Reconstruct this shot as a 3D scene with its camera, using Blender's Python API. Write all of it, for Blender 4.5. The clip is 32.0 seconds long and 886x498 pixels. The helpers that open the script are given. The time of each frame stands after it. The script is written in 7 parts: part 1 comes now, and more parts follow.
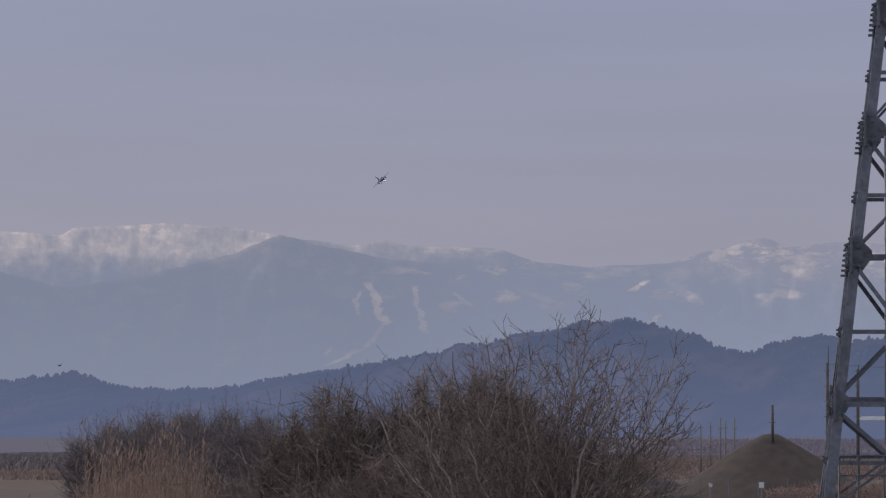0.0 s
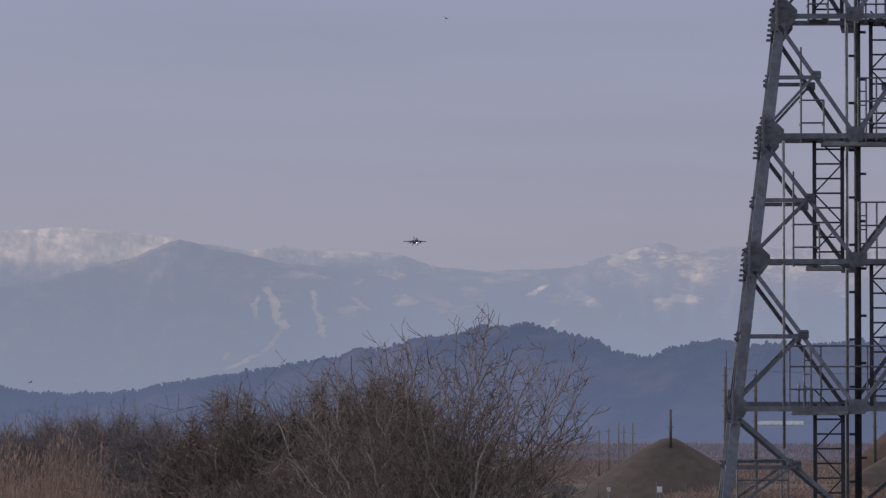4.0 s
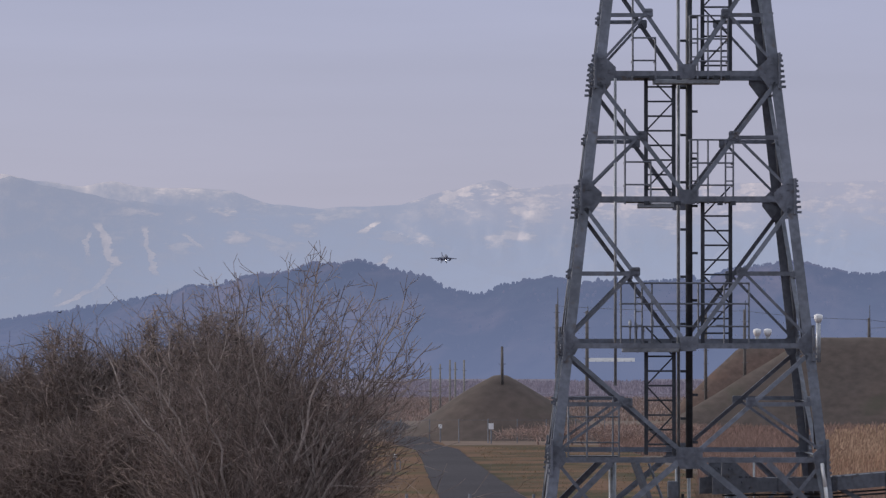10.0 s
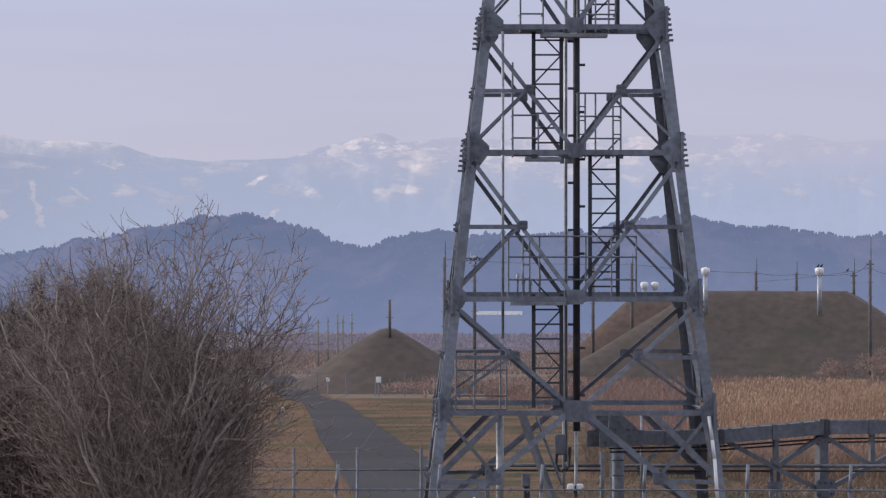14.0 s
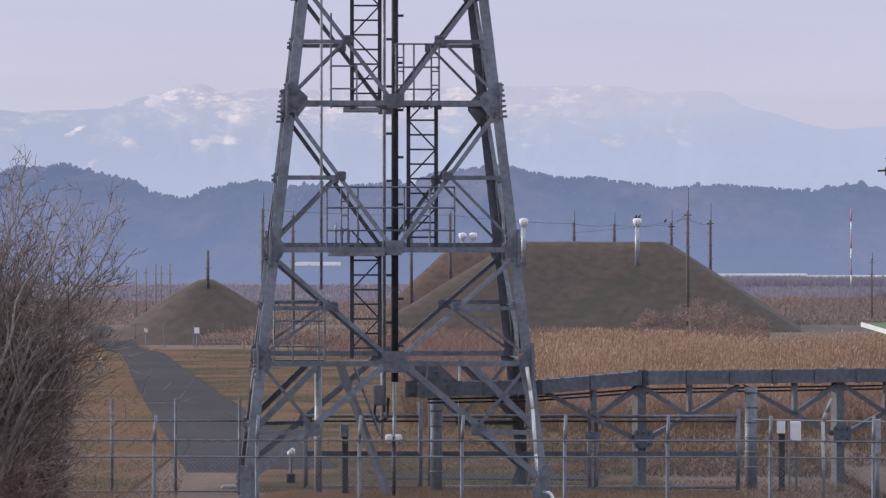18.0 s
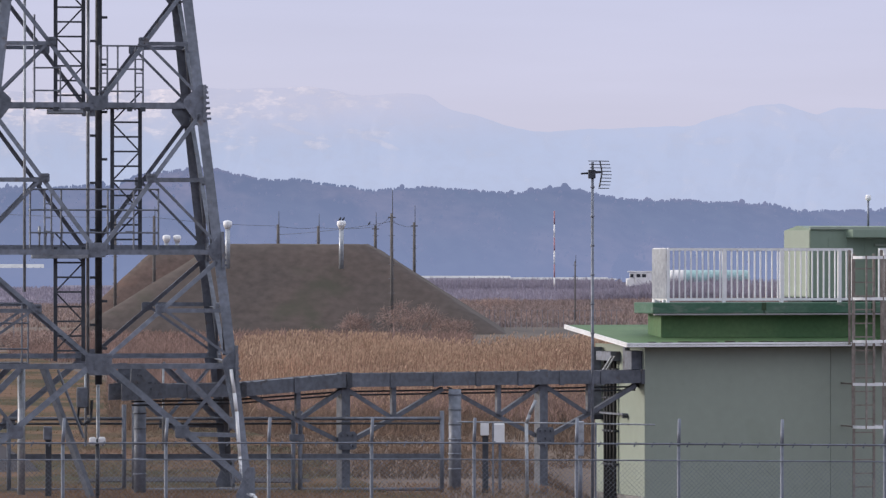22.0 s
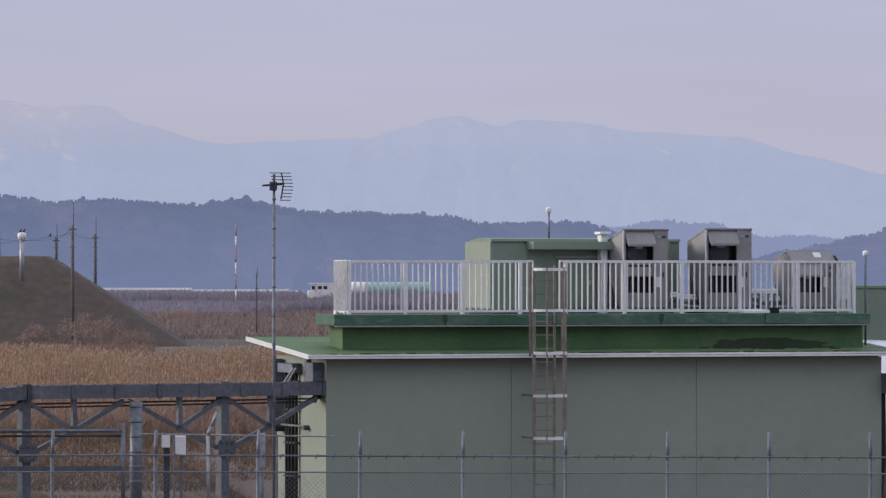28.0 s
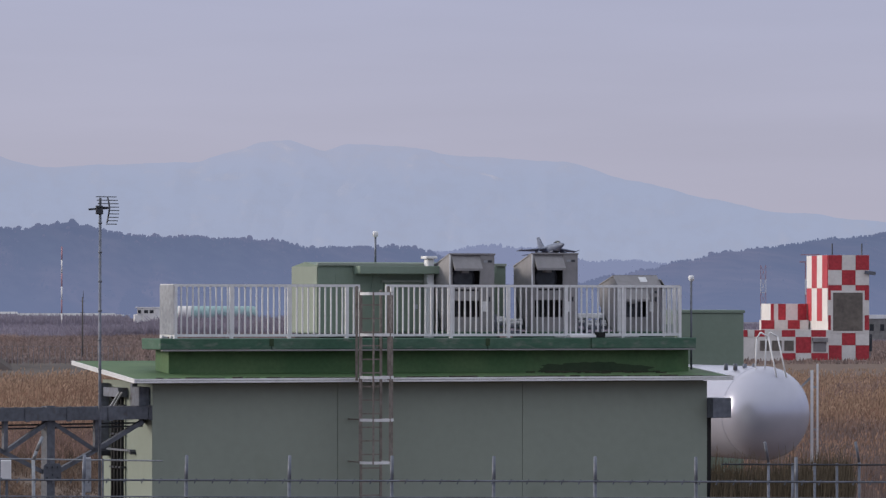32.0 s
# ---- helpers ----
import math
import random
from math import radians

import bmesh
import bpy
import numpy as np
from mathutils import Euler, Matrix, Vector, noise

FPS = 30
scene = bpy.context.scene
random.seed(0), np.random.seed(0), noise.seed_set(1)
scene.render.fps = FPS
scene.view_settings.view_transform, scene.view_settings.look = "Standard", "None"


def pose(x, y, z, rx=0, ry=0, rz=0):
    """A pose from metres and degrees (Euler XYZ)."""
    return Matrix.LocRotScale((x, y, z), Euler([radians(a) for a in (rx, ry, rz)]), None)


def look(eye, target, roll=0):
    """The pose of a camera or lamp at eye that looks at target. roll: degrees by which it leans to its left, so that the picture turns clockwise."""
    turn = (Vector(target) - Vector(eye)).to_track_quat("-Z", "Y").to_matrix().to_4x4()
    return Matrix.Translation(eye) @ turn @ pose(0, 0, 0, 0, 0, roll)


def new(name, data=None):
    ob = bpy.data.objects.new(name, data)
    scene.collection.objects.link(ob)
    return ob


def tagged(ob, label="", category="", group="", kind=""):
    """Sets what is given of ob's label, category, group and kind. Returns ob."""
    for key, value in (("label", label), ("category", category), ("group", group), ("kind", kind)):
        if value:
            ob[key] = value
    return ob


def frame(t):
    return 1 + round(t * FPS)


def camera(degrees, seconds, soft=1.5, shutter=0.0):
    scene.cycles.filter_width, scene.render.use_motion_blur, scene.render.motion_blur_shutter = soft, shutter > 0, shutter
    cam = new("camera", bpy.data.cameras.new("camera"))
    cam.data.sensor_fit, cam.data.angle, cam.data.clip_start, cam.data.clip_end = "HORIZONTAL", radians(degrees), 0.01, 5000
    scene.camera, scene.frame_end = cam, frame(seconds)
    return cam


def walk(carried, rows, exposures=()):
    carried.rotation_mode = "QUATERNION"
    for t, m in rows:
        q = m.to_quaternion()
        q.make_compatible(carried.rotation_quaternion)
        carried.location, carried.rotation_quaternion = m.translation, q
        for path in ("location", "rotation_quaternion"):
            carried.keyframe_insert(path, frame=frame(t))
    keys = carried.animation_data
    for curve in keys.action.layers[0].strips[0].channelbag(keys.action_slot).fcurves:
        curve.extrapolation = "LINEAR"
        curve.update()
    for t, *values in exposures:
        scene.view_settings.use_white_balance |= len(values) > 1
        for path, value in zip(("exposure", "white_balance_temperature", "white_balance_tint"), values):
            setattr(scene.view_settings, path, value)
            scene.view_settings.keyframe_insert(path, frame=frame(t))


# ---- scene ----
EYE = 4.6
cam = camera(10.0, 32.0, soft=1.35)
# seconds, bearing to the right, pitch, roll: the camera pans from one standpoint
PAN = [
    (0.0, -7.441, 1.860, 0.023),
    (0.5, -7.141, 1.851, 0.023),
    (1.0, -6.858, 1.883, 0.013),
    (1.5, -6.800, 1.890, 0.018),
    (2.0, -6.868, 1.959, 0.021),
    (2.5, -6.875, 2.000, 0.001),
    (3.0, -6.809, 2.008, 0.019),
    (3.5, -6.678, 1.969, 0.017),
    (4.0, -6.292, 1.910, 0.016),
    (4.5, -6.043, 1.908, 0.018),
    (6.5, -5.544, 1.763, 0.010),
    (7.0, -5.252, 1.761, 0.044),
    (7.5, -5.072, 1.749, 0.029),
    (8.0, -4.868, 1.665, 0.006),
    (8.5, -4.761, 1.510, 0.005),
    (9.0, -4.712, 1.399, 0.013),
    (9.5, -4.507, 1.324, -0.015),
    (10.0, -4.389, 1.197, -0.005),
    (10.5, -4.272, 1.107, 0.007),
    (11.0, -4.138, 1.031, 0.029),
    (11.5, -3.958, 0.933, 0.023),
    (12.0, -3.787, 0.860, 0.016),
    (12.5, -3.655, 0.795, 0.001),
    (13.0, -3.469, 0.726, 0.003),
    (13.5, -3.322, 0.678, 0.003),
    (14.0, -3.117, 0.668, -0.004),
    (14.5, -2.960, 0.649, -0.001),
    (16.5, -2.226, 0.370, -0.033),
    (17.0, -2.004, 0.283, -0.013),
    (17.5, -1.736, 0.227, 0.012),
    (18.0, -1.062, 0.111, 0.001),
    (18.5, -0.326, 0.030, 0.020),
    (19.0, 0.000, 0.058, 0.001),
    (19.5, 0.159, 0.050, 0.023),
    (20.0, 0.504, 0.020, 0.010),
    (20.5, 1.001, 0.031, -0.022),
    (21.0, 1.217, 0.050, -0.005),
    (21.5, 1.688, 0.080, 0.001),
    (22.0, 2.285, 0.138, -0.017),
    (22.5, 3.174, 0.128, 0.009),
    (23.0, 3.702, 0.138, -0.005),
    (23.5, 4.084, 0.128, -0.000),
    (24.0, 4.311, 0.180, 0.056),
    (24.5, 4.408, 0.247, 0.016),
    (25.0, 4.702, 0.266, 0.003),
    (25.5, 4.744, 0.285, 0.027),
    (27.5, 5.488, 0.255, -0.000),
    (28.0, 5.888, 0.274, -0.012),
    (28.5, 6.181, 0.340, -0.063),
    (29.0, 6.394, 0.403, -0.060),
    (29.5, 6.858, 0.435, -0.027),
    (30.0, 7.149, 0.461, -0.050),
    (30.5, 7.384, 0.461, -0.067),
    (31.0, 7.522, 0.462, -0.046),
    (31.5, 7.643, 0.518, -0.029),
    (32.0, 7.851, 0.550, -0.073),
]
EXPOSURES = [(0.0, -0.45), (4.0, -0.40), (7.0, -0.37), (9.0, -0.14), (11.0, 0.12), (13.0, 0.28), (14.5, 0.32), (17.0, 0.36), (19.0, 0.53), (22.0, 0.53), (24.0, 0.31),
             (28.0, 0.20), (30.0, 0.17), (32.0, 0.04)]
walk(cam, [(t, pose(0, 0, EYE, 90 + pitch, roll, -bearing)) for t, bearing, pitch, roll in PAN], EXPOSURES)

# ---- light: a thin, even veil of cloud before dusk, with a low soft sun from the side ----
SUN_BEARING, SUN_HEIGHT = -76.0, 15.0
world = bpy.data.worlds.new("sky")
scene.world = world
world.use_nodes = True
wn, wl = world.node_tree.nodes, world.node_tree.links
wn.clear()


def wnode(kind, **sockets):
    n = wn.new(kind)
    for key, value in sockets.items():
        n.inputs[key].default_value = value
    return n


sky = wnode("ShaderNodeTexSky")
sky.sky_type, sky.sun_disc = "NISHITA", False
sky.sun_elevation, sky.sun_rotation = radians(SUN_HEIGHT), radians(SUN_BEARING)
clear = wnode("ShaderNodeBackground", Strength=0.10)
wl.new(sky.outputs[0], clear.inputs["Color"])
way = wnode("ShaderNodeTexCoord")
split = wnode("ShaderNodeSeparateXYZ")
wl.new(way.outputs["Generated"], split.inputs[0])
rise = wn.new("ShaderNodeValToRGB")          # the veil: rosy grey low down, bluer above
rise.color_ramp.elements[0].position, rise.color_ramp.elements[0].color = 0.0, (0.448, 0.436, 0.555, 1)
rise.color_ramp.elements[1].position, rise.color_ramp.elements[1].color = 0.10, (0.385, 0.415, 0.63, 1)
e = rise.color_ramp.elements.new(0.45)
e.color = (0.84, 0.87, 0.96, 1)
wl.new(split.outputs["Z"], rise.inputs[0])
flat = wnode("ShaderNodeMapping", Scale=(2.2, 2.2, 22.0))
wl.new(way.outputs["Generated"], flat.inputs[0])
wisps = wnode("ShaderNodeTexNoise", Scale=2.3, Detail=5.0, Roughness=0.55)
wl.new(flat.outputs[0], wisps.inputs["Vector"])
streak = wn.new("ShaderNodeMapRange")
streak.inputs[1].default_value, streak.inputs[2].default_value = 0.3, 0.7
streak.inputs[3].default_value, streak.inputs[4].default_value = 0.95, 1.05
wl.new(wisps.outputs[0], streak.inputs[0])
veil = wnode("ShaderNodeBackground")
wl.new(rise.outputs[0], veil.inputs["Color"])
wl.new(streak.outputs[0], veil.inputs["Strength"])
both = wnode("ShaderNodeMixShader", Fac=0.86)
wl.new(clear.outputs[0], both.inputs[1])
wl.new(veil.outputs[0], both.inputs[2])
wl.new(both.outputs[0], wnode("ShaderNodeOutputWorld").inputs[0])

sun = new("sun", bpy.data.lights.new("sun", "SUN"))
sun.data.energy, sun.data.angle, sun.data.color = 2.1, radians(18), (1.0, 0.895, 0.79)
sb, sh = radians(SUN_BEARING), radians(SUN_HEIGHT)
sun.matrix_world = look((400 * math.sin(sb) * math.cos(sh), 400 * math.cos(sb) * math.cos(sh), 400 * math.sin(sh)), (0, 0, 0))


# ---- materials ----
def surface(name, colour, second=None, rough=0.7, metal=0.0, grain=6.0, broad=0.5, bump=0.2, spots=None, stretch=(1, 1, 1), each=0.0,
            haze=None, spec=0.4, broad_at=(0.38, 0.62), amp=0.27):
    """A node material: two colours mixed by broad stains, fine grain in value and relief, optional spots, optional haze
    put in as emission (colour, share).
    """
    m = bpy.data.materials.new(name)
    m.use_nodes = True
    n, l = m.node_tree.nodes, m.node_tree.links
    b = n["Principled BSDF"]
    b.inputs["Roughness"].default_value, b.inputs["Metallic"].default_value = rough, metal
    b.inputs["Specular IOR Level"].default_value = spec
    tc, mp = n.new("ShaderNodeTexCoord"), n.new("ShaderNodeMapping")
    mp.inputs["Scale"].default_value = stretch
    l.new(tc.outputs["Object"], mp.inputs[0])

    def noise_at(scale, detail=4.0):
        t = n.new("ShaderNodeTexNoise")
        t.inputs["Scale"].default_value, t.inputs["Detail"].default_value = scale, detail
        l.new(mp.outputs[0], t.inputs["Vector"])
        return t.outputs[0]

    def ramp(fac, lo, hi, a, c):
        r = n.new("ShaderNodeMapRange")
        for k, v in enumerate((lo, hi, a, c)):
            r.inputs[k + 1].default_value = v
        l.new(fac, r.inputs[0])
        return r.outputs[0]

    def mix(kind, fac, a, c):
        x = n.new("ShaderNodeMix")
        x.data_type, x.blend_type = "RGBA", kind
        for sock, v in ((x.inputs[0], fac), (x.inputs[6], a), (x.inputs[7], c)):
            if isinstance(v, (float, int)):
                sock.default_value = v
            elif isinstance(v, tuple):
                sock.default_value = (*v, 1)
            else:
                l.new(v, sock)
        return x.outputs[2]

    second = second or tuple(c * 0.72 for c in colour)
    fine = noise_at(grain)
    col = mix("MIX", ramp(noise_at(broad), *broad_at, 0, 1), colour, second)
    value = n.new("ShaderNodeCombineColor")
    shade = ramp(fine, 0.25, 0.75, 1 - amp, 1 + amp)
    if each:
        info, more = n.new("ShaderNodeObjectInfo"), n.new("ShaderNodeMath")
        more.operation = "MULTIPLY"
        l.new(shade, more.inputs[0])
        l.new(ramp(info.outputs["Random"], 0, 1, 1 - each, 1 + each), more.inputs[1])
        shade = more.outputs[0]
    for k in range(3):
        l.new(shade, value.inputs[k])
    col = mix("MULTIPLY", 1.0, col, value.outputs[0])
    if spots:
        tint, size, low, high = spots
        col = mix("MIX", ramp(noise_at(size, 6.0), low, high, 0, 1), col, tint)
    l.new(col, b.inputs["Base Color"])
    if bump:
        bp = n.new("ShaderNodeBump")
        bp.inputs["Strength"].default_value, bp.inputs["Distance"].default_value = bump, 0.02
        l.new(fine, bp.inputs["Height"])
        l.new(bp.outputs[0], b.inputs["Normal"])
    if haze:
        haze_glow, share = haze
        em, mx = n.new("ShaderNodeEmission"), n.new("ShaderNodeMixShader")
        em.inputs[0].default_value, mx.inputs[0].default_value = (*haze_glow, 1), share
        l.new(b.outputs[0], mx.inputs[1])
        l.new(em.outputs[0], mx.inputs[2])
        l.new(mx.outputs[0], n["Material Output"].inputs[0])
    return m


def island_shade(m, lo, hi):
    """Varies a material's colour from clump to clump of one mesh."""
    n, l = m.node_tree.nodes, m.node_tree.links
    b = n["Principled BSDF"]
    old = b.inputs["Base Color"].links[0].from_socket
    geo, r, x, c = n.new("ShaderNodeNewGeometry"), n.new("ShaderNodeMapRange"), n.new("ShaderNodeMix"), n.new("ShaderNodeCombineColor")
    r.inputs[3].default_value, r.inputs[4].default_value = lo, hi
    x.data_type, x.blend_type, x.inputs[0].default_value = "RGBA", "MULTIPLY", 1
    l.new(geo.outputs["Random Per Island"], r.inputs[0])
    for k in range(3):
        l.new(r.outputs[0], c.inputs[k])
    l.new(old, x.inputs[6])
    l.new(c.outputs[0], x.inputs[7])
    l.new(x.outputs[2], b.inputs["Base Color"])
    return m


STEEL = surface("galvanised_steel", (0.168, 0.184, 0.226), (0.127, 0.14, 0.17), rough=0.55, metal=0.35, grain=9, broad=1.3, bump=0.08, each=0.12,
                spots=((0.13, 0.11, 0.10), 5.0, 0.62, 0.75))
STEEL_DARK = surface("painted_dark_steel", (0.055, 0.06, 0.075), (0.035, 0.04, 0.05), rough=0.5, metal=0.3, grain=10, broad=2, bump=0.08)
STEEL_PALE = surface("pale_galvanised_tube", (0.33, 0.35, 0.385), (0.25, 0.27, 0.305), rough=0.45, metal=0.4, grain=10, broad=2, bump=0.05, each=0.1)
WHITE_METAL = surface("white_painted_metal", (0.72, 0.725, 0.755), (0.65, 0.655, 0.68), rough=0.5, grain=8, broad=1.5, bump=0.02, amp=0.07)
WALL_GREEN = surface("pale_green_wall_paint", (0.270, 0.305, 0.266), (0.257, 0.292, 0.254), rough=0.85, grain=5, broad=0.3, bump=0.01, spots=((0.225, 0.257, 0.215), 0.7, 0.60, 0.9), spec=0.2, amp=0.035)
ROOF_GREEN = surface("green_roof_paint", (0.060, 0.128, 0.052), (0.088, 0.155, 0.066), rough=0.7, grain=12, broad=0.9, bump=0.2, spots=((0.04, 0.055, 0.03), 0.7, 0.60, 0.76), amp=0.12)
DAMP = surface("damp_green_paint", (0.026, 0.052, 0.024), (0.034, 0.058, 0.028), rough=0.75, grain=9, broad=1.5, bump=0.1, amp=0.15)
MOSS = surface("dark_moss", (0.030, 0.034, 0.022), (0.05, 0.048, 0.035), rough=1.0, grain=9, broad=2, bump=0.3)
SLAB_GREEN = surface("dark_green_coping_paint", (0.04, 0.108, 0.07), (0.07, 0.135, 0.098), rough=0.6, grain=12, broad=1.4, bump=0.15, spots=((0.13, 0.165, 0.14), 3.2, 0.56, 0.72), amp=0.16, stretch=(1, 1, 2.5))
SHED_GREEN = surface("green_sheet_metal", (0.168, 0.222, 0.178), (0.19, 0.246, 0.20), rough=0.6, grain=9, broad=0.8, bump=0.03, amp=0.05)
UNIT_GREY = surface("grey_machine_casing", (0.27, 0.262, 0.275), (0.235, 0.228, 0.24), rough=0.6, metal=0.1, grain=9, broad=1.6, bump=0.03, amp=0.09)
BRIDGE_STEEL = surface("dull_blue_grey_steel", (0.115, 0.124, 0.152), (0.09, 0.098, 0.12), rough=0.65, metal=0.2, grain=9, broad=1.3, bump=0.08, each=0.12,
                       spots=((0.085, 0.075, 0.075), 5.0, 0.62, 0.75))
BLACK = surface("black_opening", (0.012, 0.012, 0.014), rough=0.8, grain=8, bump=0.05)
POLE = surface("weathered_dark_pole", (0.115, 0.105, 0.105), (0.085, 0.08, 0.08), rough=0.9, grain=6, broad=1.0, bump=0.1)
CONCRETE = surface("weathered_concrete", (0.24, 0.232, 0.226), (0.175, 0.17, 0.167), rough=0.9, grain=12, broad=1.1, bump=0.3)
RUSTY = surface("weathered_ladder_steel", (0.25, 0.22, 0.205), (0.19, 0.16, 0.145), rough=0.6, metal=0.3, grain=14, broad=4, bump=0.1)
ASPHALT = surface("old_asphalt", (0.066, 0.062, 0.069), (0.056, 0.0525, 0.060), rough=1.0, spec=0.05, grain=8, broad=0.12, bump=0.3, spots=((0.066, 0.064, 0.067), 0.5, 0.6, 0.75))
LAWN = surface("dry_lawn", (0.165, 0.098, 0.065), (0.122, 0.079, 0.052), rough=1.0, spec=0.05, grain=2.4, broad=0.11, bump=0.5, spots=((0.065, 0.070, 0.036), 0.13, 0.56, 0.70))
LAWN_GREEN = surface("greenish_rough_grass", (0.15, 0.093, 0.064), (0.066, 0.06, 0.038), rough=1.0, spec=0.05, grain=2, broad=0.2, broad_at=(0.42, 0.58), bump=0.6, spots=((0.125, 0.082, 0.054), 0.22, 0.54, 0.70))
FIELD = surface("dry_field", (0.135, 0.088, 0.066), (0.10, 0.083, 0.072), rough=0.95, grain=0.9, broad=0.012, bump=0.5, stretch=(1, 0.35, 1), spots=((0.16, 0.108, 0.074), 0.03, 0.55, 0.68))
# mound turf reddened and lightened in colour for low sun on it
MOUND_RED = surface("sun_tinted_turf", (0.108, 0.071, 0.06), (0.086, 0.064, 0.056), rough=0.95, grain=2.2, broad=0.18, bump=0.5, spots=((0.14, 0.082, 0.064), 0.3, 0.55, 0.7))
MOUND = surface("short_brown_turf", (0.073, 0.058, 0.053), (0.084, 0.064, 0.057), rough=0.95, grain=1.7, broad=0.14, bump=0.5, spots=((0.056, 0.054, 0.039), 0.25, 0.58, 0.78), amp=0.24)
# far twigs: haze put into the base colour, greyer and paler
TWIG_FAR = island_shade(surface("haze_paled_twigs", (0.20, 0.172, 0.18), (0.165, 0.146, 0.157), rough=0.9, grain=5, broad=0.5, bump=0.0), 0.6, 1.5)
TWIG = island_shade(surface("bare_twigs", (0.207, 0.162, 0.146), (0.16, 0.129, 0.119), rough=0.9, grain=9, broad=0.8, bump=0.1), 0.5, 1.7)
BARK = surface("grey_bark", (0.34, 0.29, 0.27), (0.225, 0.191, 0.178), rough=0.9, grain=20, broad=2, bump=0.4)
REED = island_shade(surface("dry_reed", (0.41, 0.256, 0.18), (0.212, 0.137, 0.108), rough=0.9, grain=1.2, broad=0.22, bump=0.0), 0.5, 1.5)
PLUME = island_shade(surface("pale_reed_plume", (0.50, 0.352, 0.252), (0.37, 0.25, 0.175), rough=0.95, grain=3, broad=0.15, bump=0.0), 0.6, 1.25)
RED = surface("red_signal_paint", (0.46, 0.04, 0.055), (0.40, 0.035, 0.05), rough=0.55, grain=5, broad=0.8, bump=0.05)
# mast red paled in the base colour in place of haze
RED_FAR = surface("hazed_red_mast_paint", (0.40, 0.21, 0.24), (0.35, 0.19, 0.22), rough=0.7, grain=3, broad=0.4, bump=0.0)
MAUVE = island_shade(surface("mauve_brown_brush", (0.285, 0.19, 0.165), (0.20, 0.14, 0.125), rough=1.0, grain=1.5, broad=0.25, bump=0.0), 0.55, 1.35)
# white of the far banks greyed in its colour for haze
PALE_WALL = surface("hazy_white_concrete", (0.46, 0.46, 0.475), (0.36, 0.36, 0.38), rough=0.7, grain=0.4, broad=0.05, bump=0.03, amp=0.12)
# scrub lightened and blued in its own colour to stand for haze
SCRUB = island_shade(surface("hazed_purple_scrub", (0.262, 0.236, 0.288), (0.235, 0.213, 0.265), rough=1.0, grain=1, broad=0.05, bump=0.0), 0.9, 1.08)
HEATH = island_shade(surface("reddish_field_grass", (0.262, 0.193, 0.172), (0.212, 0.17, 0.166), rough=1.0, grain=2, broad=0.04, bump=0.0), 0.6, 1.35)
TURF = island_shade(surface("short_tufts", (0.22, 0.14, 0.094), (0.15, 0.115, 0.072), rough=1.0, grain=3, broad=0.12, bump=0.0), 0.8, 1.2)
WHITE = surface("white_signal_paint", (0.74, 0.72, 0.71), (0.68, 0.66, 0.65), rough=0.55, grain=5, broad=0.8, bump=0.03, amp=0.07)
TANK = surface("silver_tank_paint", (0.49, 0.495, 0.59), (0.45, 0.455, 0.54), rough=0.27, metal=0.4, grain=0.6, broad=0.9, bump=0.04, spots=((0.42, 0.41, 0.43), 1.6, 0.62, 0.85), amp=0.06)
TEAL = surface("teal_tank_paint", (0.30, 0.44, 0.45), (0.26, 0.40, 0.41), rough=0.45, grain=3, broad=0.4, bump=0.03)
TYRE = surface("black_rubber", (0.02, 0.02, 0.022), rough=0.85, grain=8, bump=0.1)
SHUTTER = surface("brown_shutter", (0.16, 0.14, 0.125), (0.13, 0.115, 0.105), rough=0.7, grain=3, broad=0.6, bump=0.05)
GLASS_DARK = surface("dark_window", (0.02, 0.024, 0.03), rough=0.12, grain=2, bump=0.0, spec=0.6)
# sea-blue jet paint, lightened in colour for the haze before it
JET = surface("hazed_sea_blue_paint", (0.145, 0.172, 0.24), (0.105, 0.128, 0.19), rough=0.5, grain=1.2, broad=0.35, bump=0.0)
# haze colours, emitted by the backdrop materials themselves
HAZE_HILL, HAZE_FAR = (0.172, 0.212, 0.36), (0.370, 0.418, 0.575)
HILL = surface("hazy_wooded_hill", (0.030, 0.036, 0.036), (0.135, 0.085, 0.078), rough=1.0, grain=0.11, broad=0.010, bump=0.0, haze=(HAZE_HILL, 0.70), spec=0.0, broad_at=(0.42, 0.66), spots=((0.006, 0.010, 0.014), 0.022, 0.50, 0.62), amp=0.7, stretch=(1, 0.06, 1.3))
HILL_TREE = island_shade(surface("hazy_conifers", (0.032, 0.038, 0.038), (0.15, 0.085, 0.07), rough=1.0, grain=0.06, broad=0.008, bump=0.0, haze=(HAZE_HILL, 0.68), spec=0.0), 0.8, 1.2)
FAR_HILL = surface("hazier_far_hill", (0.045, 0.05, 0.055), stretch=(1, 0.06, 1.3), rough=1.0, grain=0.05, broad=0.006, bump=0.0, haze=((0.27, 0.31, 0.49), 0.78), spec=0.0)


def let_through(m, share):
    """Dry blades let some light through from behind."""
    n, l = m.node_tree.nodes, m.node_tree.links
    b = n["Principled BSDF"]
    tr, mx = n.new("ShaderNodeBsdfTranslucent"), n.new("ShaderNodeMixShader")
    l.new(b.inputs["Base Color"].links[0].from_socket, tr.inputs[0])
    mx.inputs[0].default_value = share
    l.new(b.outputs[0], mx.inputs[1])
    l.new(tr.outputs[0], mx.inputs[2])
    l.new(mx.outputs[0], n["Material Output"].inputs[0])


for leaf in (REED, PLUME, MAUVE, SCRUB, HEATH, TURF):
    let_through(leaf, 0.45)


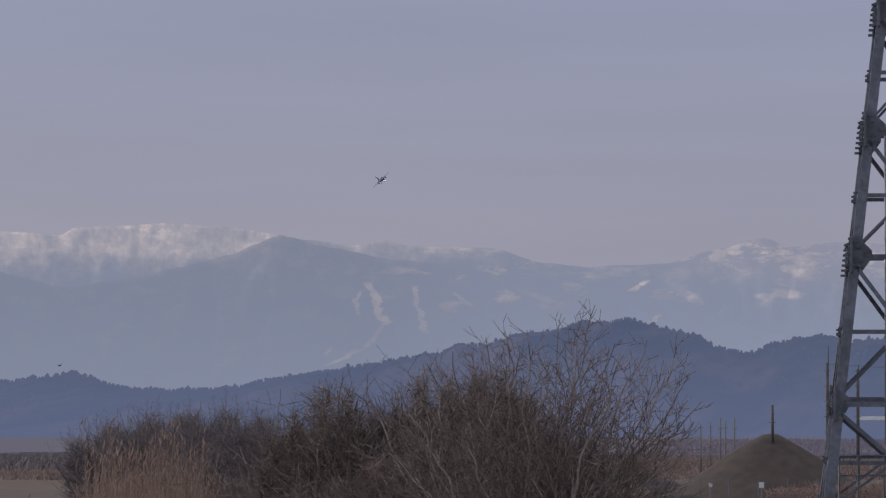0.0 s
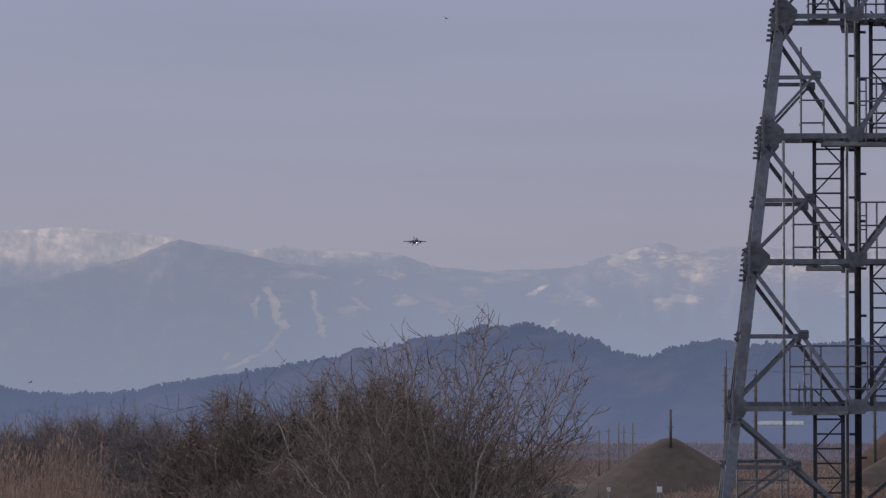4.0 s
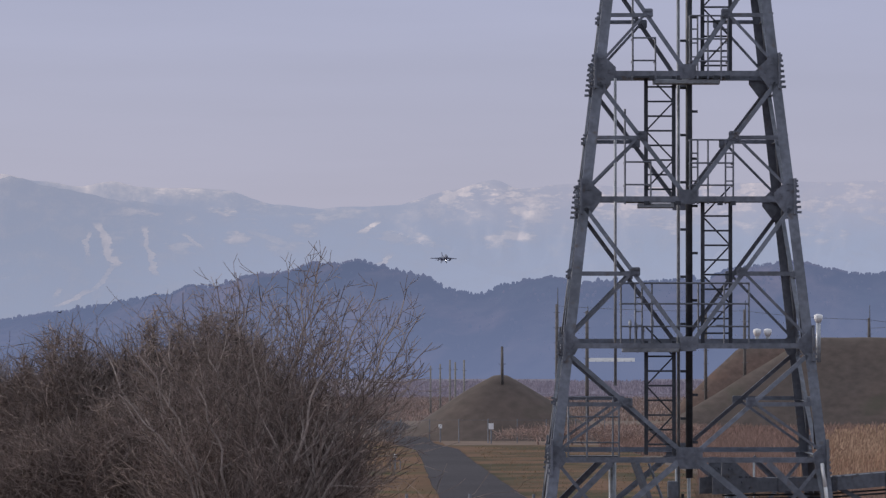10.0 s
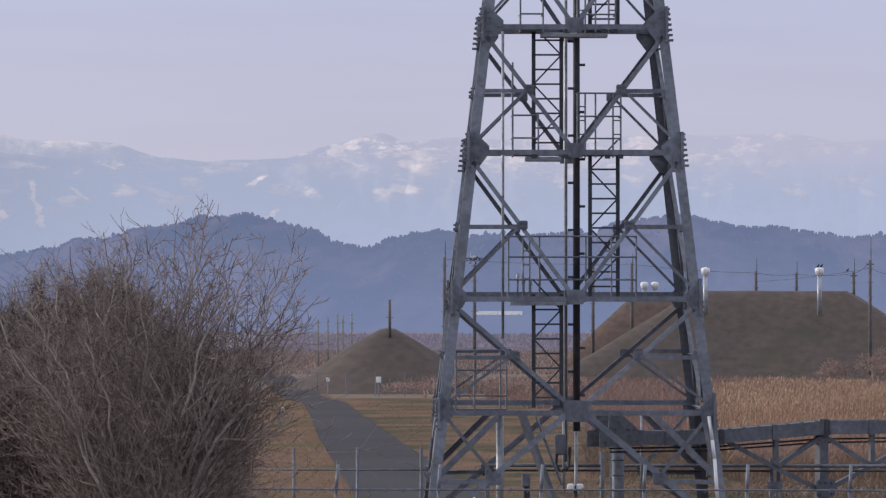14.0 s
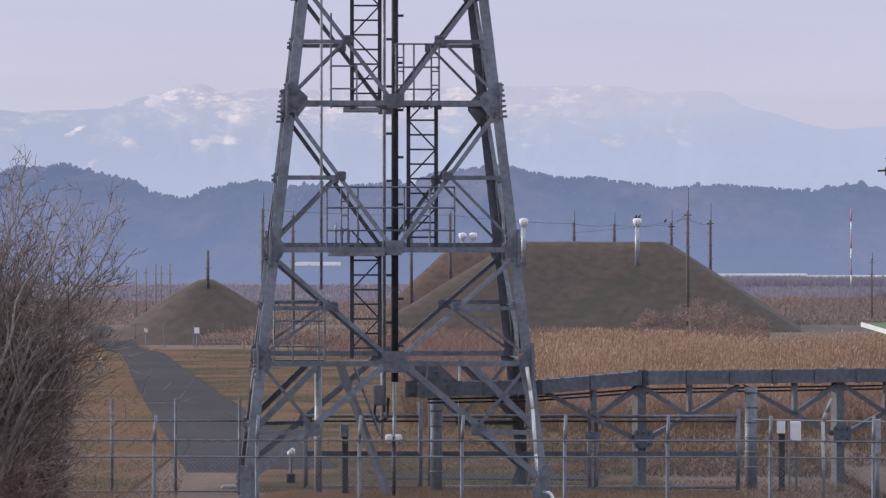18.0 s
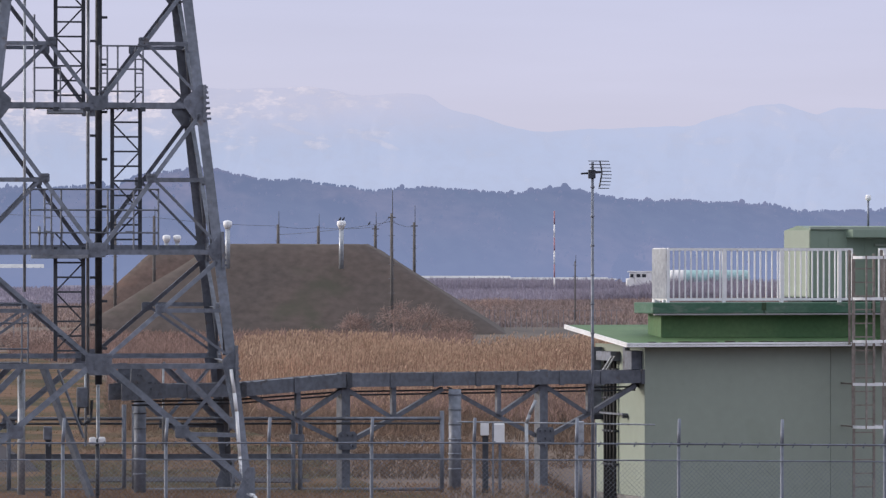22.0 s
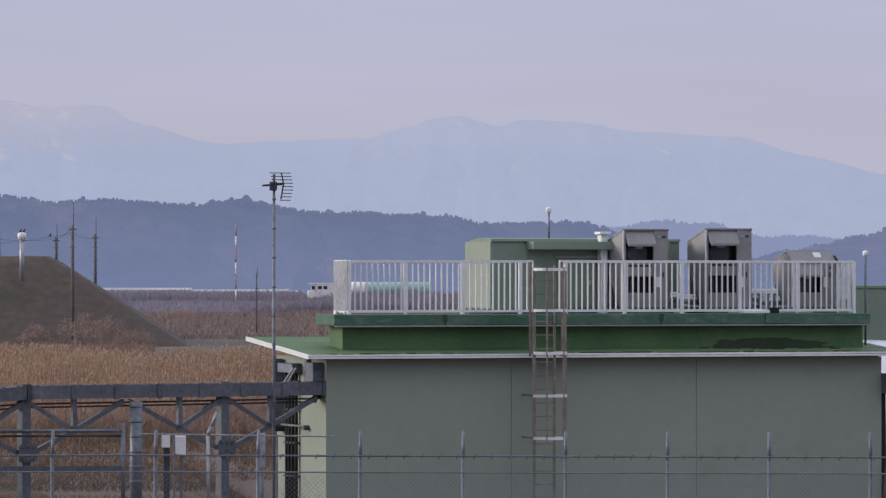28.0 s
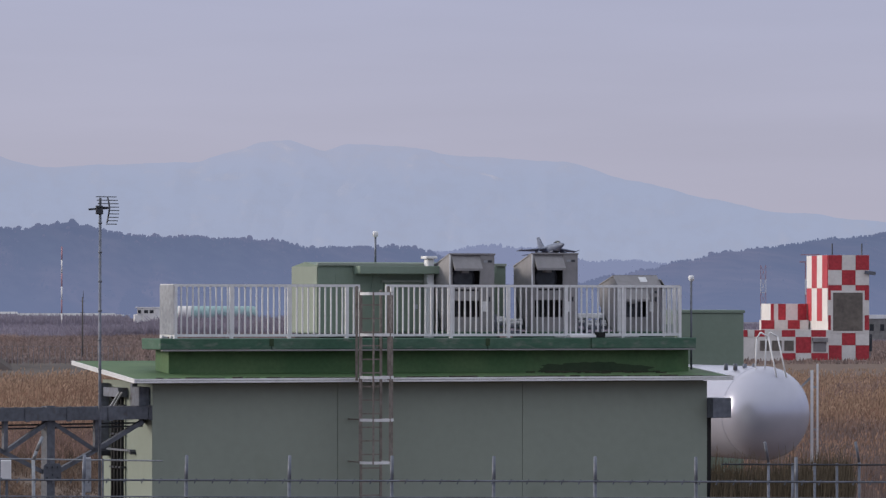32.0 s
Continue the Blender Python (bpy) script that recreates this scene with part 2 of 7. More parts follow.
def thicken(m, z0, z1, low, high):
    """Makes a backdrop's glowing haze stronger towards its foot, by height."""
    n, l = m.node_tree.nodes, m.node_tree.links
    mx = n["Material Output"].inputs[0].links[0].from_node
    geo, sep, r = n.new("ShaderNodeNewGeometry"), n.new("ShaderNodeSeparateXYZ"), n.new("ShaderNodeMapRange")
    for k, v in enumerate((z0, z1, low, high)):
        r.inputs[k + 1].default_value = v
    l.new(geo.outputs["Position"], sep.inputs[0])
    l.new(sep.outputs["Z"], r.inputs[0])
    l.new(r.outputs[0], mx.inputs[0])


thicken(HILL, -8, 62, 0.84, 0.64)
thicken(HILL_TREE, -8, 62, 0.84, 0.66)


def far_haze_tint(m, near, far, tint):
    """Mixes a grey-purple haze tint into the base colour with distance."""
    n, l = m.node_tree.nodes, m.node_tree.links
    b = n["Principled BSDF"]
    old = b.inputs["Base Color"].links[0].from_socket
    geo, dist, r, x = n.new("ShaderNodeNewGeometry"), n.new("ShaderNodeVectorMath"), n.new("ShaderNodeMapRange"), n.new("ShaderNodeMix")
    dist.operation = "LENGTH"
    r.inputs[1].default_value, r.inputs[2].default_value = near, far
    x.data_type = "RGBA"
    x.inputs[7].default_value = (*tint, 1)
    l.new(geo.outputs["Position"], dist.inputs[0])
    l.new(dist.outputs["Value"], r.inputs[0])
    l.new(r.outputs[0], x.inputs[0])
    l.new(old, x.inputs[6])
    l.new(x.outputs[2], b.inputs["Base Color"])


far_haze_tint(FIELD, 350, 1200, (0.138, 0.124, 0.168))


# ---- building helpers ----
def spot(bearing, distance, z=0.0):
    """A place by its bearing to the right of the y axis (degrees), its distance from the standpoint and its height."""
    return Vector((distance * math.sin(radians(bearing)), distance * math.cos(radians(bearing)), z))


def mesh_of(name, bm):
    me = bpy.data.meshes.new(name)
    bm.normal_update()
    bm.to_mesh(me)
    bm.free()
    return me


def part(name, bm, material, parent, label=""):
    me = bm if isinstance(bm, bpy.types.Mesh) else mesh_of(name, bm)
    if not me.materials:
        me.materials.append(material)
    ob = new(name, me)
    ob.parent = parent
    return tagged(ob, label)


def thing(name, label, category, m=None, group="", kind=""):
    ob = new(name)
    ob.empty_display_size = 0.3
    if m is not None:
        ob.matrix_basis = m
    return tagged(ob, label, category, group, kind)


def solid(name, bm, material, label, category="", kind="", group="", m=None):
    """A thing that is one mesh."""
    ob = part(name, bm, material, None)
    if m is not None:
        ob.matrix_basis = m
    return tagged(ob, label, category, group, kind)


def from_arrays(name, verts, faces):
    me = bpy.data.meshes.new(name)
    me.from_pydata([tuple(v) for v in verts], [], [tuple(f) for f in faces])
    me.update()
    return me


def smooth(ob):
    for p in ob.data.polygons:
        p.use_smooth = True
    return ob


def block(bm, lo, hi, bevel=0.0):
    """An upright box from corner to corner, with slightly rounded edges if asked."""
    lo, hi = Vector(lo), Vector(hi)
    made = bmesh.ops.create_cube(bm, size=1, matrix=Matrix.Translation((lo + hi) / 2) @ Matrix.Diagonal((*(hi - lo), 1)))["verts"]
    if bevel:
        edges = list({e for v in made for e in v.link_edges})
        bmesh.ops.bevel(bm, geom=edges, offset=bevel, segments=1, affect="EDGES")
    return bm


def axes(p, q, up=Vector((0, 0, 1))):
    d = (Vector(q) - Vector(p)).normalized()
    if abs(d.dot(up)) > 0.98:
        up = Vector((0, 1, 0))
    s = d.cross(up).normalized()
    return d, s, s.cross(d).normalized()


def bar(bm, p, q, w, h, up=Vector((0, 0, 1))):
    """A square-edged bar from p to q, w across and h deep."""
    p, q = Vector(p), Vector(q)
    d, s, u = axes(p, q, up)
    v = [bm.verts.new(o + s * (a * w / 2) + u * (b * h / 2)) for o in (p, q) for a, b in ((-1, -1), (1, -1), (1, 1), (-1, 1))]
    for f in ((0, 1, 2, 3), (7, 6, 5, 4), (0, 4, 5, 1), (1, 5, 6, 2), (2, 6, 7, 3), (3, 7, 4, 0)):
        bm.faces.new([v[k] for k in f])
    return bm


def angle_iron(bm, p, q, w, a, b, t=0.012):
    """A rolled steel angle: two thin legs, w wide, along the directions a and b from the line p-q."""
    p, q = Vector(p), Vector(q)
    d = (q - p).normalized()
    a = (Vector(a) - d * Vector(a).dot(d)).normalized()
    b = (Vector(b) - d * Vector(b).dot(d)).normalized()
    prof = ((0, 0), (w, 0), (w, t), (t, t), (t, w), (0, w))
    rows = [[bm.verts.new(o + a * x + b * y) for x, y in prof] for o in (p, q)]
    for k in range(6):
        bm.faces.new((rows[0][k], rows[0][(k + 1) % 6], rows[1][(k + 1) % 6], rows[1][k]))
    bm.faces.new(rows[0][::-1])
    bm.faces.new(rows[1])
    bmesh.ops.recalc_face_normals(bm, faces=bm.faces)
    return bm


def tube(bm, p, q, r, r2=None, n=8, cap=True):
    p, q = Vector(p), Vector(q)
    d, s, u = axes(p, q)
    r2 = r if r2 is None else r2
    rows = [[bm.verts.new(o + (s * math.cos(2 * math.pi * k / n) + u * math.sin(2 * math.pi * k / n)) * rr) for k in range(n)] for o, rr in ((p, r), (q, r2))]
    for k in range(n):
        f = bm.faces.new((rows[0][k], rows[0][(k + 1) % n], rows[1][(k + 1) % n], rows[1][k]))
        f.smooth = n > 6
    if cap:
        bm.faces.new(rows[0][::-1])
        bm.faces.new(rows[1])
    return bm


def pipe(bm, points, r, n=6):
    for a, b in zip(points, points[1:]):
        tube(bm, a, b, r, n=n)
    return bm


def turned(bm, profile, n=20, m=Matrix()):
    """A turned body about z from (radius, height) pairs."""
    rows = [[bm.verts.new(m @ Vector((r * math.cos(2 * math.pi * k / n), r * math.sin(2 * math.pi * k / n), z))) for k in range(n)] for r, z in profile]
    for a, b in zip(rows, rows[1:]):
        for k in range(n):
            bm.faces.new((a[k], a[(k + 1) % n], b[(k + 1) % n], b[k])).smooth = True
    bm.faces.new(rows[0][::-1])
    bm.faces.new(rows[-1])
    bmesh.ops.recalc_face_normals(bm, faces=bm.faces)
    return bm


B = bmesh.new
V = Vector


# ---- ground: near level, sinking gently towards the far runway ----
def ground_z(x, y):
    d = math.hypot(x, y)
    z = -7.4 * min(1, max(0, (d - 380) / 1150))
    b = math.degrees(math.atan2(x, y))
    bank = math.exp(-((d - 1010) / 60) ** 2) * min(1, max(0, (b - 4.0) / 0.8)) * min(1, max(0, (9.5 - b) / 0.8))
    dip = min(1, max(0, (x - 5.8) / 2.4)) * min(1, max(0, (150 - d) / 25))     # the ground is lower round the building
    return z + bank * 2.7 - 0.75 * dip * dip * (3 - 2 * dip)


def sheet_ground():
    verts, faces, rows = [], [], []
    rings = [0, 12, 25, 40, 60, 80, 95, 110, 130, 150, 175, 200, 230, 260, 300, 340, 380, 430, 500, 580, 660, 740, 820, 880, 920, 950, 980, 1010, 1040, 1070, 1110, 1170, 1250, 1350, 1450,
             1550, 1800, 2200, 2800, 3400, 4200, 4900]
    turns = [k for k in range(-180, -24, 12)] + [-24 + 0.6 * k for k in range(80)] + [k for k in range(24, 181, 12)]
    for d in rings:
        row = []
        for b in turns:
            p = spot(b, d)
            n = noise.noise(p / 38) * 0.10 + noise.noise(p / 9) * 0.05 if 30 < d < 700 else 0
            verts.append((p.x, p.y, ground_z(p.x, p.y) + n * min(1, max(0, (d - 110) / 60))))
            row.append(len(verts) - 1)
        rows.append(row)
    for a, b in zip(rows, rows[1:]):
        for k in range(len(turns) - 1):
            faces.append((a[k], b[k], b[k + 1], a[k + 1]))
    me = from_arrays("ground", verts, faces)
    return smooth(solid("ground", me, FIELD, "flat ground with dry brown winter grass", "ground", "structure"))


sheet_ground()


def strip(name, path, width, material, label, kind="structure", lift=0.03):
    """A ribbon on the ground along (x, y) points, with its edges turned down into the soil."""
    bm, rows = B(), []
    fine = []
    for (a, b) in zip(path, path[1:]):
        n = max(1, int(math.dist(a, b) / 4))
        fine += [V(a).lerp(V(b), k / n) for k in range(n)]
    fine.append(V(path[-1]))
    for k, p in enumerate(fine):
        d = (fine[min(k + 1, len(fine) - 1)] - fine[max(k - 1, 0)]).normalized()
        s = V((d.y, -d.x))
        w = (width(p.y) if callable(width) else width) / 2 * (1 + 0.05 * noise.noise(V((p.x / 3, p.y / 3, 0))))
        row = []
        end = -0.4 if k in (0, len(fine) - 1) else 0.0
        for o, dz in ((-w - 0.1, -0.25), (-w, end), (0, 0.02 + end), (w, end), (w + 0.1, -0.25)):
            c = p + s * o
            row.append(bm.verts.new((c.x, c.y, ground_z(c.x, c.y) + lift + dz + 0.12 * min(1, max(0, (p.y - 120) / 60)))))
        rows.append(row)
    for a, b in zip(rows, rows[1:]):
        for k in range(4):
            bm.faces.new((a[k], a[k + 1], b[k + 1], b[k]))
    return solid(name, bm, material, label, name.split("_")[0], kind)


# dry lawn on both sides of the service road
strip("lawn_verge", [(-12.3, 84), (-13.2, 130), (-17.5, 180), (-22.5, 240), (-25, 262)], 9.0, LAWN, "dry yellow-brown mown grass verge beside the road", lift=0.04)
strip("lawn_verge", [(-1.0, 96), (-3.5, 130), (-7.5, 172), (-12.0, 215), (-15.0, 252)], 8.4, LAWN_GREEN, "rough greenish-brown grass verge between road and mounds", lift=0.045)
strip("lawn_yard", [(-9, 93.5), (8.0, 93.5), (26.0, 97)], 12.0, LAWN, "dry grass yard round the foot of the tower", lift=0.05)
strip("road_service", [(-5.7, 105.5), (-6.0, 110), (-6.3, 113.5), (-9.45, 144), (-12.6, 175), (-18.3, 235), (-20.6, 250), (-28.6, 327), (-45, 420)], lambda y: 3.25 - 1.25 * min(1, max(0, (y - 114) / 100)), ASPHALT,
      "narrow grey asphalt service road with worn edges", lift=0.09)
strip("road_apron", [(-6.6, 105.6), (-3.0, 105.2), (1.0, 104.8), (5.0, 104.6)], 2.0, ASPHALT, "asphalt lane behind the tower", lift=0.08)
strip("runway_far", [(-330, 1512), (60, 1512), (420, 1400)], 20, ASPHALT, "distant grey runway strip across the field", lift=0.1)


# ---- far hills and mountains ----
def ridge(name, heights, near, far, base, material, label, seed, rough_by, n=420, m=26, sunk=-8, relief=1.0, octaves=3):
    """A ridge seen across its length: heights are (bearing, height) of the crest; the front falls from crest to foot with spurs and gullies."""
    bs, hs = zip(*heights)
    verts, faces = [], []
    for j in range(m + 1):
        u = j / m
        for i in range(n + 1):
            b = bs[0] + (bs[-1] - bs[0]) * i / n
            k = max(1, min(len(bs) - 1, next((q for q in range(1, len(bs)) if bs[q] >= b), len(bs) - 1)))
            t = (b - bs[k - 1]) / (bs[k] - bs[k - 1])
            t = t * t * (3 - 2 * t) * 0.6 + t * 0.4
            crest = hs[k - 1] + (hs[k] - hs[k - 1]) * t
            p3 = V((b * 1.7 + seed, u * (2.2 if octaves > 3 else 0.7), seed))
            spur = noise.fractal(p3 * 1.3, 0.9, 2.0, octaves) * relief
            crest += noise.fractal(V((b * 3.1, seed * 2, 0)), 0.8, 2.0, 5) * rough_by
            rise = (u ** 1.15) * crest + spur * crest * 0.20 * math.sin(math.pi * min(1, u)) * (1.0 if u < 0.999 else 0)
            d = near + (far - near) * u + spur * 18 * (1 - u)
            p = spot(b, d, base + max(0, rise))
            verts.append(p)
    lo = len(verts)
    for i in range(n + 1):
        b = bs[0] + (bs[-1] - bs[0]) * i / n
        verts.append(spot(b, far + 60, sunk))
    w = n + 1
    for j in range(m + 1):
        for i in range(n):
            faces.append((j * w + i, j * w + i + 1, (j + 1) * w + i + 1, (j + 1) * w + i))
    me = from_arrays(name, verts, faces)
    ob = smooth(solid(name, me, material, label, "mountains" if "mountain" in name else "hill", "structure"))
    return ob, [verts[m * w + i] for i in range(w)], verts


def crest(pairs, distance, base, eye=EYE):
    """Heights over the base for a skyline given as (bearing, degrees above the horizon)."""
    return [(b, eye + distance * math.tan(radians(e)) - base) for b, e in pairs]


WOODED = [(-16, 0.30), (-12.4, 0.36), (-11.6, 0.39), (-10.75, 0.25), (-9.9, 0.30), (-8.9, 0.43), (-8.0, 0.60), (-7.15, 0.75), (-6.4, 0.88), (-5.9, 1.00), (-5.4, 1.05),
          (-4.6, 0.88), (-4.3, 0.70), (-3.95, 0.68), (-3.7, 0.80), (-3.25, 0.86), (-2.45, 0.78), (-1.45, 0.86), (-0.8, 1.02), (-0.3, 0.99), (0.6, 0.91), (0.9, 0.86), (1.8, 0.78),
          (2.1, 0.82), (3.0, 0.76), (3.7, 0.78), (4.25, 0.71), (5.0, 0.67), (5.6, 0.66), (6.45, 0.56), (7.25, 0.56), (7.7, 0.50), (8.2, 0.30), (8.7, 0.1), (9.4, 0.02)]
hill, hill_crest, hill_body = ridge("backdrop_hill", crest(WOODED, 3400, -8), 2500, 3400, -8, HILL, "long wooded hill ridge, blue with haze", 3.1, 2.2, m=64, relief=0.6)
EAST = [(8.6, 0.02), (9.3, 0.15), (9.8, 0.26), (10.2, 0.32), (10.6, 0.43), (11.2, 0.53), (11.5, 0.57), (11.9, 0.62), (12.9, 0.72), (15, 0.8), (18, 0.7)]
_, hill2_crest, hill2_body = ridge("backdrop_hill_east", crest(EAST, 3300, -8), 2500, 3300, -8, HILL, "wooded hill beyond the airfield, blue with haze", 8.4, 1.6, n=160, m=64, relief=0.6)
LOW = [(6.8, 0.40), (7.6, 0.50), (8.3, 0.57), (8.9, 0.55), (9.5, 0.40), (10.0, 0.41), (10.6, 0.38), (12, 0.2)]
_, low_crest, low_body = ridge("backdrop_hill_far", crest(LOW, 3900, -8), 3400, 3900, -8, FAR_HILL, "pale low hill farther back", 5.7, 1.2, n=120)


def conifers(name, tops, body, count, material, label, seed, w=421, size=1.0):
    """Small rough crowns along a crest and over the slope before it."""
    rnd = random.Random(seed)
    verts, faces = [], []
    for k in range(count):
        if k < count * 0.62:
            i = rnd.randrange(len(tops) - 1)
            p = tops[i].lerp(tops[i + 1], rnd.random())
            clump = noise.noise(V((p.x / 60, seed, 0)))
            h = rnd.uniform(0.9, 2.6) * (0.74 + 1.55 * max(0, clump + 0.02)) * (1.9 if rnd.random() < 0.04 + 0.1 * max(0, clump) else 1)
        else:
            q = body[rnd.randrange(len(body) // 4, len(body) - w)]
            p = q + V((rnd.uniform(-4, 4), 0, 0))
            h = rnd.uniform(1.2, 2.6)
        h *= size
        r = h * rnd.uniform(0.3, 0.75)
        c0 = len(verts)
        n = 6
        tiers = ((-1.0, 0.7), (h * 0.3, 1.0), (h * 0.62, 0.66), (h * 0.86, 0.3)) if rnd.random() < 0.35 else ((-1.0, 0.6), (h * 0.4, 1.1), (h * 0.75, 0.95), (h * 0.95, 0.4))
        turn = rnd.random()
        for z, f in tiers:
            for s in range(n):
                a = (s / n + turn) * 2 * math.pi
                rr = r * f * rnd.uniform(0.65, 1.2)
                verts.append(p + V((rr * math.cos(a), rr * math.sin(a), z + rnd.uniform(-0.3, 0.3))))
        verts.append(p + V((rnd.uniform(-0.2, 0.2), 0, h)))
        for t in range(3):
            for s in range(n):
                faces.append((c0 + t * n + s, c0 + t * n + (s + 1) % n, c0 + (t + 1) * n + (s + 1) % n, c0 + (t + 1) * n + s))
        for s in range(n):
            faces.append((c0 + 3 * n + s, c0 + 3 * n + (s + 1) % n, c0 + 4 * n))
    return solid(name, from_arrays(name, verts, faces), material, label, "woods", "stuff")


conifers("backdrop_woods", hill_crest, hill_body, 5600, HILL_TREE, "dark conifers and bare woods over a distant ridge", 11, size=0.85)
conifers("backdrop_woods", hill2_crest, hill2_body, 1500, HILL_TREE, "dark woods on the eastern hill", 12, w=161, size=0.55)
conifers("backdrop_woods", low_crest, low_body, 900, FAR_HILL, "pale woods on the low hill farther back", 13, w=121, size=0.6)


def mountain_material(name, haze_share, snow=1.0):
    """Backdrop of far mountains: snow on the tops and in gullies, cleared runs, pale woods below, all under haze mixed
    in as emission.
    """
    m = bpy.data.materials.new(name)
    m.use_nodes = True
    n, l = m.node_tree.nodes, m.node_tree.links
    b = n["Principled BSDF"]
    b.inputs["Roughness"].default_value, b.inputs["Specular IOR Level"].default_value = 1.0, 0.0
    geo, sep = n.new("ShaderNodeNewGeometry"), n.new("ShaderNodeSeparateXYZ")
    l.new(geo.outputs["Position"], sep.inputs[0])

    def calc(op, a, c=0.0):
        x = n.new("ShaderNodeMath")
        x.operation = op
        for s, v in zip(x.inputs, (a, c)):
            if isinstance(v, (int, float)):
                s.default_value = v
            else:
                l.new(v, s)
        return x.outputs[0]

    def ramp(v, *a):
        r = n.new("ShaderNodeMapRange")
        r.interpolation_type = "SMOOTHSTEP"
        for k, q in enumerate(a):
            r.inputs[k + 1].default_value = q
        l.new(v, r.inputs[0])
        return r.outputs[0]

    # degrees along the range and degrees of height, as seen from the field
    along = calc("MULTIPLY", calc("ARCTAN2", sep.outputs["X"], sep.outputs["Y"]), 57.2958)
    plan = n.new("ShaderNodeVectorMath")
    plan.operation = "LENGTH"
    l.new(geo.outputs["Position"], plan.inputs[0])
    up = calc("MULTIPLY", calc("DIVIDE", calc("SUBTRACT", sep.outputs["Z"], 4.6), plan.outputs["Value"]), 57.2958)
    flat = n.new("ShaderNodeCombineXYZ")
    l.new(along, flat.inputs[0])
    l.new(up, flat.inputs[1])

    def tex(scale, sx=1.0, sy=1.0, detail=6, rough=0.6, turn=0.0):
        mp, t = n.new("ShaderNodeMapping"), n.new("ShaderNodeTexNoise")
        mp.inputs["Scale"].default_value, mp.inputs["Rotation"].default_value = (sx, sy, 1), (0, 0, radians(turn))
        l.new(flat.outputs[0], mp.inputs[0])
        t.inputs["Scale"].default_value, t.inputs["Detail"].default_value, t.inputs["Roughness"].default_value = scale, detail, rough
        l.new(mp.outputs[0], t.inputs["Vector"])
        return t.outputs[0]

    def curve(stops):
        """A value along the range from (bearing, value) stops."""
        c = n.new("ShaderNodeValToRGB")
        for k, (x, v) in enumerate(stops):
            e = c.color_ramp.elements[k] if k < 2 else c.color_ramp.elements.new(1.0)
            e.position, e.color = (x + 14) / 28, (v / 3, v / 3, v / 3, 1)
        l.new(calc("DIVIDE", calc("ADD", along, 14.0), 28.0), c.inputs[0])
        return calc("MULTIPLY", c.outputs[0], 3.0)

    line = curve([(-14, 1.66), (13, 2.6), (-10.6, 1.60), (-10.0, 1.60), (-9.5, 1.66), (-9.25, 1.80), (-9.0, 1.90), (-8.75, 1.86), (-8.3, 1.74), (-7.2, 1.72), (-6.2, 1.60), (-5.4, 1.60), (-4.5, 1.58),
                  (-3.8, 1.42), (-2.8, 1.42), (-1.6, 1.45), (0.0, 1.52), (1.0, 1.66), (2.0, 1.85), (2.6, 2.2)])
    power = curve([(-14, 1.0), (13, 0.15), (-9.6, 1.0), (-8.9, 0.95), (-6.7, 0.85), (-5.4, 0.42), (-4.2, 0.8), (-1.0, 0.68), (1.2, 0.55), (2.2, 0.25), (3.2, 0.15)])
    gully = tex(3.4, 1.6, 1.1, 8, 0.64, 26)
    spur = tex(1.3, 1.2, 1.6, 8, 0.6, -28)
    ragged = calc("ADD", calc("MULTIPLY", calc("SUBTRACT", gully, 0.5), 0.62), calc("MULTIPLY", calc("SUBTRACT", spur, 0.5), 0.7))
    cap = ramp(calc("ADD", calc("SUBTRACT", up, line), ragged), -0.12, 0.24, 0.0, 1.0)
    cap = calc("MULTIPLY", cap, ramp(gully, 0.36, 0.66, 1.0, 0.58))
    cap = calc("MULTIPLY", cap, ramp(tex(2.0, 2.4, 0.75, 6, 0.6, 14), 0.40, 0.62, 0.74, 1.0))      # ribs down the plateau's face
    flecks = ramp(tex(3.2, 0.8, 2.1, 8, 0.66, -24), 0.47, 0.57, 0.0, 1.0)                        # broken, slanting snow on the lower tops
    flecks = calc("MAXIMUM", flecks, ramp(along, -7.6, -6.2, 0.85, 0.15))
    cap = calc("MULTIPLY", calc("MULTIPLY", calc("MULTIPLY", cap, flecks), power), snow)
    # thin old snow on open slopes, lying in slanting drifts
    drift = ramp(tex(2.3, 0.8, 2.2, 7, 0.62, 18), 0.52, 0.66, 0.0, 0.75)
    drift = calc("MULTIPLY", drift, calc("MULTIPLY", ramp(up, 1.0, 1.35, 0.0, 1.0), ramp(along, -8.6, -7.4, 0.0, 1.0)))
    drift = calc("MULTIPLY", drift, power)

    def run(b0, e0, b1, e1, w, strength):
        """A cleared run down the slope from one point to another, ragged at its edges."""
        f = ramp(up, e1, e0, 0.0, 1.0)
        f.node.interpolation_type = "LINEAR"
        mid = calc("ADD", calc("MULTIPLY", f, b0 - b1), b1)
        off = calc("ABSOLUTE", calc("SUBTRACT", calc("ADD", along, calc("MULTIPLY", calc("SUBTRACT", tex(5.0, 0.4, 1.0, 4), 0.5), 0.32)), mid))
        band = ramp(calc("ADD", off, calc("MULTIPLY", calc("SUBTRACT", tex(9.0, 1, 1, 5), 0.5), 0.09)), w * 0.5, w, strength, 0.0)
        return calc("MULTIPLY", band, calc("MULTIPLY", ramp(up, e1 - 0.03, e1 + 0.03, 0.0, 1.0), ramp(up, e0 - 0.03, e0 + 0.03, 1.0, 0.0)))

    amount = calc("MAXIMUM", cap, drift)
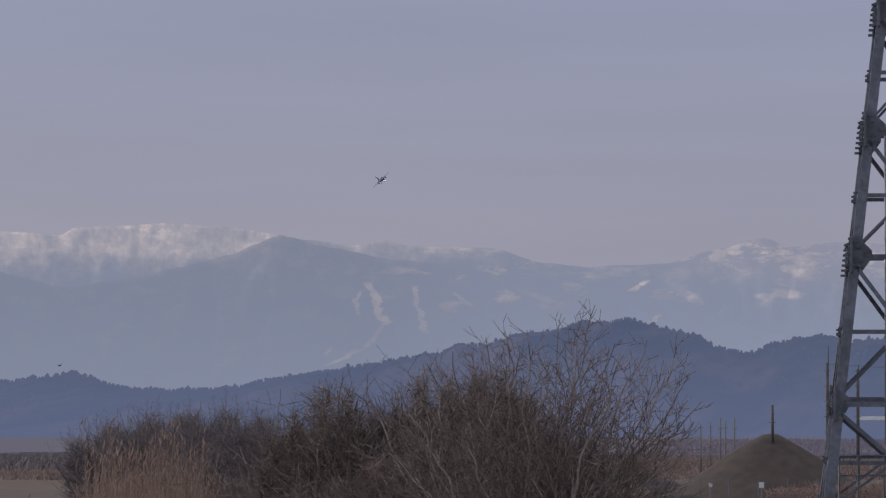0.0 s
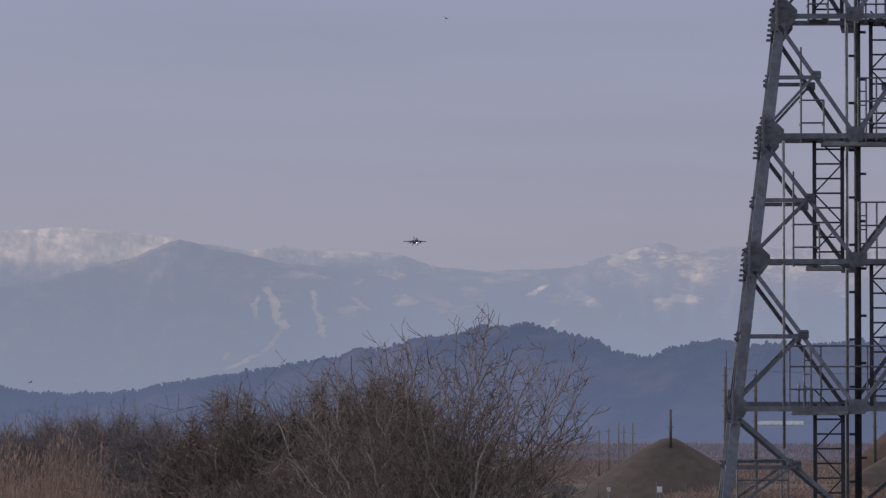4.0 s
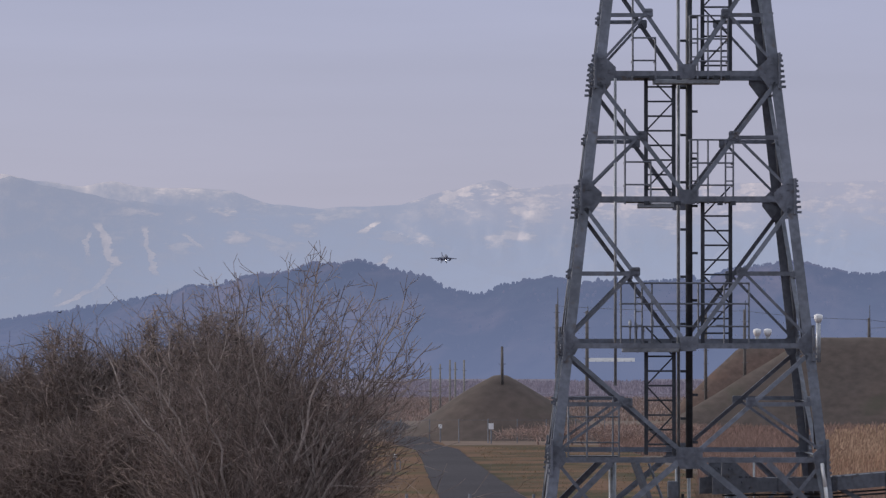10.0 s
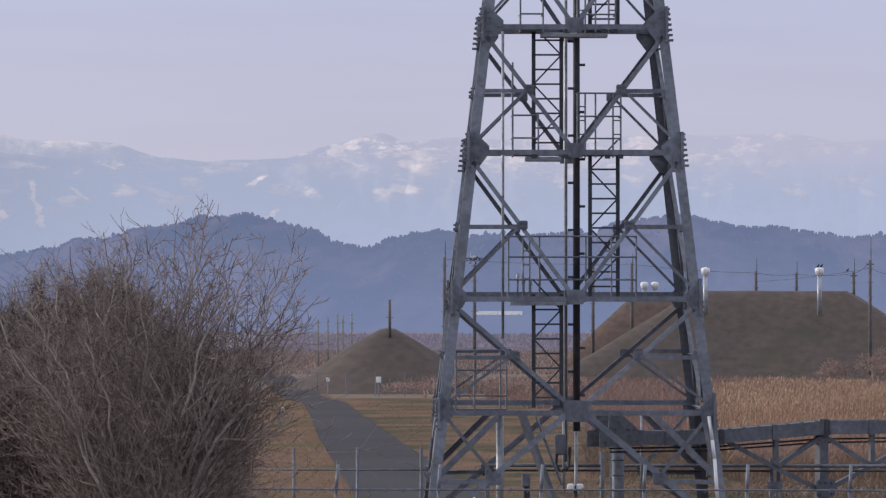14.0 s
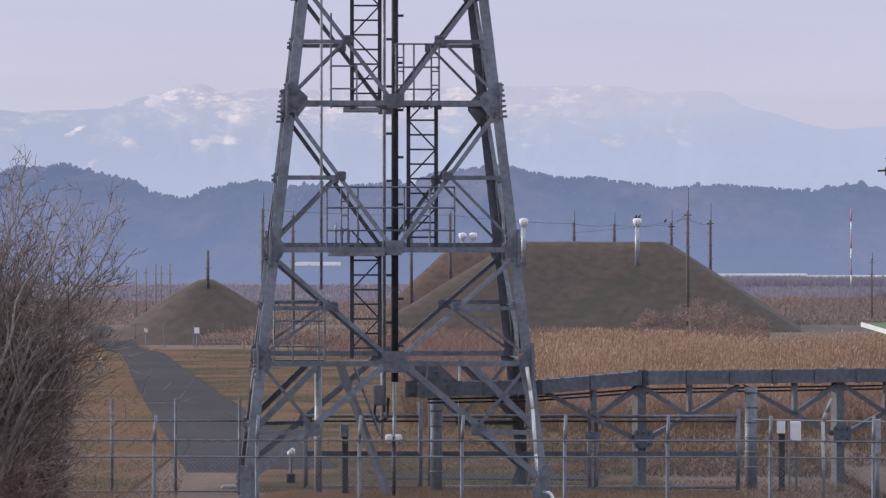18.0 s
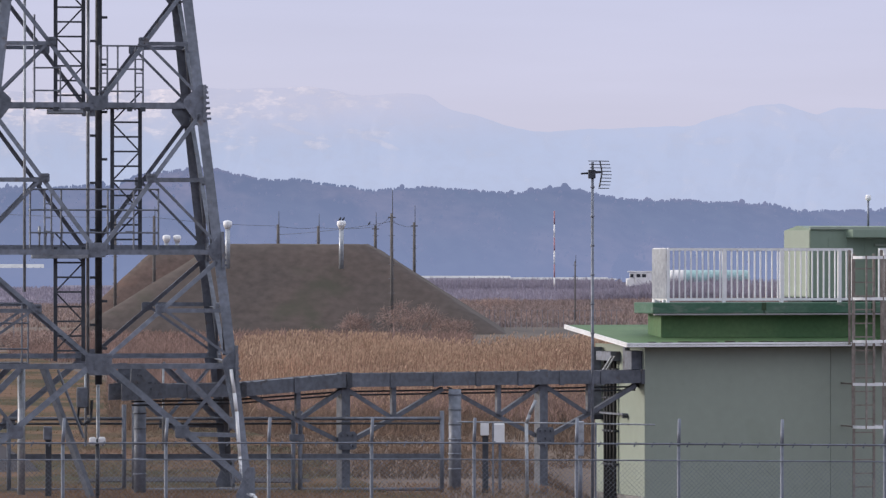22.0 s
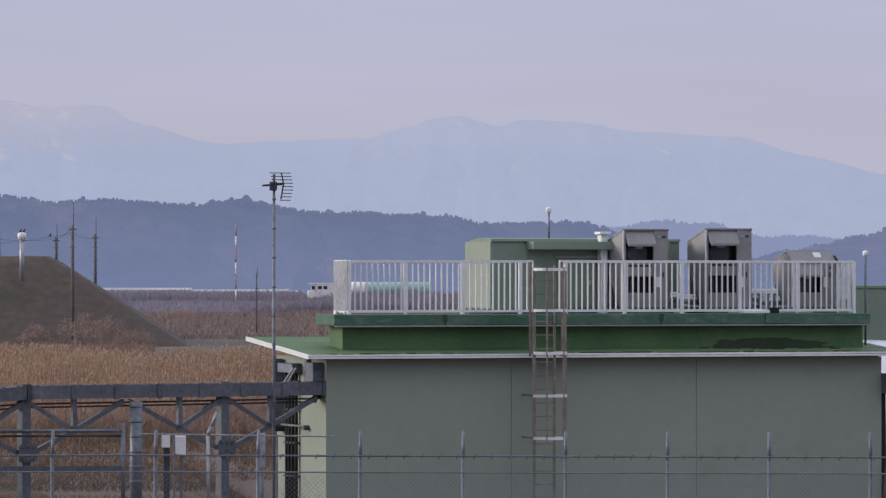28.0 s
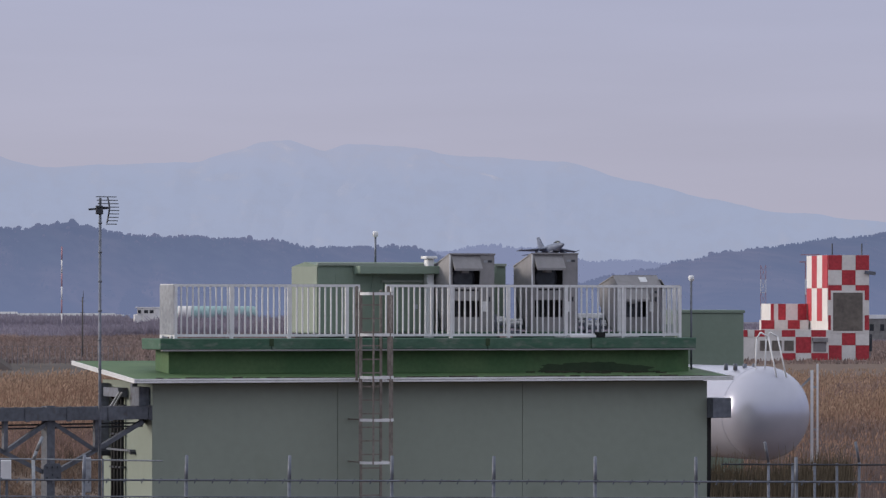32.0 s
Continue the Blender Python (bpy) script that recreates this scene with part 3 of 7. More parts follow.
    for r in ((-8.30, 1.48, -8.08, 1.00, 0.07, 0.58), (-8.42, 1.38, -8.40, 1.12, 0.035, 0.48), (-8.08, 1.00, -8.32, 0.74, 0.05, 0.4), (-8.36, 0.73, -8.75, 0.55, 0.07, 0.5), (-7.78, 1.44, -7.62, 0.90, 0.042, 0.48),
              (-8.72, 0.75, -8.80, 0.66, 0.06, 0.4), (-7.28, 1.36, -7.12, 1.22, 0.04, 0.5), (-5.12, 1.50, -5.35, 1.38, 0.07, 0.8), (-6.55, 1.40, -6.15, 1.24, 0.10, 0.3), (-5.0, 1.12, -5.1, 1.02, 0.05, 0.6),
              (8.30, 1.41, 8.52, 1.33, 0.07, 0.4), (5.95, 1.76, 6.15, 1.66, 0.08, 0.25), (7.80, 1.56, 7.95, 1.47, 0.06, 0.28), (1.45, 1.40, 1.75, 1.26, 0.08, 0.35), (0.4, 1.55, 0.75, 1.42, 0.10, 0.3)):
        amount = calc("MAXIMUM", amount, run(*r))
    amount = calc("ADD", amount, ramp(tex(3.6, 1.0, 1.5, 8, 0.65, 20), 0.40, 0.72, 0.0, 0.24))      # thin snow among bare woods
    amount = calc("MINIMUM", amount, 1.0)
    mixc = n.new("ShaderNodeMix")
    mixc.data_type = "RGBA"
    # snow colour warmed against the blue of the haze glow
    mixc.inputs[6].default_value, mixc.inputs[7].default_value = (0.10, 0.115, 0.15, 1), (1.0, 0.83, 0.73, 1)
    l.new(amount, mixc.inputs[0])
    l.new(mixc.outputs[2], b.inputs["Base Color"])
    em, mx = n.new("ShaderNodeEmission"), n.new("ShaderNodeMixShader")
    top_haze = n.new("ShaderNodeMix")          # haze emission turns sky-coloured towards the tops of the farther range
    top_haze.data_type = "RGBA"
    top_haze.inputs[6].default_value, top_haze.inputs[7].default_value = (*HAZE_FAR, 1), (0.455, 0.462, 0.60, 1)
    l.new(calc("MULTIPLY", ramp(up, 1.2, 1.9, 0.0, 1.0), calc("MULTIPLY", ramp(along, -6.0, -2.0, 0.25, 1.0), ramp(along, 1.6, 4.2, 1.0, 0.45))), top_haze.inputs[0])
    l.new(top_haze.outputs[2], em.inputs[0])
    haze_glow = calc("MULTIPLY", ramp(sep.outputs["Z"], 0, 170, 0.93 * haze_share, 0.76 * haze_share), calc("MULTIPLY", ramp(along, -9, 3, 0.94, 1.08), ramp(along, 2.2, 5.0, 1.0, 1.055)))
    haze_glow = calc("MULTIPLY", haze_glow, ramp(along, -8.6, -6.4, 1.0, 1.0 / haze_share))
    # less haze glow where snow lies, so the snow shows brighter
    l.new(calc("MULTIPLY", calc("MINIMUM", haze_glow, 0.90), calc("SUBTRACT", 1.0, calc("MULTIPLY", amount, 0.46))), mx.inputs[0])
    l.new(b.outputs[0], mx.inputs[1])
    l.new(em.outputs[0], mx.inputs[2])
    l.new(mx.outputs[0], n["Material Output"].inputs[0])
    return m


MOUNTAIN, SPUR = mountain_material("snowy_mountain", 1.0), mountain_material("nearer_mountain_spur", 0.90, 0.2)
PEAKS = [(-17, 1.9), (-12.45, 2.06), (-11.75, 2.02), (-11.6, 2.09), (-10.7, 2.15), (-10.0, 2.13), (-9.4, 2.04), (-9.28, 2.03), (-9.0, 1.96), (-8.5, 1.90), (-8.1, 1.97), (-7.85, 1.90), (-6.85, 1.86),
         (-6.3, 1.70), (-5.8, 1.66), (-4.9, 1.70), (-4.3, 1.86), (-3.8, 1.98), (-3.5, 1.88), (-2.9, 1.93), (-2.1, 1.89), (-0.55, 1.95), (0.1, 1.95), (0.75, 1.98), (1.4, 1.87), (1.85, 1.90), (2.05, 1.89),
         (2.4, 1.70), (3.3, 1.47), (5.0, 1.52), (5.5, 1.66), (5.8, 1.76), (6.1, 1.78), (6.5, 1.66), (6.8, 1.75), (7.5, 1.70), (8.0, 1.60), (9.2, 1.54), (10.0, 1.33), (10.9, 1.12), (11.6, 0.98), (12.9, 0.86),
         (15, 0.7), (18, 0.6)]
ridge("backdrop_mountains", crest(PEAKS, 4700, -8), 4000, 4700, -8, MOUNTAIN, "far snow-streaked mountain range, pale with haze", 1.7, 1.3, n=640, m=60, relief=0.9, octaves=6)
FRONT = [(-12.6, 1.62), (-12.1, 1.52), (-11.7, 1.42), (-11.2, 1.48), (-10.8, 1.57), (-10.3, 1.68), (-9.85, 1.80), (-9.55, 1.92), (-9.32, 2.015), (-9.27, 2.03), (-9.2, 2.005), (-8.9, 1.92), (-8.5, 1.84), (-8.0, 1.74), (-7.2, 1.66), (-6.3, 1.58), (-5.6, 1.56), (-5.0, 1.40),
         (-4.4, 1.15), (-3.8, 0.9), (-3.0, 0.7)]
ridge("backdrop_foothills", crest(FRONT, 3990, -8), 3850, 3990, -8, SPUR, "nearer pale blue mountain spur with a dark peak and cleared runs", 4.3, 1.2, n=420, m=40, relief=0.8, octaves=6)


# ---- turfed mounds ----
def mound(label, m, top, foot, height, cuts=22, rounded=0.0, kind_name="mound", turf=MOUND):
    """A turfed earth bank: rectangles (half width, half depth) at top and foot, slopes slightly uneven, crest softened."""
    bm = B()
    n = cuts
    grid = []
    for j in range(n + 1):
        row = []
        for i in range(n + 1):
            u, v = 2 * i / n - 1, 2 * j / n - 1
            x, y = u * foot[0], v * foot[1]
            fx = max(0, (abs(x) - top[0]) / (foot[0] - top[0]))
            fy = max(0, (abs(y) - top[1]) / (foot[1] - top[1]))
            f = max(fx, fy) if not rounded else min(1, (fx ** 2 + fy ** 2) ** 0.5)
            f = min(1, f)
            z = height * (1 - f)
            if rounded:
                z = height * ((1 - f) * (1 - rounded) + rounded * 0.5 * (1 + math.cos(math.pi * f)))
            z += 0.07 * noise.noise(V((x / 2.2, y / 2.2, height))) * min(1, 4 * (1 - f))
            row.append(bm.verts.new((x, y, z - 0.3)))
        grid.append(row)
    for j in range(n):
        for i in range(n):
            bm.faces.new((grid[j][i], grid[j][i + 1], grid[j + 1][i + 1], grid[j + 1][i])).smooth = True
    return solid(kind_name, bm, turf, label, "mound", "structure", m=m)


def at(bearing, distance, z=0.0, turn=0.0):
    """A pose at a bearing and distance, facing back along the line of sight, turned by so many degrees."""
    p = spot(bearing, distance, z)
    return pose(p.x, p.y, p.z, 0, 0, -bearing + turn)


mound("small turfed earth mound with a pole on top", at(-3.74, 275.5), (0.3, 0.6), (6.6, 6.8), 3.8, cuts=34, rounded=0.22)
mound("large turfed earth shelter mound with steep brown sides", at(0.62, 333, turn=-2), (4.88, 7.0), (14.2, 16.0), 6.0, cuts=36)
mound("second turfed shelter mound behind the large one", at(-0.1, 368), (5.6, 9.0), (11.6, 15.0), 5.7, cuts=30, turf=MOUND_RED)


def vent(m, label):
    v = thing("vent_stack", label, "vent pipe", m, "vents on the mounds")
    part("pipe", tube(B(), (0, 0, -1.6), (0, 0, 1.05), 0.16, 0.145, 12), STEEL_PALE, v)
    part("cowl", turned(B(), [(0.15, 0.92), (0.25, 1.12), (0.28, 1.18), (0.28, 1.38), (0.23, 1.43), (0.03, 1.48)], 14), WHITE_METAL, v, "rounded white cowl")


for b, d, z in ((-0.15, 322.9, 5.72), (1.135, 322.9, 5.72), (-0.84, 362, 5.0), (-0.72, 362, 5.0)):
    vent(at(b, d, z), "white metal vent pipe with a rounded cowl on a turfed mound")


def utility_pole(b, d, z0, z1, arm=False, r=0.12, paint=POLE, label="grey concrete utility pole by the mounds", rod=0.0):
    p = thing("utility_pole", label, "utility pole", at(b, d, z0), "poles about the mounds")
    part("shaft", tube(B(), (0, 0, -0.5), (0, 0, z1 - z0), r, r * 0.75, 8), paint, p)
    for k in range(int((z1 - z0) / 0.9)):
        part("step_bolt", bar(B(), (-0.2, 0, 0.8 + k * 0.9), (0.2, 0, 0.8 + k * 0.9), 0.03, 0.03), STEEL, p)
    if arm:
        part("insulator_arm", bar(B(), (-0.24, 0, z1 - z0 - 0.25), (0.24, 0, z1 - z0 - 0.25), 0.07, 0.07), POLE, p)
    if rod:
        part("lightning_rod", tube(B(), (0.05, 0, z1 - z0 - 0.1), (0.05, 0, z1 - z0 + rod), 0.03, 0.015, 6), STEEL_DARK, p)
    return p


utility_pole(-3.72, 274, 3.3, 5.05, r=0.09, label="dark wooden pole on top of the small mound")
for b, d, z0, z1, rod in ((0.42, 345, 5.2, 7.1, 0.9), (0.875, 345, 5.2, 7.0, 0.8), (1.52, 338, 4.6, 7.0, 0.9), (1.705, 318, 0.0, 7.6, 1.5), (1.96, 352, 2.0, 7.3, 1.2), (-0.98, 335, 1.5, 7.6, 0.6),
                          (-1.42, 340, 0.5, 7.4, 0.4), (-3.1, 300, 0.0, 7.6, 1.0), (-2.76, 300, 0.0, 7.2, 0.3)):
    utility_pole(b, d, z0, z1, arm=b > 1.4, rod=rod)
for b, d, z1 in ((-4.53, 420, 3.7), (-4.42, 440, 3.8), (-4.31, 400, 4.2), (-4.25, 415, 4.0), (-4.15, 390, 4.2)):
    utility_pole(b, d, -0.1, z1, r=0.09, label="slim grey pole in a row along the far road", paint=CONCRETE)
utility_pole(3.78, 395, -0.1, 4.6, r=0.07, label="thin grey pole in the dry field", rod=0.5)


def wire(points, r, label, sag=0.12):
    bm = B()
    for a, b in zip(points, points[1:]):
        pts = [V(a).lerp(V(b), k / 8) - V((0, 0, sag * 4 * (k / 8) * (1 - k / 8))) for k in range(9)]
        pipe(bm, pts, r, 3)
    return solid("overhead_wire", bm, STEEL_DARK, label, "wire", "", "overhead wires")


wire([spot(-3.1, 300, 7.5), spot(-0.98, 335, 7.5), spot(0.42, 345, 7.0), spot(0.875, 345, 6.9), spot(1.52, 338, 6.9), spot(1.705, 318, 7.5)], 0.014, "thin dark overhead wire from pole to pole")
wire([spot(0.42, 345, 6.4), spot(1.705, 318, 7.1), spot(1.96, 352, 7.0)], 0.014, "thin dark overhead wire over the mound")

# ---- steel lattice tower ----
TOWER = thing("lattice_tower", "tall grey galvanised steel lattice tower with ladders and platforms", "lattice tower", at(-1.668, 98.6, 0.0, turn=2.4))
IN = 0.11     # what hangs inside stands a little off the tower's middle
LEVELS = [0.0, 2.66, 4.82, 7.62, 10.03, 12.34, 14.5, 16.5, 18.4]


def half(z):
    return 2.925 - 0.1155 * z


def corner(sx, sy, z):
    return V((sx * half(z), sy * half(z), z))


def plate(bm, c, u, w, h, n, t=0.03, cutc=0.25):
    """A gusset plate with cut corners, centred on c, w wide along u, h high, standing off along n."""
    u, n = V(u).normalized(), V(n).normalized()
    up = u.cross(n)
    up = up if up.z > 0 else -up
    pts = [(-w, -h * (1 - cutc)), (-w * (1 - cutc), -h), (w * (1 - cutc), -h), (w, -h * (1 - cutc)), (w, h * (1 - cutc)), (w * (1 - cutc), h), (-w * (1 - cutc), h), (-w, h * (1 - cutc))]
    a = [bm.verts.new(c + u * x / 2 + up * y / 2 + n * t) for x, y in pts]
    b = [bm.verts.new(c + u * x / 2 + up * y / 2 - n * t) for x, y in pts]
    bm.faces.new(a)
    bm.faces.new(b[::-1])
    for k in range(8):
        bm.faces.new((a[k], b[k], b[(k + 1) % 8], a[(k + 1) % 8]))
    for x, y in ((-0.3, -0.3), (0.3, -0.3), (-0.3, 0.3), (0.3, 0.3), (0, -0.12), (0, 0.3)):
        q = c + u * x * w + up * y * h + n * t
        bar(bm, q, q + n * 0.035, 0.035, 0.035)
    bmesh.ops.recalc_face_normals(bm, faces=bm.faces)
    return bm


for sx in (-1, 1):
    for sy in (-1, 1):
        leg = part("leg", angle_iron(B(), corner(sx, sy, 0), corner(sx, sy, LEVELS[-1]), 0.19, (-sx, 0, 0), (0, -sy, 0), 0.03), STEEL, TOWER)
        part("footing", block(B(), corner(sx, sy, 0) + V((-0.32, -0.32, -0.5)), corner(sx, sy, 0) + V((0.32, 0.32, 0.07)), 0.03), CONCRETE, leg, "square concrete footing")
        for z in LEVELS[1:-1]:
            bm = B()
            c = corner(sx, sy, z)
            block(bm, c + V((-0.03 if sx > 0 else -0.01, -0.16, -0.34)), c + V((0.01 if sx > 0 else 0.03, 0.16, 0.34)))
            for k in range(7):
                zz = -0.3 + k * 0.1
                x = -0.1155 * zz * sx
                for dy in (-0.08, -0.2):
                    bar(bm, c + V((x, sy * dy, zz)), c + V((x + sx * (0.09 if z > 6 else 0.045), sy * dy, zz)), 0.042, 0.042)
            part("splice_plate", bm, STEEL, leg, "bolted splice plate")

FACES = [((1, 0, 0), (0, -1, 0)), ((1, 0, 0), (0, 1, 0)), ((0, 1, 0), (-1, 0, 0)), ((0, 1, 0), (1, 0, 0))]


def gusset(bm, c, u, n, outline, t=0.022):
    """A bolted plate from an outline (across, up) round c, lying in a tower face with the outward normal n."""
    u, n = V(u).normalized(), V(n).normalized()
    a = [bm.verts.new(c + u * x + V((0, 0, y)) + n * t) for x, y in outline]
    b = [bm.verts.new(c + u * x + V((0, 0, y)) - n * t) for x, y in outline]
    bm.faces.new(a)
    bm.faces.new(b[::-1])
    for k in range(len(a)):
        bm.faces.new((a[k], b[k], b[(k + 1) % len(a)], a[(k + 1) % len(a)]))
    mx, my = sum(x for x, y in outline) / len(outline), sum(y for x, y in outline) / len(outline)
    for f in (0.38, 0.72):
        for x, y in outline:
            q = c + u * (mx + (x - mx) * f) + V((0, 0, my + (y - my) * f)) + n * t
            bar(bm, q, q + n * 0.022, 0.03, 0.03)
    bmesh.ops.recalc_face_normals(bm, faces=bm.faces)
    return bm


for u, n in FACES:
    u, n = V(u), V(n)

    def on(s, z):
        """A point of this face: s across from leg (-1) to leg (1), at the height z."""
        return u * (s * half(z)) + n * half(z) + V((0, 0, z))

    for k, z in enumerate(LEVELS):
        if k == 0:
            continue
        part("horizontal_beam", angle_iron(B(), on(-0.97, z), on(0.97, z), 0.10, -n, (0, 0, 1 if n.y > 0.5 else -1)), STEEL, TOWER)
        g = 1.45 if k == 1 else 1.0
        part("centre_gusset", gusset(B(), on(0, z), u, n, [(-0.13 * g, -0.15 * g), (0.13 * g, -0.15 * g), (0.17 * g, 0.0), (0.17 * g, 0.13 * g), (-0.17 * g, 0.13 * g), (-0.17 * g, 0.0)]), STEEL, TOWER)
        e = 0.34 if 1 < k < 8 and k != 2 else 0.22
        for s in (-1, 1):
            part("corner_gusset", gusset(B(), on(s, z), u, n, [(-s * 0.01, -e), (-s * 0.20, -e), (-s * (0.06 + e), -0.07), (-s * (0.06 + e), 0.07), (-s * 0.12, e), (-s * 0.01, e)]), STEEL, TOWER)
        low = LEVELS[k - 1]
        for s in (-1, 1):
            if k == 1:
                foot, node = on(s * 0.95, 0.38), on(s * 0.565, 1.37)
                part("diagonal_brace", angle_iron(B(), on(s * 0.06, z - 0.12), foot, 0.115, -n, u * s), STEEL, TOWER)
                part("strut", angle_iron(B(), on(s * 0.98, 1.34), node, 0.08, -n, (0, 0, -1)), STEEL, TOWER)
                part("sub_brace", angle_iron(B(), node, on(s * 0.95, z - 0.15), 0.065, -n, (0, 0, 1)), STEEL, TOWER)
                part("quarter_brace", angle_iron(B(), on(s * 0.98, 1.42), on(s * 0.58, z - 0.06), 0.12, -n, (0, 0, -1)), STEEL, TOWER)
                part("node_plate", plate(B(), node, u, 0.26, 0.24, n), STEEL, TOWER)
                part("foot_gusset", gusset(B(), on(s, 0.1), u, n, [(-s * 0.01, -0.08), (-s * 0.30, -0.08), (-s * 0.34, 0.06), (-s * 0.12, 0.60), (-s * 0.01, 0.60)]), STEEL, TOWER)
            else:
                a, b = on(s * 0.93, z - 0.2), on(s * 0.04, low + 0.12)
                node = a.lerp(b, 0.5)
                part("diagonal_brace", angle_iron(B(), a, b, 0.082, -n, u * s), STEEL, TOWER)
                part("strut", angle_iron(B(), on(s * 0.98, node.z), node, 0.078, -n, (0, 0, 1 if n.y > 0.5 else -1)), STEEL, TOWER)
                part("sub_brace", angle_iron(B(), node, on(s * 0.93, low + 0.15), 0.052, -n, (0, 0, 1)), STEEL, TOWER)
                part("node_plate", plate(B(), node, u, 0.18, 0.17, n), STEEL, TOWER)

part("raking_prop", bar(B(), (-0.98, -0.6, 2.55), (-0.08, -1.2, 0.05), 0.15, 0.10), BRIDGE_STEEL, TOWER)
part("raking_stay", bar(B(), (-0.70, -0.6, 2.5), (-0.22, -1.0, 1.2), 0.04, 0.04), STEEL, TOWER)

part("centre_pole", tube(B(), (IN, 0.1, 2.2), (IN, 0.1, 17.5), 0.07, 0.06, 10), STEEL_DARK, TOWER, "dark central pole with step pegs")
for k in range(30):
    z = 2.9 + k * 0.46
    part("step_peg", bar(B(), (IN - 0.17 if k % 2 else IN, 0.1, z), (IN if k % 2 else IN + 0.17, 0.1, z), 0.03, 0.05), STEEL_DARK, TOWER)
for x, z0, z1, r in ((-1.43, 4.0, 10.0, 0.028), (-0.20, 1.6, 14.0, 0.032), (-1.49, 0.0, 2.6, 0.075), (0.0, 0.0, 2.25, 0.035), (-0.24, 1.0, 2.4, 0.03), (1.27, 0.9, 2.5, 0.022)):
    part("conduit", tube(B(), (x + IN, 0.3, z0), (x + IN, 0.3, z1), r, n=8), STEEL_PALE, TOWER)
part("hose", pipe(B(), [V((2.50, -2.68, 2.55)), V((2.56, -2.72, 2.1)), V((2.6, -2.75, 1.75)), V((2.66, -2.8, 0.9)), V((2.72, -2.85, 0.30)), V((2.78, -2.9, 0.2)), V((2.93, -2.95, 0.16)), V((3.0, -3.0, -0.02))], 0.035, 8), WHITE_METAL, TOWER, "white plastic hose")
part("junction_box", block(B(), (-0.32, -0.2, 1.75), (-0.10, 0.05, 2.15), 0.02), STEEL, TOWER, "grey junction box")
part("box_loop", pipe(B(), [V((-0.28, 0, 1.75)), V((-0.3, 0, 1.55)), V((-0.2, 0, 1.42)), V((-0.05, 0, 1.5)), V((-0.02, 0, 1.9))], 0.03, 6), STEEL_DARK, TOWER)


def ladder(x0, x1, z0, z1, y, name="ladder", gap=0.285, lace=True):
    x0, x1 = x0 + IN, x1 + IN
    l = part(name, bar(B(), (x0, y, z0), (x0, y, z1 + 0.9), 0.075, 0.05, V((0, 1, 0))), STEEL_DARK, TOWER, "dark steel ladder with zigzag lacing")
    part("stile", bar(B(), (x1, y, z0), (x1, y, z1 + 0.9), 0.075, 0.05, V((0, 1, 0))), STEEL_DARK, l)
    k = 0
    while z0 + 0.2 + k * gap < z1 + 0.8:
        z = z0 + 0.2 + k * gap
        part("rung", bar(B(), (x0, y, z), (x1, y, z), 0.03, 0.035), STEEL_DARK, l)
        if lace and k % 2 == 0:
            a, b = (x0, x1) if k % 4 == 0 else (x1, x0)
            part("lacing", bar(B(), (a, y + 0.1, z), (b, y + 0.1, z + 2 * gap), 0.03, 0.03), STEEL_DARK, l)
        k += 1


LEFT, RIGHT = (-0.84, -0.30), (0.26, 0.80)
for k, (lo, hi) in enumerate(zip(LEVELS[1:6], LEVELS[2:7])):
    x0, x1 = LEFT if k % 2 == 0 else RIGHT
    ladder(x0, x1, lo, hi - 0.9 if k % 2 == 0 and k != 0 else hi - 0.85, 0.0)


def railing(posts, z, rails, gates=(), depth=0.34):
    """A platform with a guard rail: posts and rails across, and narrow ladder-like gates between pairs of posts."""
    x0, x1 = posts[0] + IN, posts[-1] + IN
    r = part("platform", block(B(), (x0, -depth, z - 0.06), (x1, depth, z - 0.02)), STEEL_DARK, TOWER, "narrow steel grating platform")
    for h in rails:
        part("guard_rail", pipe(B(), [V((x0, depth, z + h)), V((x0, -depth, z + h)), V((x1, -depth, z + h)), V((x1, depth, z + h))], 0.019, 6), STEEL, r)
    for x in posts:
        part("rail_post", tube(B(), (x + IN, -depth, z - 0.1), (x + IN, -depth, z + rails[0]), 0.018, n=6), STEEL, r)
    for a, b in gates:
        for k in range(3):
            part("gate_rung", tube(B(), (a + IN, -depth, z + 0.35 + k * 0.27), (b + IN, -depth, z + 0.35 + k * 0.27), 0.015, n=6), STEEL, r)


railing((-2.36, -2.0, -1.5, -1.38), 2.66, (1.12, 0.74, 0.24))
railing((-1.34, -1.06, -0.93, -0.74, 0.16, 0.66, 1.14), 4.82, (1.17, 0.77, 0.33), ((-1.06, -0.93), (0.5, 0.66)))
for z in (7.62, 10.03, 12.34):
    f = 1.0 - 0.05 * (z - 7.62)
    railing((-1.26 * f, -0.76 * f), z, (0.72, 0.28))
    part("tall_post", tube(B(), (IN - 1.26 * f, -0.34, z), (IN - 1.26 * f, -0.34, z + 1.75), 0.02, n=6), STEEL, TOWER)
    railing((0.0, 0.15, 0.35, 0.69 * f, 0.84 * f), z, (1.15, 0.70, 0.27), ((0.0, 0.15), (0.69 * f, 0.84 * f)))
    for x in (-0.9, -0.3, 0.5, 0.75):
        part("clip", block(B(), (x * f - 0.05 + IN, -half(z) - 0.01, z - 0.17), (x * f + 0.05 + IN, -half(z) + 0.06, z - 0.09)), STEEL_DARK, TOWER)
for z, x0, x1 in ((7.62, -0.9, -0.2), (10.03, -0.6, 0.7), (4.82, -1.2, -0.1)):
    bm = B()
    block(bm, (x0, -0.3, z - 0.17), (x1, 0.1, z - 0.08), 0.01)
    part("cable_clamp", bm, STEEL_PALE, TOWER)
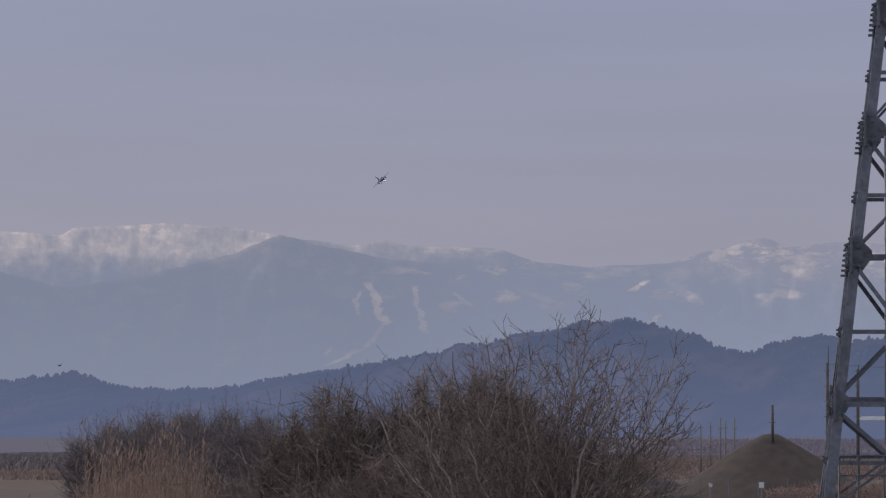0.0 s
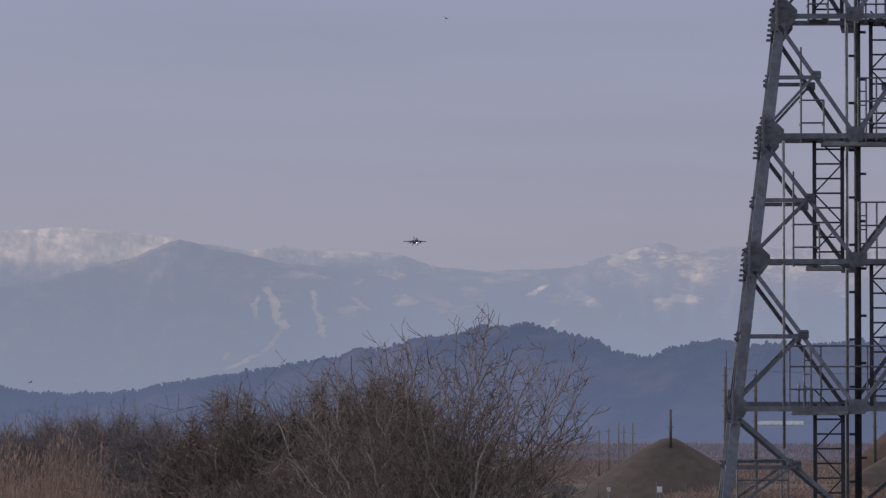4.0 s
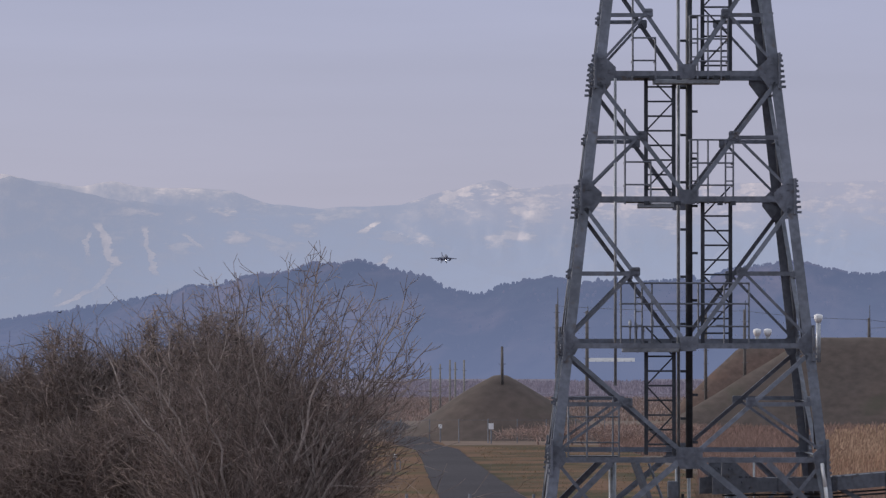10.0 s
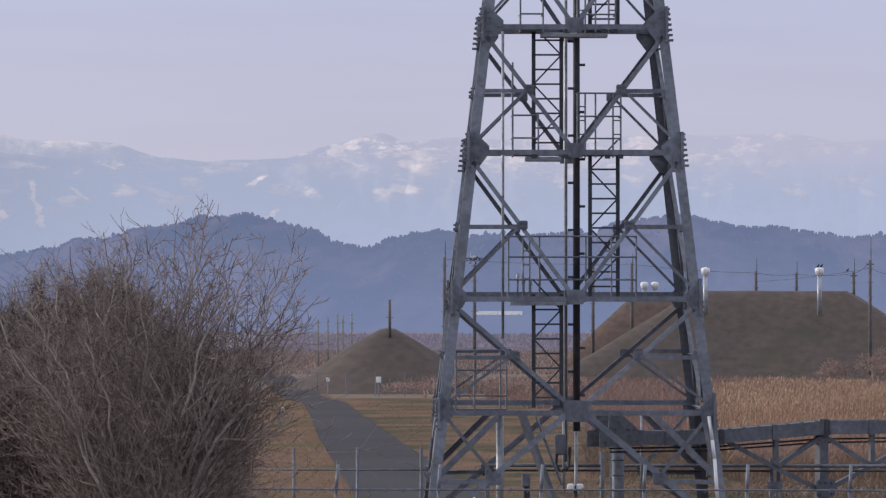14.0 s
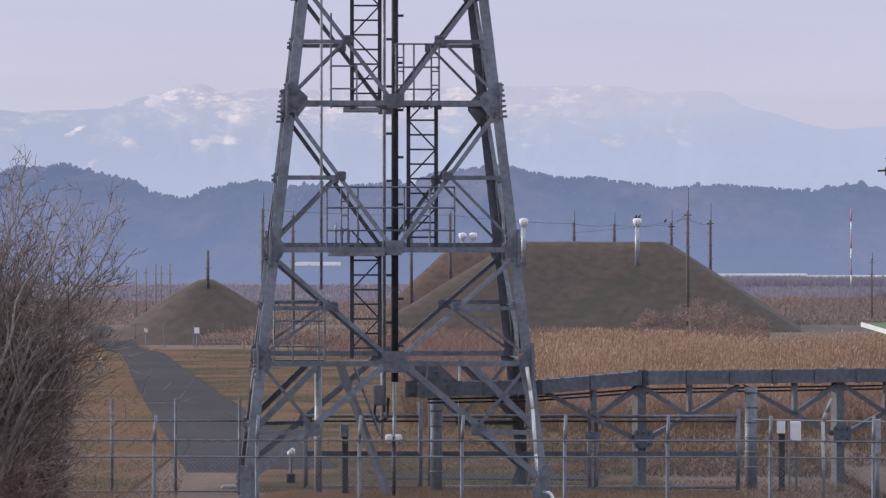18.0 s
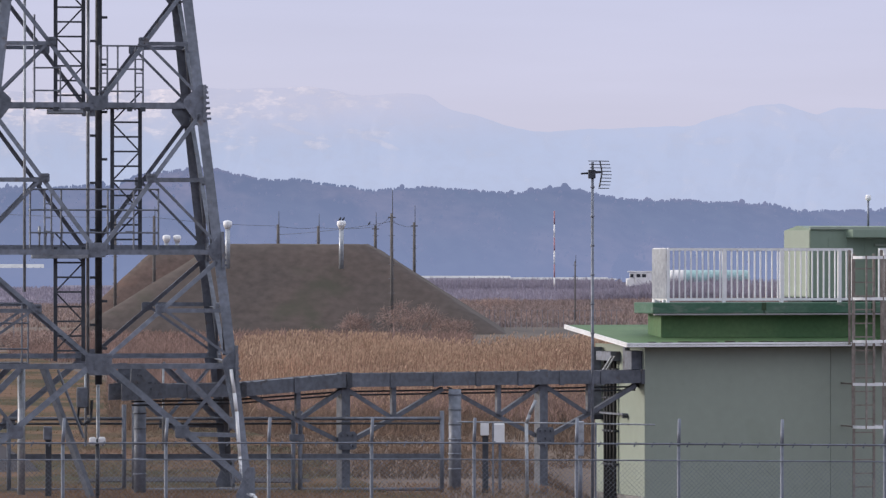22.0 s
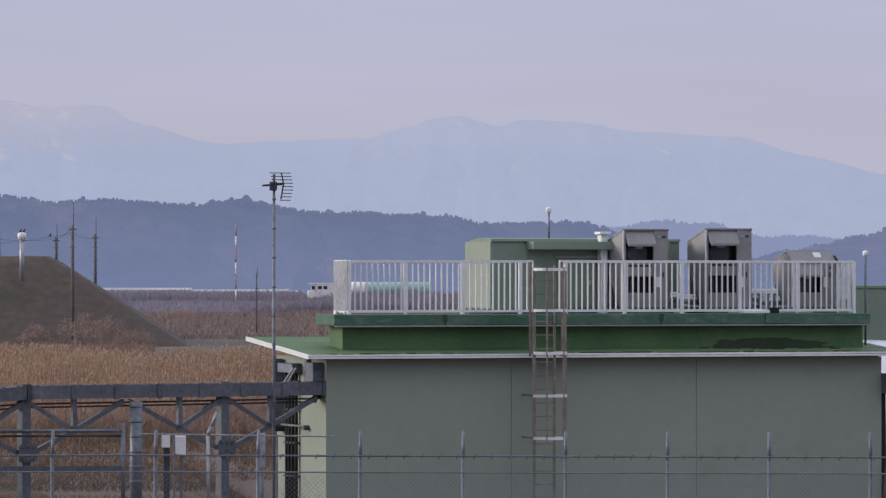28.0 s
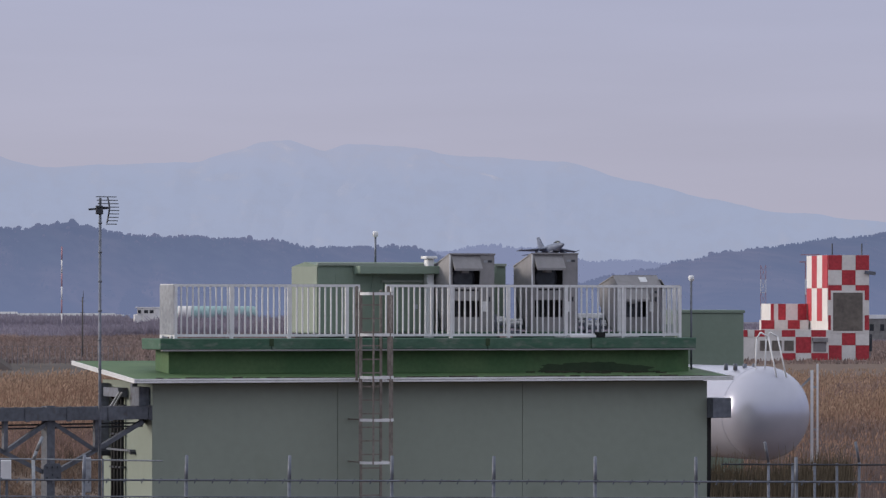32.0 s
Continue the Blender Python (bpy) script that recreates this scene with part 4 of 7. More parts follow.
for x, z, h in ((-1.05, 4.86, 0.42), (-0.93, 4.86, 0.36), (-0.80, 4.86, 0.3), (-0.62, 4.86, 0.45)):
    part("obstruction_lamp", turned(B(), [(0.015, z), (0.018, z + h * 0.6), (0.03, z + h * 0.65), (0.03, z + h * 0.9), (0.012, z + h)], 10, Matrix.Translation((x, -0.3, 0))), STEEL_PALE, TOWER)

# ---- cable bridge from the tower to the building ----
START, END = V((-2.35, 98.3, 0)), V((8.22, 105.1, 0))
BRIDGE = thing("cable_bridge", "grey steel cable bridge on braced posts between tower and building", "cable bridge", pose(START.x, START.y, -0.06, 0, 0, math.degrees(math.atan2(END.y - START.y, END.x - START.x))))
SPAN = (END - START).length


def tray(x0, x1, z0, z1, name="trough"):
    t = part(name, bar(B(), (x0, 0, z0 - 0.02), (x1, 0, z1 - 0.02), 0.41, 0.03), BRIDGE_STEEL, BRIDGE)
    for y in (-0.222, 0.222):
        part("side_plate", bar(B(), (x0, y, z0 - 0.135), (x1, y, z1 - 0.135), 0.03, 0.27), BRIDGE_STEEL, t)
    n = max(1, round((x1 - x0) / 1.02))
    for k in range(n + 1):
        x, z = x0 + (x1 - x0) * k / n, z0 + (z1 - z0) * k / n
        part("stiffener", block(B(), (x - 0.06, -0.26, z - 0.29), (x + 0.06, -0.24, z + 0.015)), BRIDGE_STEEL, t)
    for k in range(int((x1 - x0) / 0.34)):
        x = x0 + 0.2 + k * 0.34
        z = z0 + (z1 - z0) * (x - x0) / (x1 - x0)
        part("cover_clip", block(B(), (x - 0.025, -0.25, z + 0.003), (x + 0.025, -0.19, z + 0.018)), BRIDGE_STEEL, t)


JOINT1, JOINT2 = 2.7, 5.2
tray(0.2, JOINT1, 2.27, 2.27)
tray(JOINT1, JOINT2, 2.27, 2.42)
tray(JOINT2, SPAN, 2.42, 2.40)
for z in (1.98, 2.05):
    part("cable", pipe(B(), [V((0.3, 0.05, z - 0.12)), V((JOINT1, 0.05, z - 0.12)), V((JOINT2, 0.05, z)), V((SPAN, 0.05, z))], 0.02, 6), STEEL_DARK, BRIDGE)
for x, h in ((5.2, 2.42), (10.09, 2.41)):
    post = part("post", bar(B(), (x, 0, -0.1), (x, 0, h + 0.02), 0.15, 0.20, V((0, 1, 0))), BRIDGE_STEEL, BRIDGE)
    part("flange", block(B(), (x - 0.10, -0.13, -0.1), (x + 0.10, -0.11, h + 0.03)), BRIDGE_STEEL, post)
    part("haunch", plate(B(), V((x, -0.17, 1.08)), V((1, 0, 0)), 0.44, 0.36, V((0, -1, 0)), 0.02), BRIDGE_STEEL, post)
    for s in (-1, 1):
        node = V((x + s * 1.15, -0.12, 1.55))
        part("brace", angle_iron(B(), V((x + s * 0.1, -0.12, 2.12)), node, 0.09, (0, 1, 0), (0, 0, -1)), BRIDGE_STEEL, BRIDGE)
        part("brace", angle_iron(B(), V((x + s * 0.1, -0.12, 1.10)), node, 0.09, (0, 1, 0), (0, 0, -1)), BRIDGE_STEEL, BRIDGE)
        part("brace", angle_iron(B(), node, V((min(x + s * 2.36, SPAN - 0.05), -0.12, 2.12)), 0.09, (0, 1, 0), (0, 0, -1)), BRIDGE_STEEL, BRIDGE)
        part("hanger", bar(B(), node, V((node.x, -0.12, 2.14)), 0.10, 0.08, V((0, 1, 0))), BRIDGE_STEEL, BRIDGE)
for y in (-0.242, 0.242):
    part("end_plate", gusset(B(), V((0, y, 0)), V((1, 0, 0)), V((0, -1, 0)), [(-0.10, 1.96), (0.90, 1.99), (0.90, 2.285), (0.78, 2.29), (0.30, 2.68), (0.12, 2.68), (0.10, 2.29), (-0.10, 2.28)], 0.012), BRIDGE_STEEL, BRIDGE, "sloping steel plate at the trough end")


def round_post(b, d, h, r, label):
    p = thing("steel_post", label, "post", at(b, d), "posts by the cable bridge")
    part("shaft", tube(B(), (0, 0, -0.2), (0, 0, h), r, n=14), STEEL, p)
    for k in range(6):
        part("band", turned(B(), [(r + 0.004, h * 0.2 + k * 0.3), (r + 0.012, h * 0.2 + k * 0.3 + 0.01), (r + 0.012, h * 0.2 + k * 0.3 + 0.03), (r + 0.004, h * 0.2 + k * 0.3 + 0.04)], 14), STEEL, p)


round_post(2.42, 101.8, 2.02, 0.125, "thick round galvanised post beside the cable bridge")
round_post(-1.14, 99.6, 2.0, 0.12, "thick round galvanised post under the cable bridge")
for b, label in ((-2.17, "black meter post beside the tower"), (2.765, "dark cable post with a pale switch box"), ):
    p = thing("meter_post", label, "meter post", at(b, 98.2 if b < 0 else 100.5), "meter posts")
    part("stand", block(B(), (-0.06, -0.05, -0.1), (0.06, 0.05, 1.25), 0.01), STEEL_DARK, p)
    part("box", block(B(), (-0.10, -0.1, 1.14), (0.07, 0.08, 1.40), 0.015), WHITE_METAL if b > 0 else STEEL, p, "small switch box")
    if b > 0:
        part("side_box", block(B(), (0.15, -0.1, 0.98), (0.38, 0.08, 1.38), 0.015), WHITE_METAL, p, "white switch box")
        part("side_stand", tube(B(), (0.29, 0, -0.1), (0.29, 0, 1.1), 0.03, n=6), STEEL, p)
for b, d, h in ((3.84, 97.5, 1.62),):
    p = thing("cabinet_post", "pale grey slim cabinet on the fence line", "cabinet", at(b, d))
    part("body", block(B(), (-0.07, -0.08, 0.85), (0.07, 0.08, h - 0.1), 0.015), STEEL_PALE, p)
    part("stand", tube(B(), (0, 0, -0.1), (0, 0, 0.8), 0.04, n=8), STEEL, p)
p = thing("yard_lamp", "small twin floodlight on a short mast", "lamp", at(-1.62, 97.0))
part("mast", tube(B(), (0, 0, -0.1), (0, 0, 1.2), 0.035, n=8), STEEL_DARK, p)
for s in (-1, 1):
    part("head", block(B(), (s * 0.09 - 0.07, -0.1, 1.08), (s * 0.09 + 0.07, 0.05, 1.24), 0.03), WHITE_METAL, p, "white lamp head")

# ---- fences ----
FENCE_Y, BAY = 80.0, 1.6225


def fall(x):
    """How far the near fence sinks with the ground."""
    return -0.0065 * max(0.0, x - 3.0)


FENCE = thing("wire_fence", "galvanised chain-link fence with barbed wire on bent posts", "fence")
X0 = FENCE_Y * math.tan(radians(-4.325))
link = B()
H = 1.47
n = int((BAY + H) / 0.075)
for k in range(n):
    c = k * 0.075
    for s in (1, -1):
        a, b = max(0, c - H), min(BAY, c)
        if b <= a:
            continue
        za, zb = (c - a, c - b) if s > 0 else (H - (c - a), H - (c - b))
        bar(link, (a, 0, za), (b, 0, zb), 0.0045, 0.0045)
link_mesh = mesh_of("chain_link", link)
link_mesh.materials.append(STEEL)
post = B()
tube(post, (0, 0, -0.4), (0, 0, 1.73), 0.028, n=8)
tube(post, (0, 0, 1.73), (0.02, 0.12, 2.12), 0.03, 0.026, n=8)
post_mesh = mesh_of("fence_post", post)
post_mesh.materials.append(STEEL)
for k in range(-2, 17):
    x = X0 + k * BAY + 0.0185 * max(0, k - 8)
    part("fence_post", post_mesh, STEEL, FENCE).matrix_basis = pose(x, FENCE_Y, fall(x))
    if k < 16:
        part("chain_link", link_mesh, STEEL, FENCE).matrix_basis = pose(x, FENCE_Y - 0.04, fall(x))
for z, r in ((1.73, 0.016), (1.47, 0.012), (0.75, 0.008)):
    bm = B()
    ends = [X0 - 2 * BAY, 3.0, X0 + 16 * BAY]
    pipe(bm, [V((x, FENCE_Y - 0.03, z + fall(x))) for x in ends], r, 5)
    if z == 1.73:
        for k in range(104):
            x = X0 - 2 * BAY + 0.13 + k * 0.28
            bar(bm, (x - 0.02, FENCE_Y - 0.03, z - 0.05 + fall(x)), (x + 0.02, FENCE_Y - 0.03, z + 0.03 + fall(x)), 0.02, 0.02)
    part("barbed_wire", bm, STEEL, FENCE)

YARD = thing("rail_fence", "galvanised tube fence round the tower yard", "fence")
for x in (-9.35, -8.29, -7.05, -5.8):
    part("post", tube(B(), (x, 98.7, -0.2), (x, 98.7, 1.88), 0.030, n=8), STEEL, YARD)
for x, h in ((-4.6, 1.5), (-2.32, 1.75), (-2.12, 1.75), (1.04, 1.62), (1.18, 1.62), (4.0, 1.62)):
    part("post", tube(B(), (x, 100.75, -0.2), (x, 100.75, h), 0.045, n=8), STEEL, YARD)
part("latch_box", block(B(), (0.96, 100.62, 1.02), (1.26, 100.70, 1.16), 0.01), STEEL, YARD, "steel latch box")
for z in (1.44, 0.74, 0.06):
    part("rail", tube(B(), (-9.35, 98.7, z), (-5.5, 98.7, z), 0.018, n=8), STEEL, YARD)
for x0, x1 in ((-4.6, -2.33), (-2.11, 1.03), (1.19, 3.99)):
    part("rail", tube(B(), (x0, 100.72, 1.47), (x1, 100.75, 1.47), 0.034, n=8), STEEL, YARD)
    part("rail", tube(B(), (x0, 100.72, 1.37), (x1, 100.75, 1.37), 0.022, n=8), STEEL_DARK, YARD)
    part("mid_rail", bar(B(), (x0, 100.74, 0.72), (x1, 100.76, 0.72), 0.04, 0.10), BRIDGE_STEEL, YARD)
    part("foot_rail", tube(B(), (x0, 100.74, 0.06), (x1, 100.76, 0.06), 0.035, n=8), STEEL, YARD)
part("bent_post", pipe(B(), [V((5.56, 98.2, -0.3)), V((5.54, 98.2, 1.45)), V((5.60, 98.2, 1.62)), V((5.72, 98.2, 1.90))], 0.035, 8), STEEL_PALE, YARD, "pale post bent at the top")
part("thin_rail", tube(B(), (4.2, 98.3, 1.48), (8.1, 98.9, 1.40), 0.018, n=6), STEEL_PALE, YARD)
for x in (4.9, 6.9):
    part("thin_post", tube(B(), (x, 98.4, -0.4), (x, 98.4, 1.46), 0.02, n=6), STEEL, YARD)


# ---- equipment building: a green block set at an angle, with a pitched apron roof and a raised roof walk ----
FRAME = pose(0, 0, 0, 0, 0, -1.54)
SKEW = pose(0, 0, 0, 0, 0, 15.0)
CX, CY = 41.6, 99.15
HOUSE = SKEW @ pose(CX, CY, 0)
BUILDING = thing("equipment_building", "low pale-green equipment building with green stepped roof", "building", HOUSE)


def hb(lo, hi, bevel=0.0, bm=None):
    """A box in the building's own plan."""
    return block(bm or B(), (lo[0] - CX, lo[1] - CY, lo[2]), (hi[0] - CX, hi[1] - CY, hi[2]), bevel)


def hp(x, y, z):
    return V((x - CX, y - CY, z))


def slab(corners, t):
    """A sloping plate from four top corners, t thick."""
    bm = B()
    a = [bm.verts.new(hp(*c)) for c in corners]
    b = [bm.verts.new(hp(c[0], c[1], c[2] - t)) for c in corners]
    bm.faces.new(a)
    bm.faces.new(b[::-1])
    for k in range(4):
        bm.faces.new((a[k], b[k], b[(k + 1) % 4], a[(k + 1) % 4]))
    bmesh.ops.recalc_face_normals(bm, faces=bm.faces)
    return bm


XL, XR, YF, YB, ZE = 35.24, 48.01, 99.15, 102.30, 2.80
EL, ER, EF, EB = 34.69, 48.43, 98.70, 102.75
part("core", hb((XL + 0.06, YF + 0.06, -1.2), (XR - 0.06, YB - 0.06, ZE + 0.02)), WALL_GREEN, BUILDING)
for a, b in ((XL, 39.38), (39.38, 43.63), (43.63, XR)):
    part("wall_panel", hb((a + 0.004, YF, -1.2), (b - 0.004, YF + 0.058, ZE), 0.004), WALL_GREEN, BUILDING)
for k in range(2):
    y0, y1 = (YF + 0.004, 100.72) if k == 0 else (100.726, YB)
    part("side_panel", hb((XL, y0, -0.30), (XL + 0.058, y1, ZE + 0.05)), WALL_GREEN, BUILDING)
part("side_panel", hb((XR - 0.058, YF + 0.004, -1.2), (XR, YB, ZE)), WALL_GREEN, BUILDING)
part("plinth", hb((XL - 0.03, YF + 0.062, -1.2), (XL + 0.055, YB, -0.304)), CONCRETE, BUILDING, "stained concrete plinth")
rise = 0.082


def roof_z(y):
    return 2.905 + rise * (y - EF)


part("apron_roof", slab([(EL + 0.04, EF + 0.04, roof_z(EF)), (ER - 0.04, EF + 0.04, roof_z(EF)), (ER - 0.04, EB, roof_z(EB)), (EL + 0.04, EB, roof_z(EB))], 0.05), ROOF_GREEN, BUILDING, "weathered green apron roof")
part("soffit", slab([(EL + 0.05, EF + 0.05, roof_z(EF) - 0.055), (ER - 0.05, EF + 0.05, roof_z(EF) - 0.055), (ER - 0.05, EB, roof_z(EB) - 0.055), (EL + 0.05, EB, roof_z(EB) - 0.055)], 0.03), WALL_GREEN, BUILDING)
for a, b in ((0.022, 0.064), (0.070, 0.112)):
    part("fascia", hb((EL, EF - 0.005, 2.80 + a), (ER, EF + 0.038, 2.80 + b), 0.006), WHITE_METAL, BUILDING, "white metal roof edge")
    for x0, x1 in ((EL, EL + 0.038), (ER - 0.038, ER)):
        part("fascia", slab([(x0, EF + 0.04, 2.80 + b), (x1, EF + 0.04, 2.80 + b), (x1, EB, 2.80 + b + rise * (EB - EF)), (x0, EB, 2.80 + b + rise * (EB - EF))], b - a), WHITE_METAL, BUILDING, "white metal roof edge")
bm = B()
random.seed(31)
x = EL + 0.5
while x < ER - 0.4:
    w = random.uniform(0.15, 0.9)
    hb((x, EF + 0.045, roof_z(EF) - 0.01), (x + w, EF + 0.10 + random.uniform(0, 0.08), roof_z(EF) + random.uniform(0.018, 0.042)), 0.006, bm)
    x += w + random.uniform(0.0, 0.18)
for k in range(70):
    x, y = random.gauss(45.7, 0.75), 99.88 - abs(random.gauss(0, 0.16))
    w = random.uniform(0.05, 0.28)
    if 43.8 < x < 47.5 and y > 99.2:
        hb((x, y - 0.05, roof_z(y) - 0.02), (x + w, y, roof_z(y) + 0.012 + random.uniform(0, 0.012)), 0.004, bm)
bw = B()
ring = []
for k in range(48):
    a = math.pi * k / 47
    f = 1 + 0.25 * noise.noise(V((math.cos(a) * 2, math.sin(a) * 2, 3.1))) + 0.14 * noise.noise(V((math.cos(a) * 7, math.sin(a) * 7, 1.7)))
    ring.append((45.6 + 1.35 * f * math.cos(a), 3.0 + 0.20 * f * max(0.0, math.sin(a)) ** 0.6))
rows = [[bw.verts.new(hp(x, y, z)) for x, z in ring] for y in (99.893, 99.905)]
bw.faces.new(rows[0])
for k in range(48):
    bw.faces.new((rows[0][k], rows[1][k], rows[1][(k + 1) % 48], rows[0][(k + 1) % 48]))
bmesh.ops.recalc_face_normals(bw, faces=bw.faces)
part("stain", bw, DAMP, BUILDING, "dark damp stain low on the green step")
tagged(part("moss_ridge", bm, MOSS, BUILDING, "dark moss and dirt along the roof edge"), kind="stuff")
# raised walk
part("upper_wall", hb((35.87, 99.90, 2.85), (47.92, 100.72, 3.49)), ROOF_GREEN, BUILDING, "green painted upper step")
for k in range(5):
    part("coping", hb((35.58 + k * 2.478 + (0.006 if k else 0), 99.60, 3.505), (35.58 + (k + 1) * 2.478 - (0.006 if k < 4 else 0), 100.78, 3.735), 0.014), SLAB_GREEN, BUILDING, "dark green coping slab")
    if k:
        part("joint_stain", hb((35.58 + k * 2.478 - 0.05, 99.592, 3.52 + 0.05 * (k % 2)), (35.58 + k * 2.478 + 0.05, 99.599, 3.73), 0.001), DAMP, BUILDING, "dark run-off stain at the joint")
for k in range(5):
    a = 35.62 + k * 2.465
    part("drip_edge", hb((a, 99.57, 3.47), (a + 2.455, 99.70, 3.502), 0.004), UNIT_GREY, BUILDING)
part("machine_deck", hb((39.0, 100.80, 2.9), (48.0, 103.4, 3.70)), SLAB_GREEN, BUILDING, "green deck under the machines")

RAIL = thing("roof_railing", "white painted metal balustrade along the roof walk", "railing", HOUSE)
bal_mesh = mesh_of("baluster", bar(B(), (0, 0, 3.80), (0, 0, 4.845), 0.028, 0.028, V((0, 1, 0))))
post_m = mesh_of("railing_post", bar(B(), (0, 0, 3.735), (0, 0, 4.855), 0.066, 0.066, V((0, 1, 0))))


def run(a, b, posts):
    a, b = V(a), V(b)
    n = max(1, round((b - a).length / 0.13))
    for k in range(n + 1):
        p = a.lerp(b, k / n)
        part("baluster", bal_mesh, WHITE_METAL, RAIL).location = (p.x - CX, p.y - CY, 0)
    for s in posts:
        p = a.lerp(b, s)
        part("railing_post", post_m, WHITE_METAL, RAIL).location = (p.x - CX, p.y - CY, 0)
    for z, w in ((4.85, 0.06), (3.80, 0.04)):
        part("rail", bar(B(), hp(a.x, a.y, z), hp(b.x, b.y, z), w, 0.055), WHITE_METAL, RAIL)


RY = 99.85
run((36.0, RY), (40.15, RY), (0, 0.301, 0.614, 0.93))
run((40.76, RY), (47.68, RY), (0.02, 0.217, 0.41, 0.607, 0.802, 1))
run((36.0, RY + 0.06), (36.0, 100.70), (1,))
run((47.68, RY + 0.06), (47.68, 100.70), (1,))
part("end_panel", hb((35.955, RY - 0.02, 3.82), (35.975, 100.70, 4.86)), STEEL_PALE, RAIL, "solid pale grey end panel")
for y in (99.95, 100.5):
    part("post_foot", hb((35.93, y, 3.735), (36.07, y + 0.08, 3.80), 0.008), WHITE_METAL, RAIL)

LAD = thing("roof_ladder", "weathered steel wall ladder with a hooped cage", "ladder", HOUSE)
LY = 98.45
for x in (39.625, 40.075):
    part("stile", bar(B(), hp(x, LY, -0.6), hp(x, LY, 4.76), 0.05, 0.03, V((0, 1, 0))), RUSTY, LAD)
for k in range(18):
    part("rung", bar(B(), hp(39.625, LY, -0.4 + 0.285 * k), hp(40.075, LY, -0.4 + 0.285 * k), 0.028, 0.028), RUSTY, LAD)
for z in (1.15, 2.04, 2.93, 3.82, 4.68):
    bm, cxx = B(), 39.850
    ring = [(39.625, LY + 0.02)] + [(cxx + 0.37 * math.cos(a), LY - 0.28 - 0.38 * math.sin(a)) for a in [math.pi * (1 - k / 8) for k in range(9)]] + [(40.075, LY + 0.02)]
    vs = [[bm.verts.new(hp(px, py, z + dz)) for px, py in ring] for dz in (-0.03, 0.03)]
    vs += [[bm.verts.new(hp(cxx + (px - cxx) * 0.965, LY + (py - LY) * 0.965, z + dz)) for px, py in ring] for dz in (0.03, -0.03)]
    for r in range(4):
        for k in range(len(ring) - 1):
            bm.faces.new((vs[r][k], vs[r][k + 1], vs[(r + 1) % 4][k + 1], vs[(r + 1) % 4][k]))
    bmesh.ops.recalc_face_normals(bm, faces=bm.faces)
    part("hoop", bm, WHITE_METAL, LAD, "bright flat hoop")
    if z < 2.8:
        part("bracket", bar(B(), hp(39.625, LY, z), hp(39.625, YF, z), 0.03, 0.03), RUSTY, LAD)
for x, y in ((39.485, LY - 0.28), (39.665, LY - 0.60), (40.035, LY - 0.60), (40.215, LY - 0.28)):
    part("cage_bar", bar(B(), hp(x, y, 1.12), hp(x, y, 4.72), 0.04, 0.012, V((0, 1, 0))), RUSTY, LAD)
for x in (39.505, 40.225):
    part("grab_rail", bar(B(), hp(x, LY - 0.05, 2.86), hp(x, LY - 0.05, 4.84), 0.05, 0.012, V((0, 1, 0))), RUSTY, LAD)

SHED = thing("roof_penthouse", "pale-green sheet metal penthouse with a shallow roof", "penthouse", HOUSE)
SF, SBK = 101.6, 103.15
bm = B()
v = [bm.verts.new(hp(x, y, z)) for x in (39.89, 44.3) for y, z in ((SF, 3.83), (SBK, 3.83), (SBK, 5.27), ((SF + SBK) / 2, 5.37), (SF, 5.29))]
for f in ((0, 1, 2, 3, 4), (9, 8, 7, 6, 5), (0, 5, 6, 1), (1, 6, 7, 2), (2, 7, 8, 3), (3, 8, 9, 4), (4, 9, 5, 0)):
    bm.faces.new([v[k] for k in f])
bmesh.ops.recalc_face_normals(bm, faces=bm.faces)
part("body", bm, SHED_GREEN, SHED)
# gable covered in the paler wall green to show it sunlit
part("gable_panel", hb((39.872, SF + 0.02, 3.85), (39.888, SBK - 0.02, 5.268), 0.004), WALL_GREEN, SHED, "gable face in paler green for its sunlight")
# black block fills the gap below the body as its shade
part("skid", hb((39.95, SF + 0.08, 3.70), (44.2, SBK - 0.05, 3.829)), BLACK, SHED, "black block for the shaded gap under the penthouse")
part("roof_edge", hb((39.86, SF - 0.06, 5.285), (44.3, SF + 0.01, 5.345), 0.006), WALL_GREEN, SHED, "pale roof edge")
part("canopy", hb((40.70, SF - 0.42, 5.11), (43.9, SF - 0.005, 5.284), 0.01), SHED_GREEN, SHED, "projecting green canopy")
door = part("door", hb((41.42, SF - 0.04, 3.86), (42.27, SF - 0.004, 4.92), 0.006), SHED_GREEN, SHED)
part("door_head", hb((41.36, SF - 0.06, 4.925), (42.33, SF - 0.004, 4.975)), WALL_GREEN, door)
part("door_handle", hb((42.14, SF - 0.07, 4.35), (42.19, SF - 0.041, 4.45)), STEEL_PALE, door)
for x in (40.3, 40.72, 41.14):
    part("rib", hb((x, SF - 0.014, 3.86), (x + 0.02, SF - 0.002, 5.1)), SHED_GREEN, SHED)
part("shutter_frame", hb((42.40, SF - 0.03, 4.1), (42.85, SF - 0.004, 5.0)), WALL_GREEN, SHED)
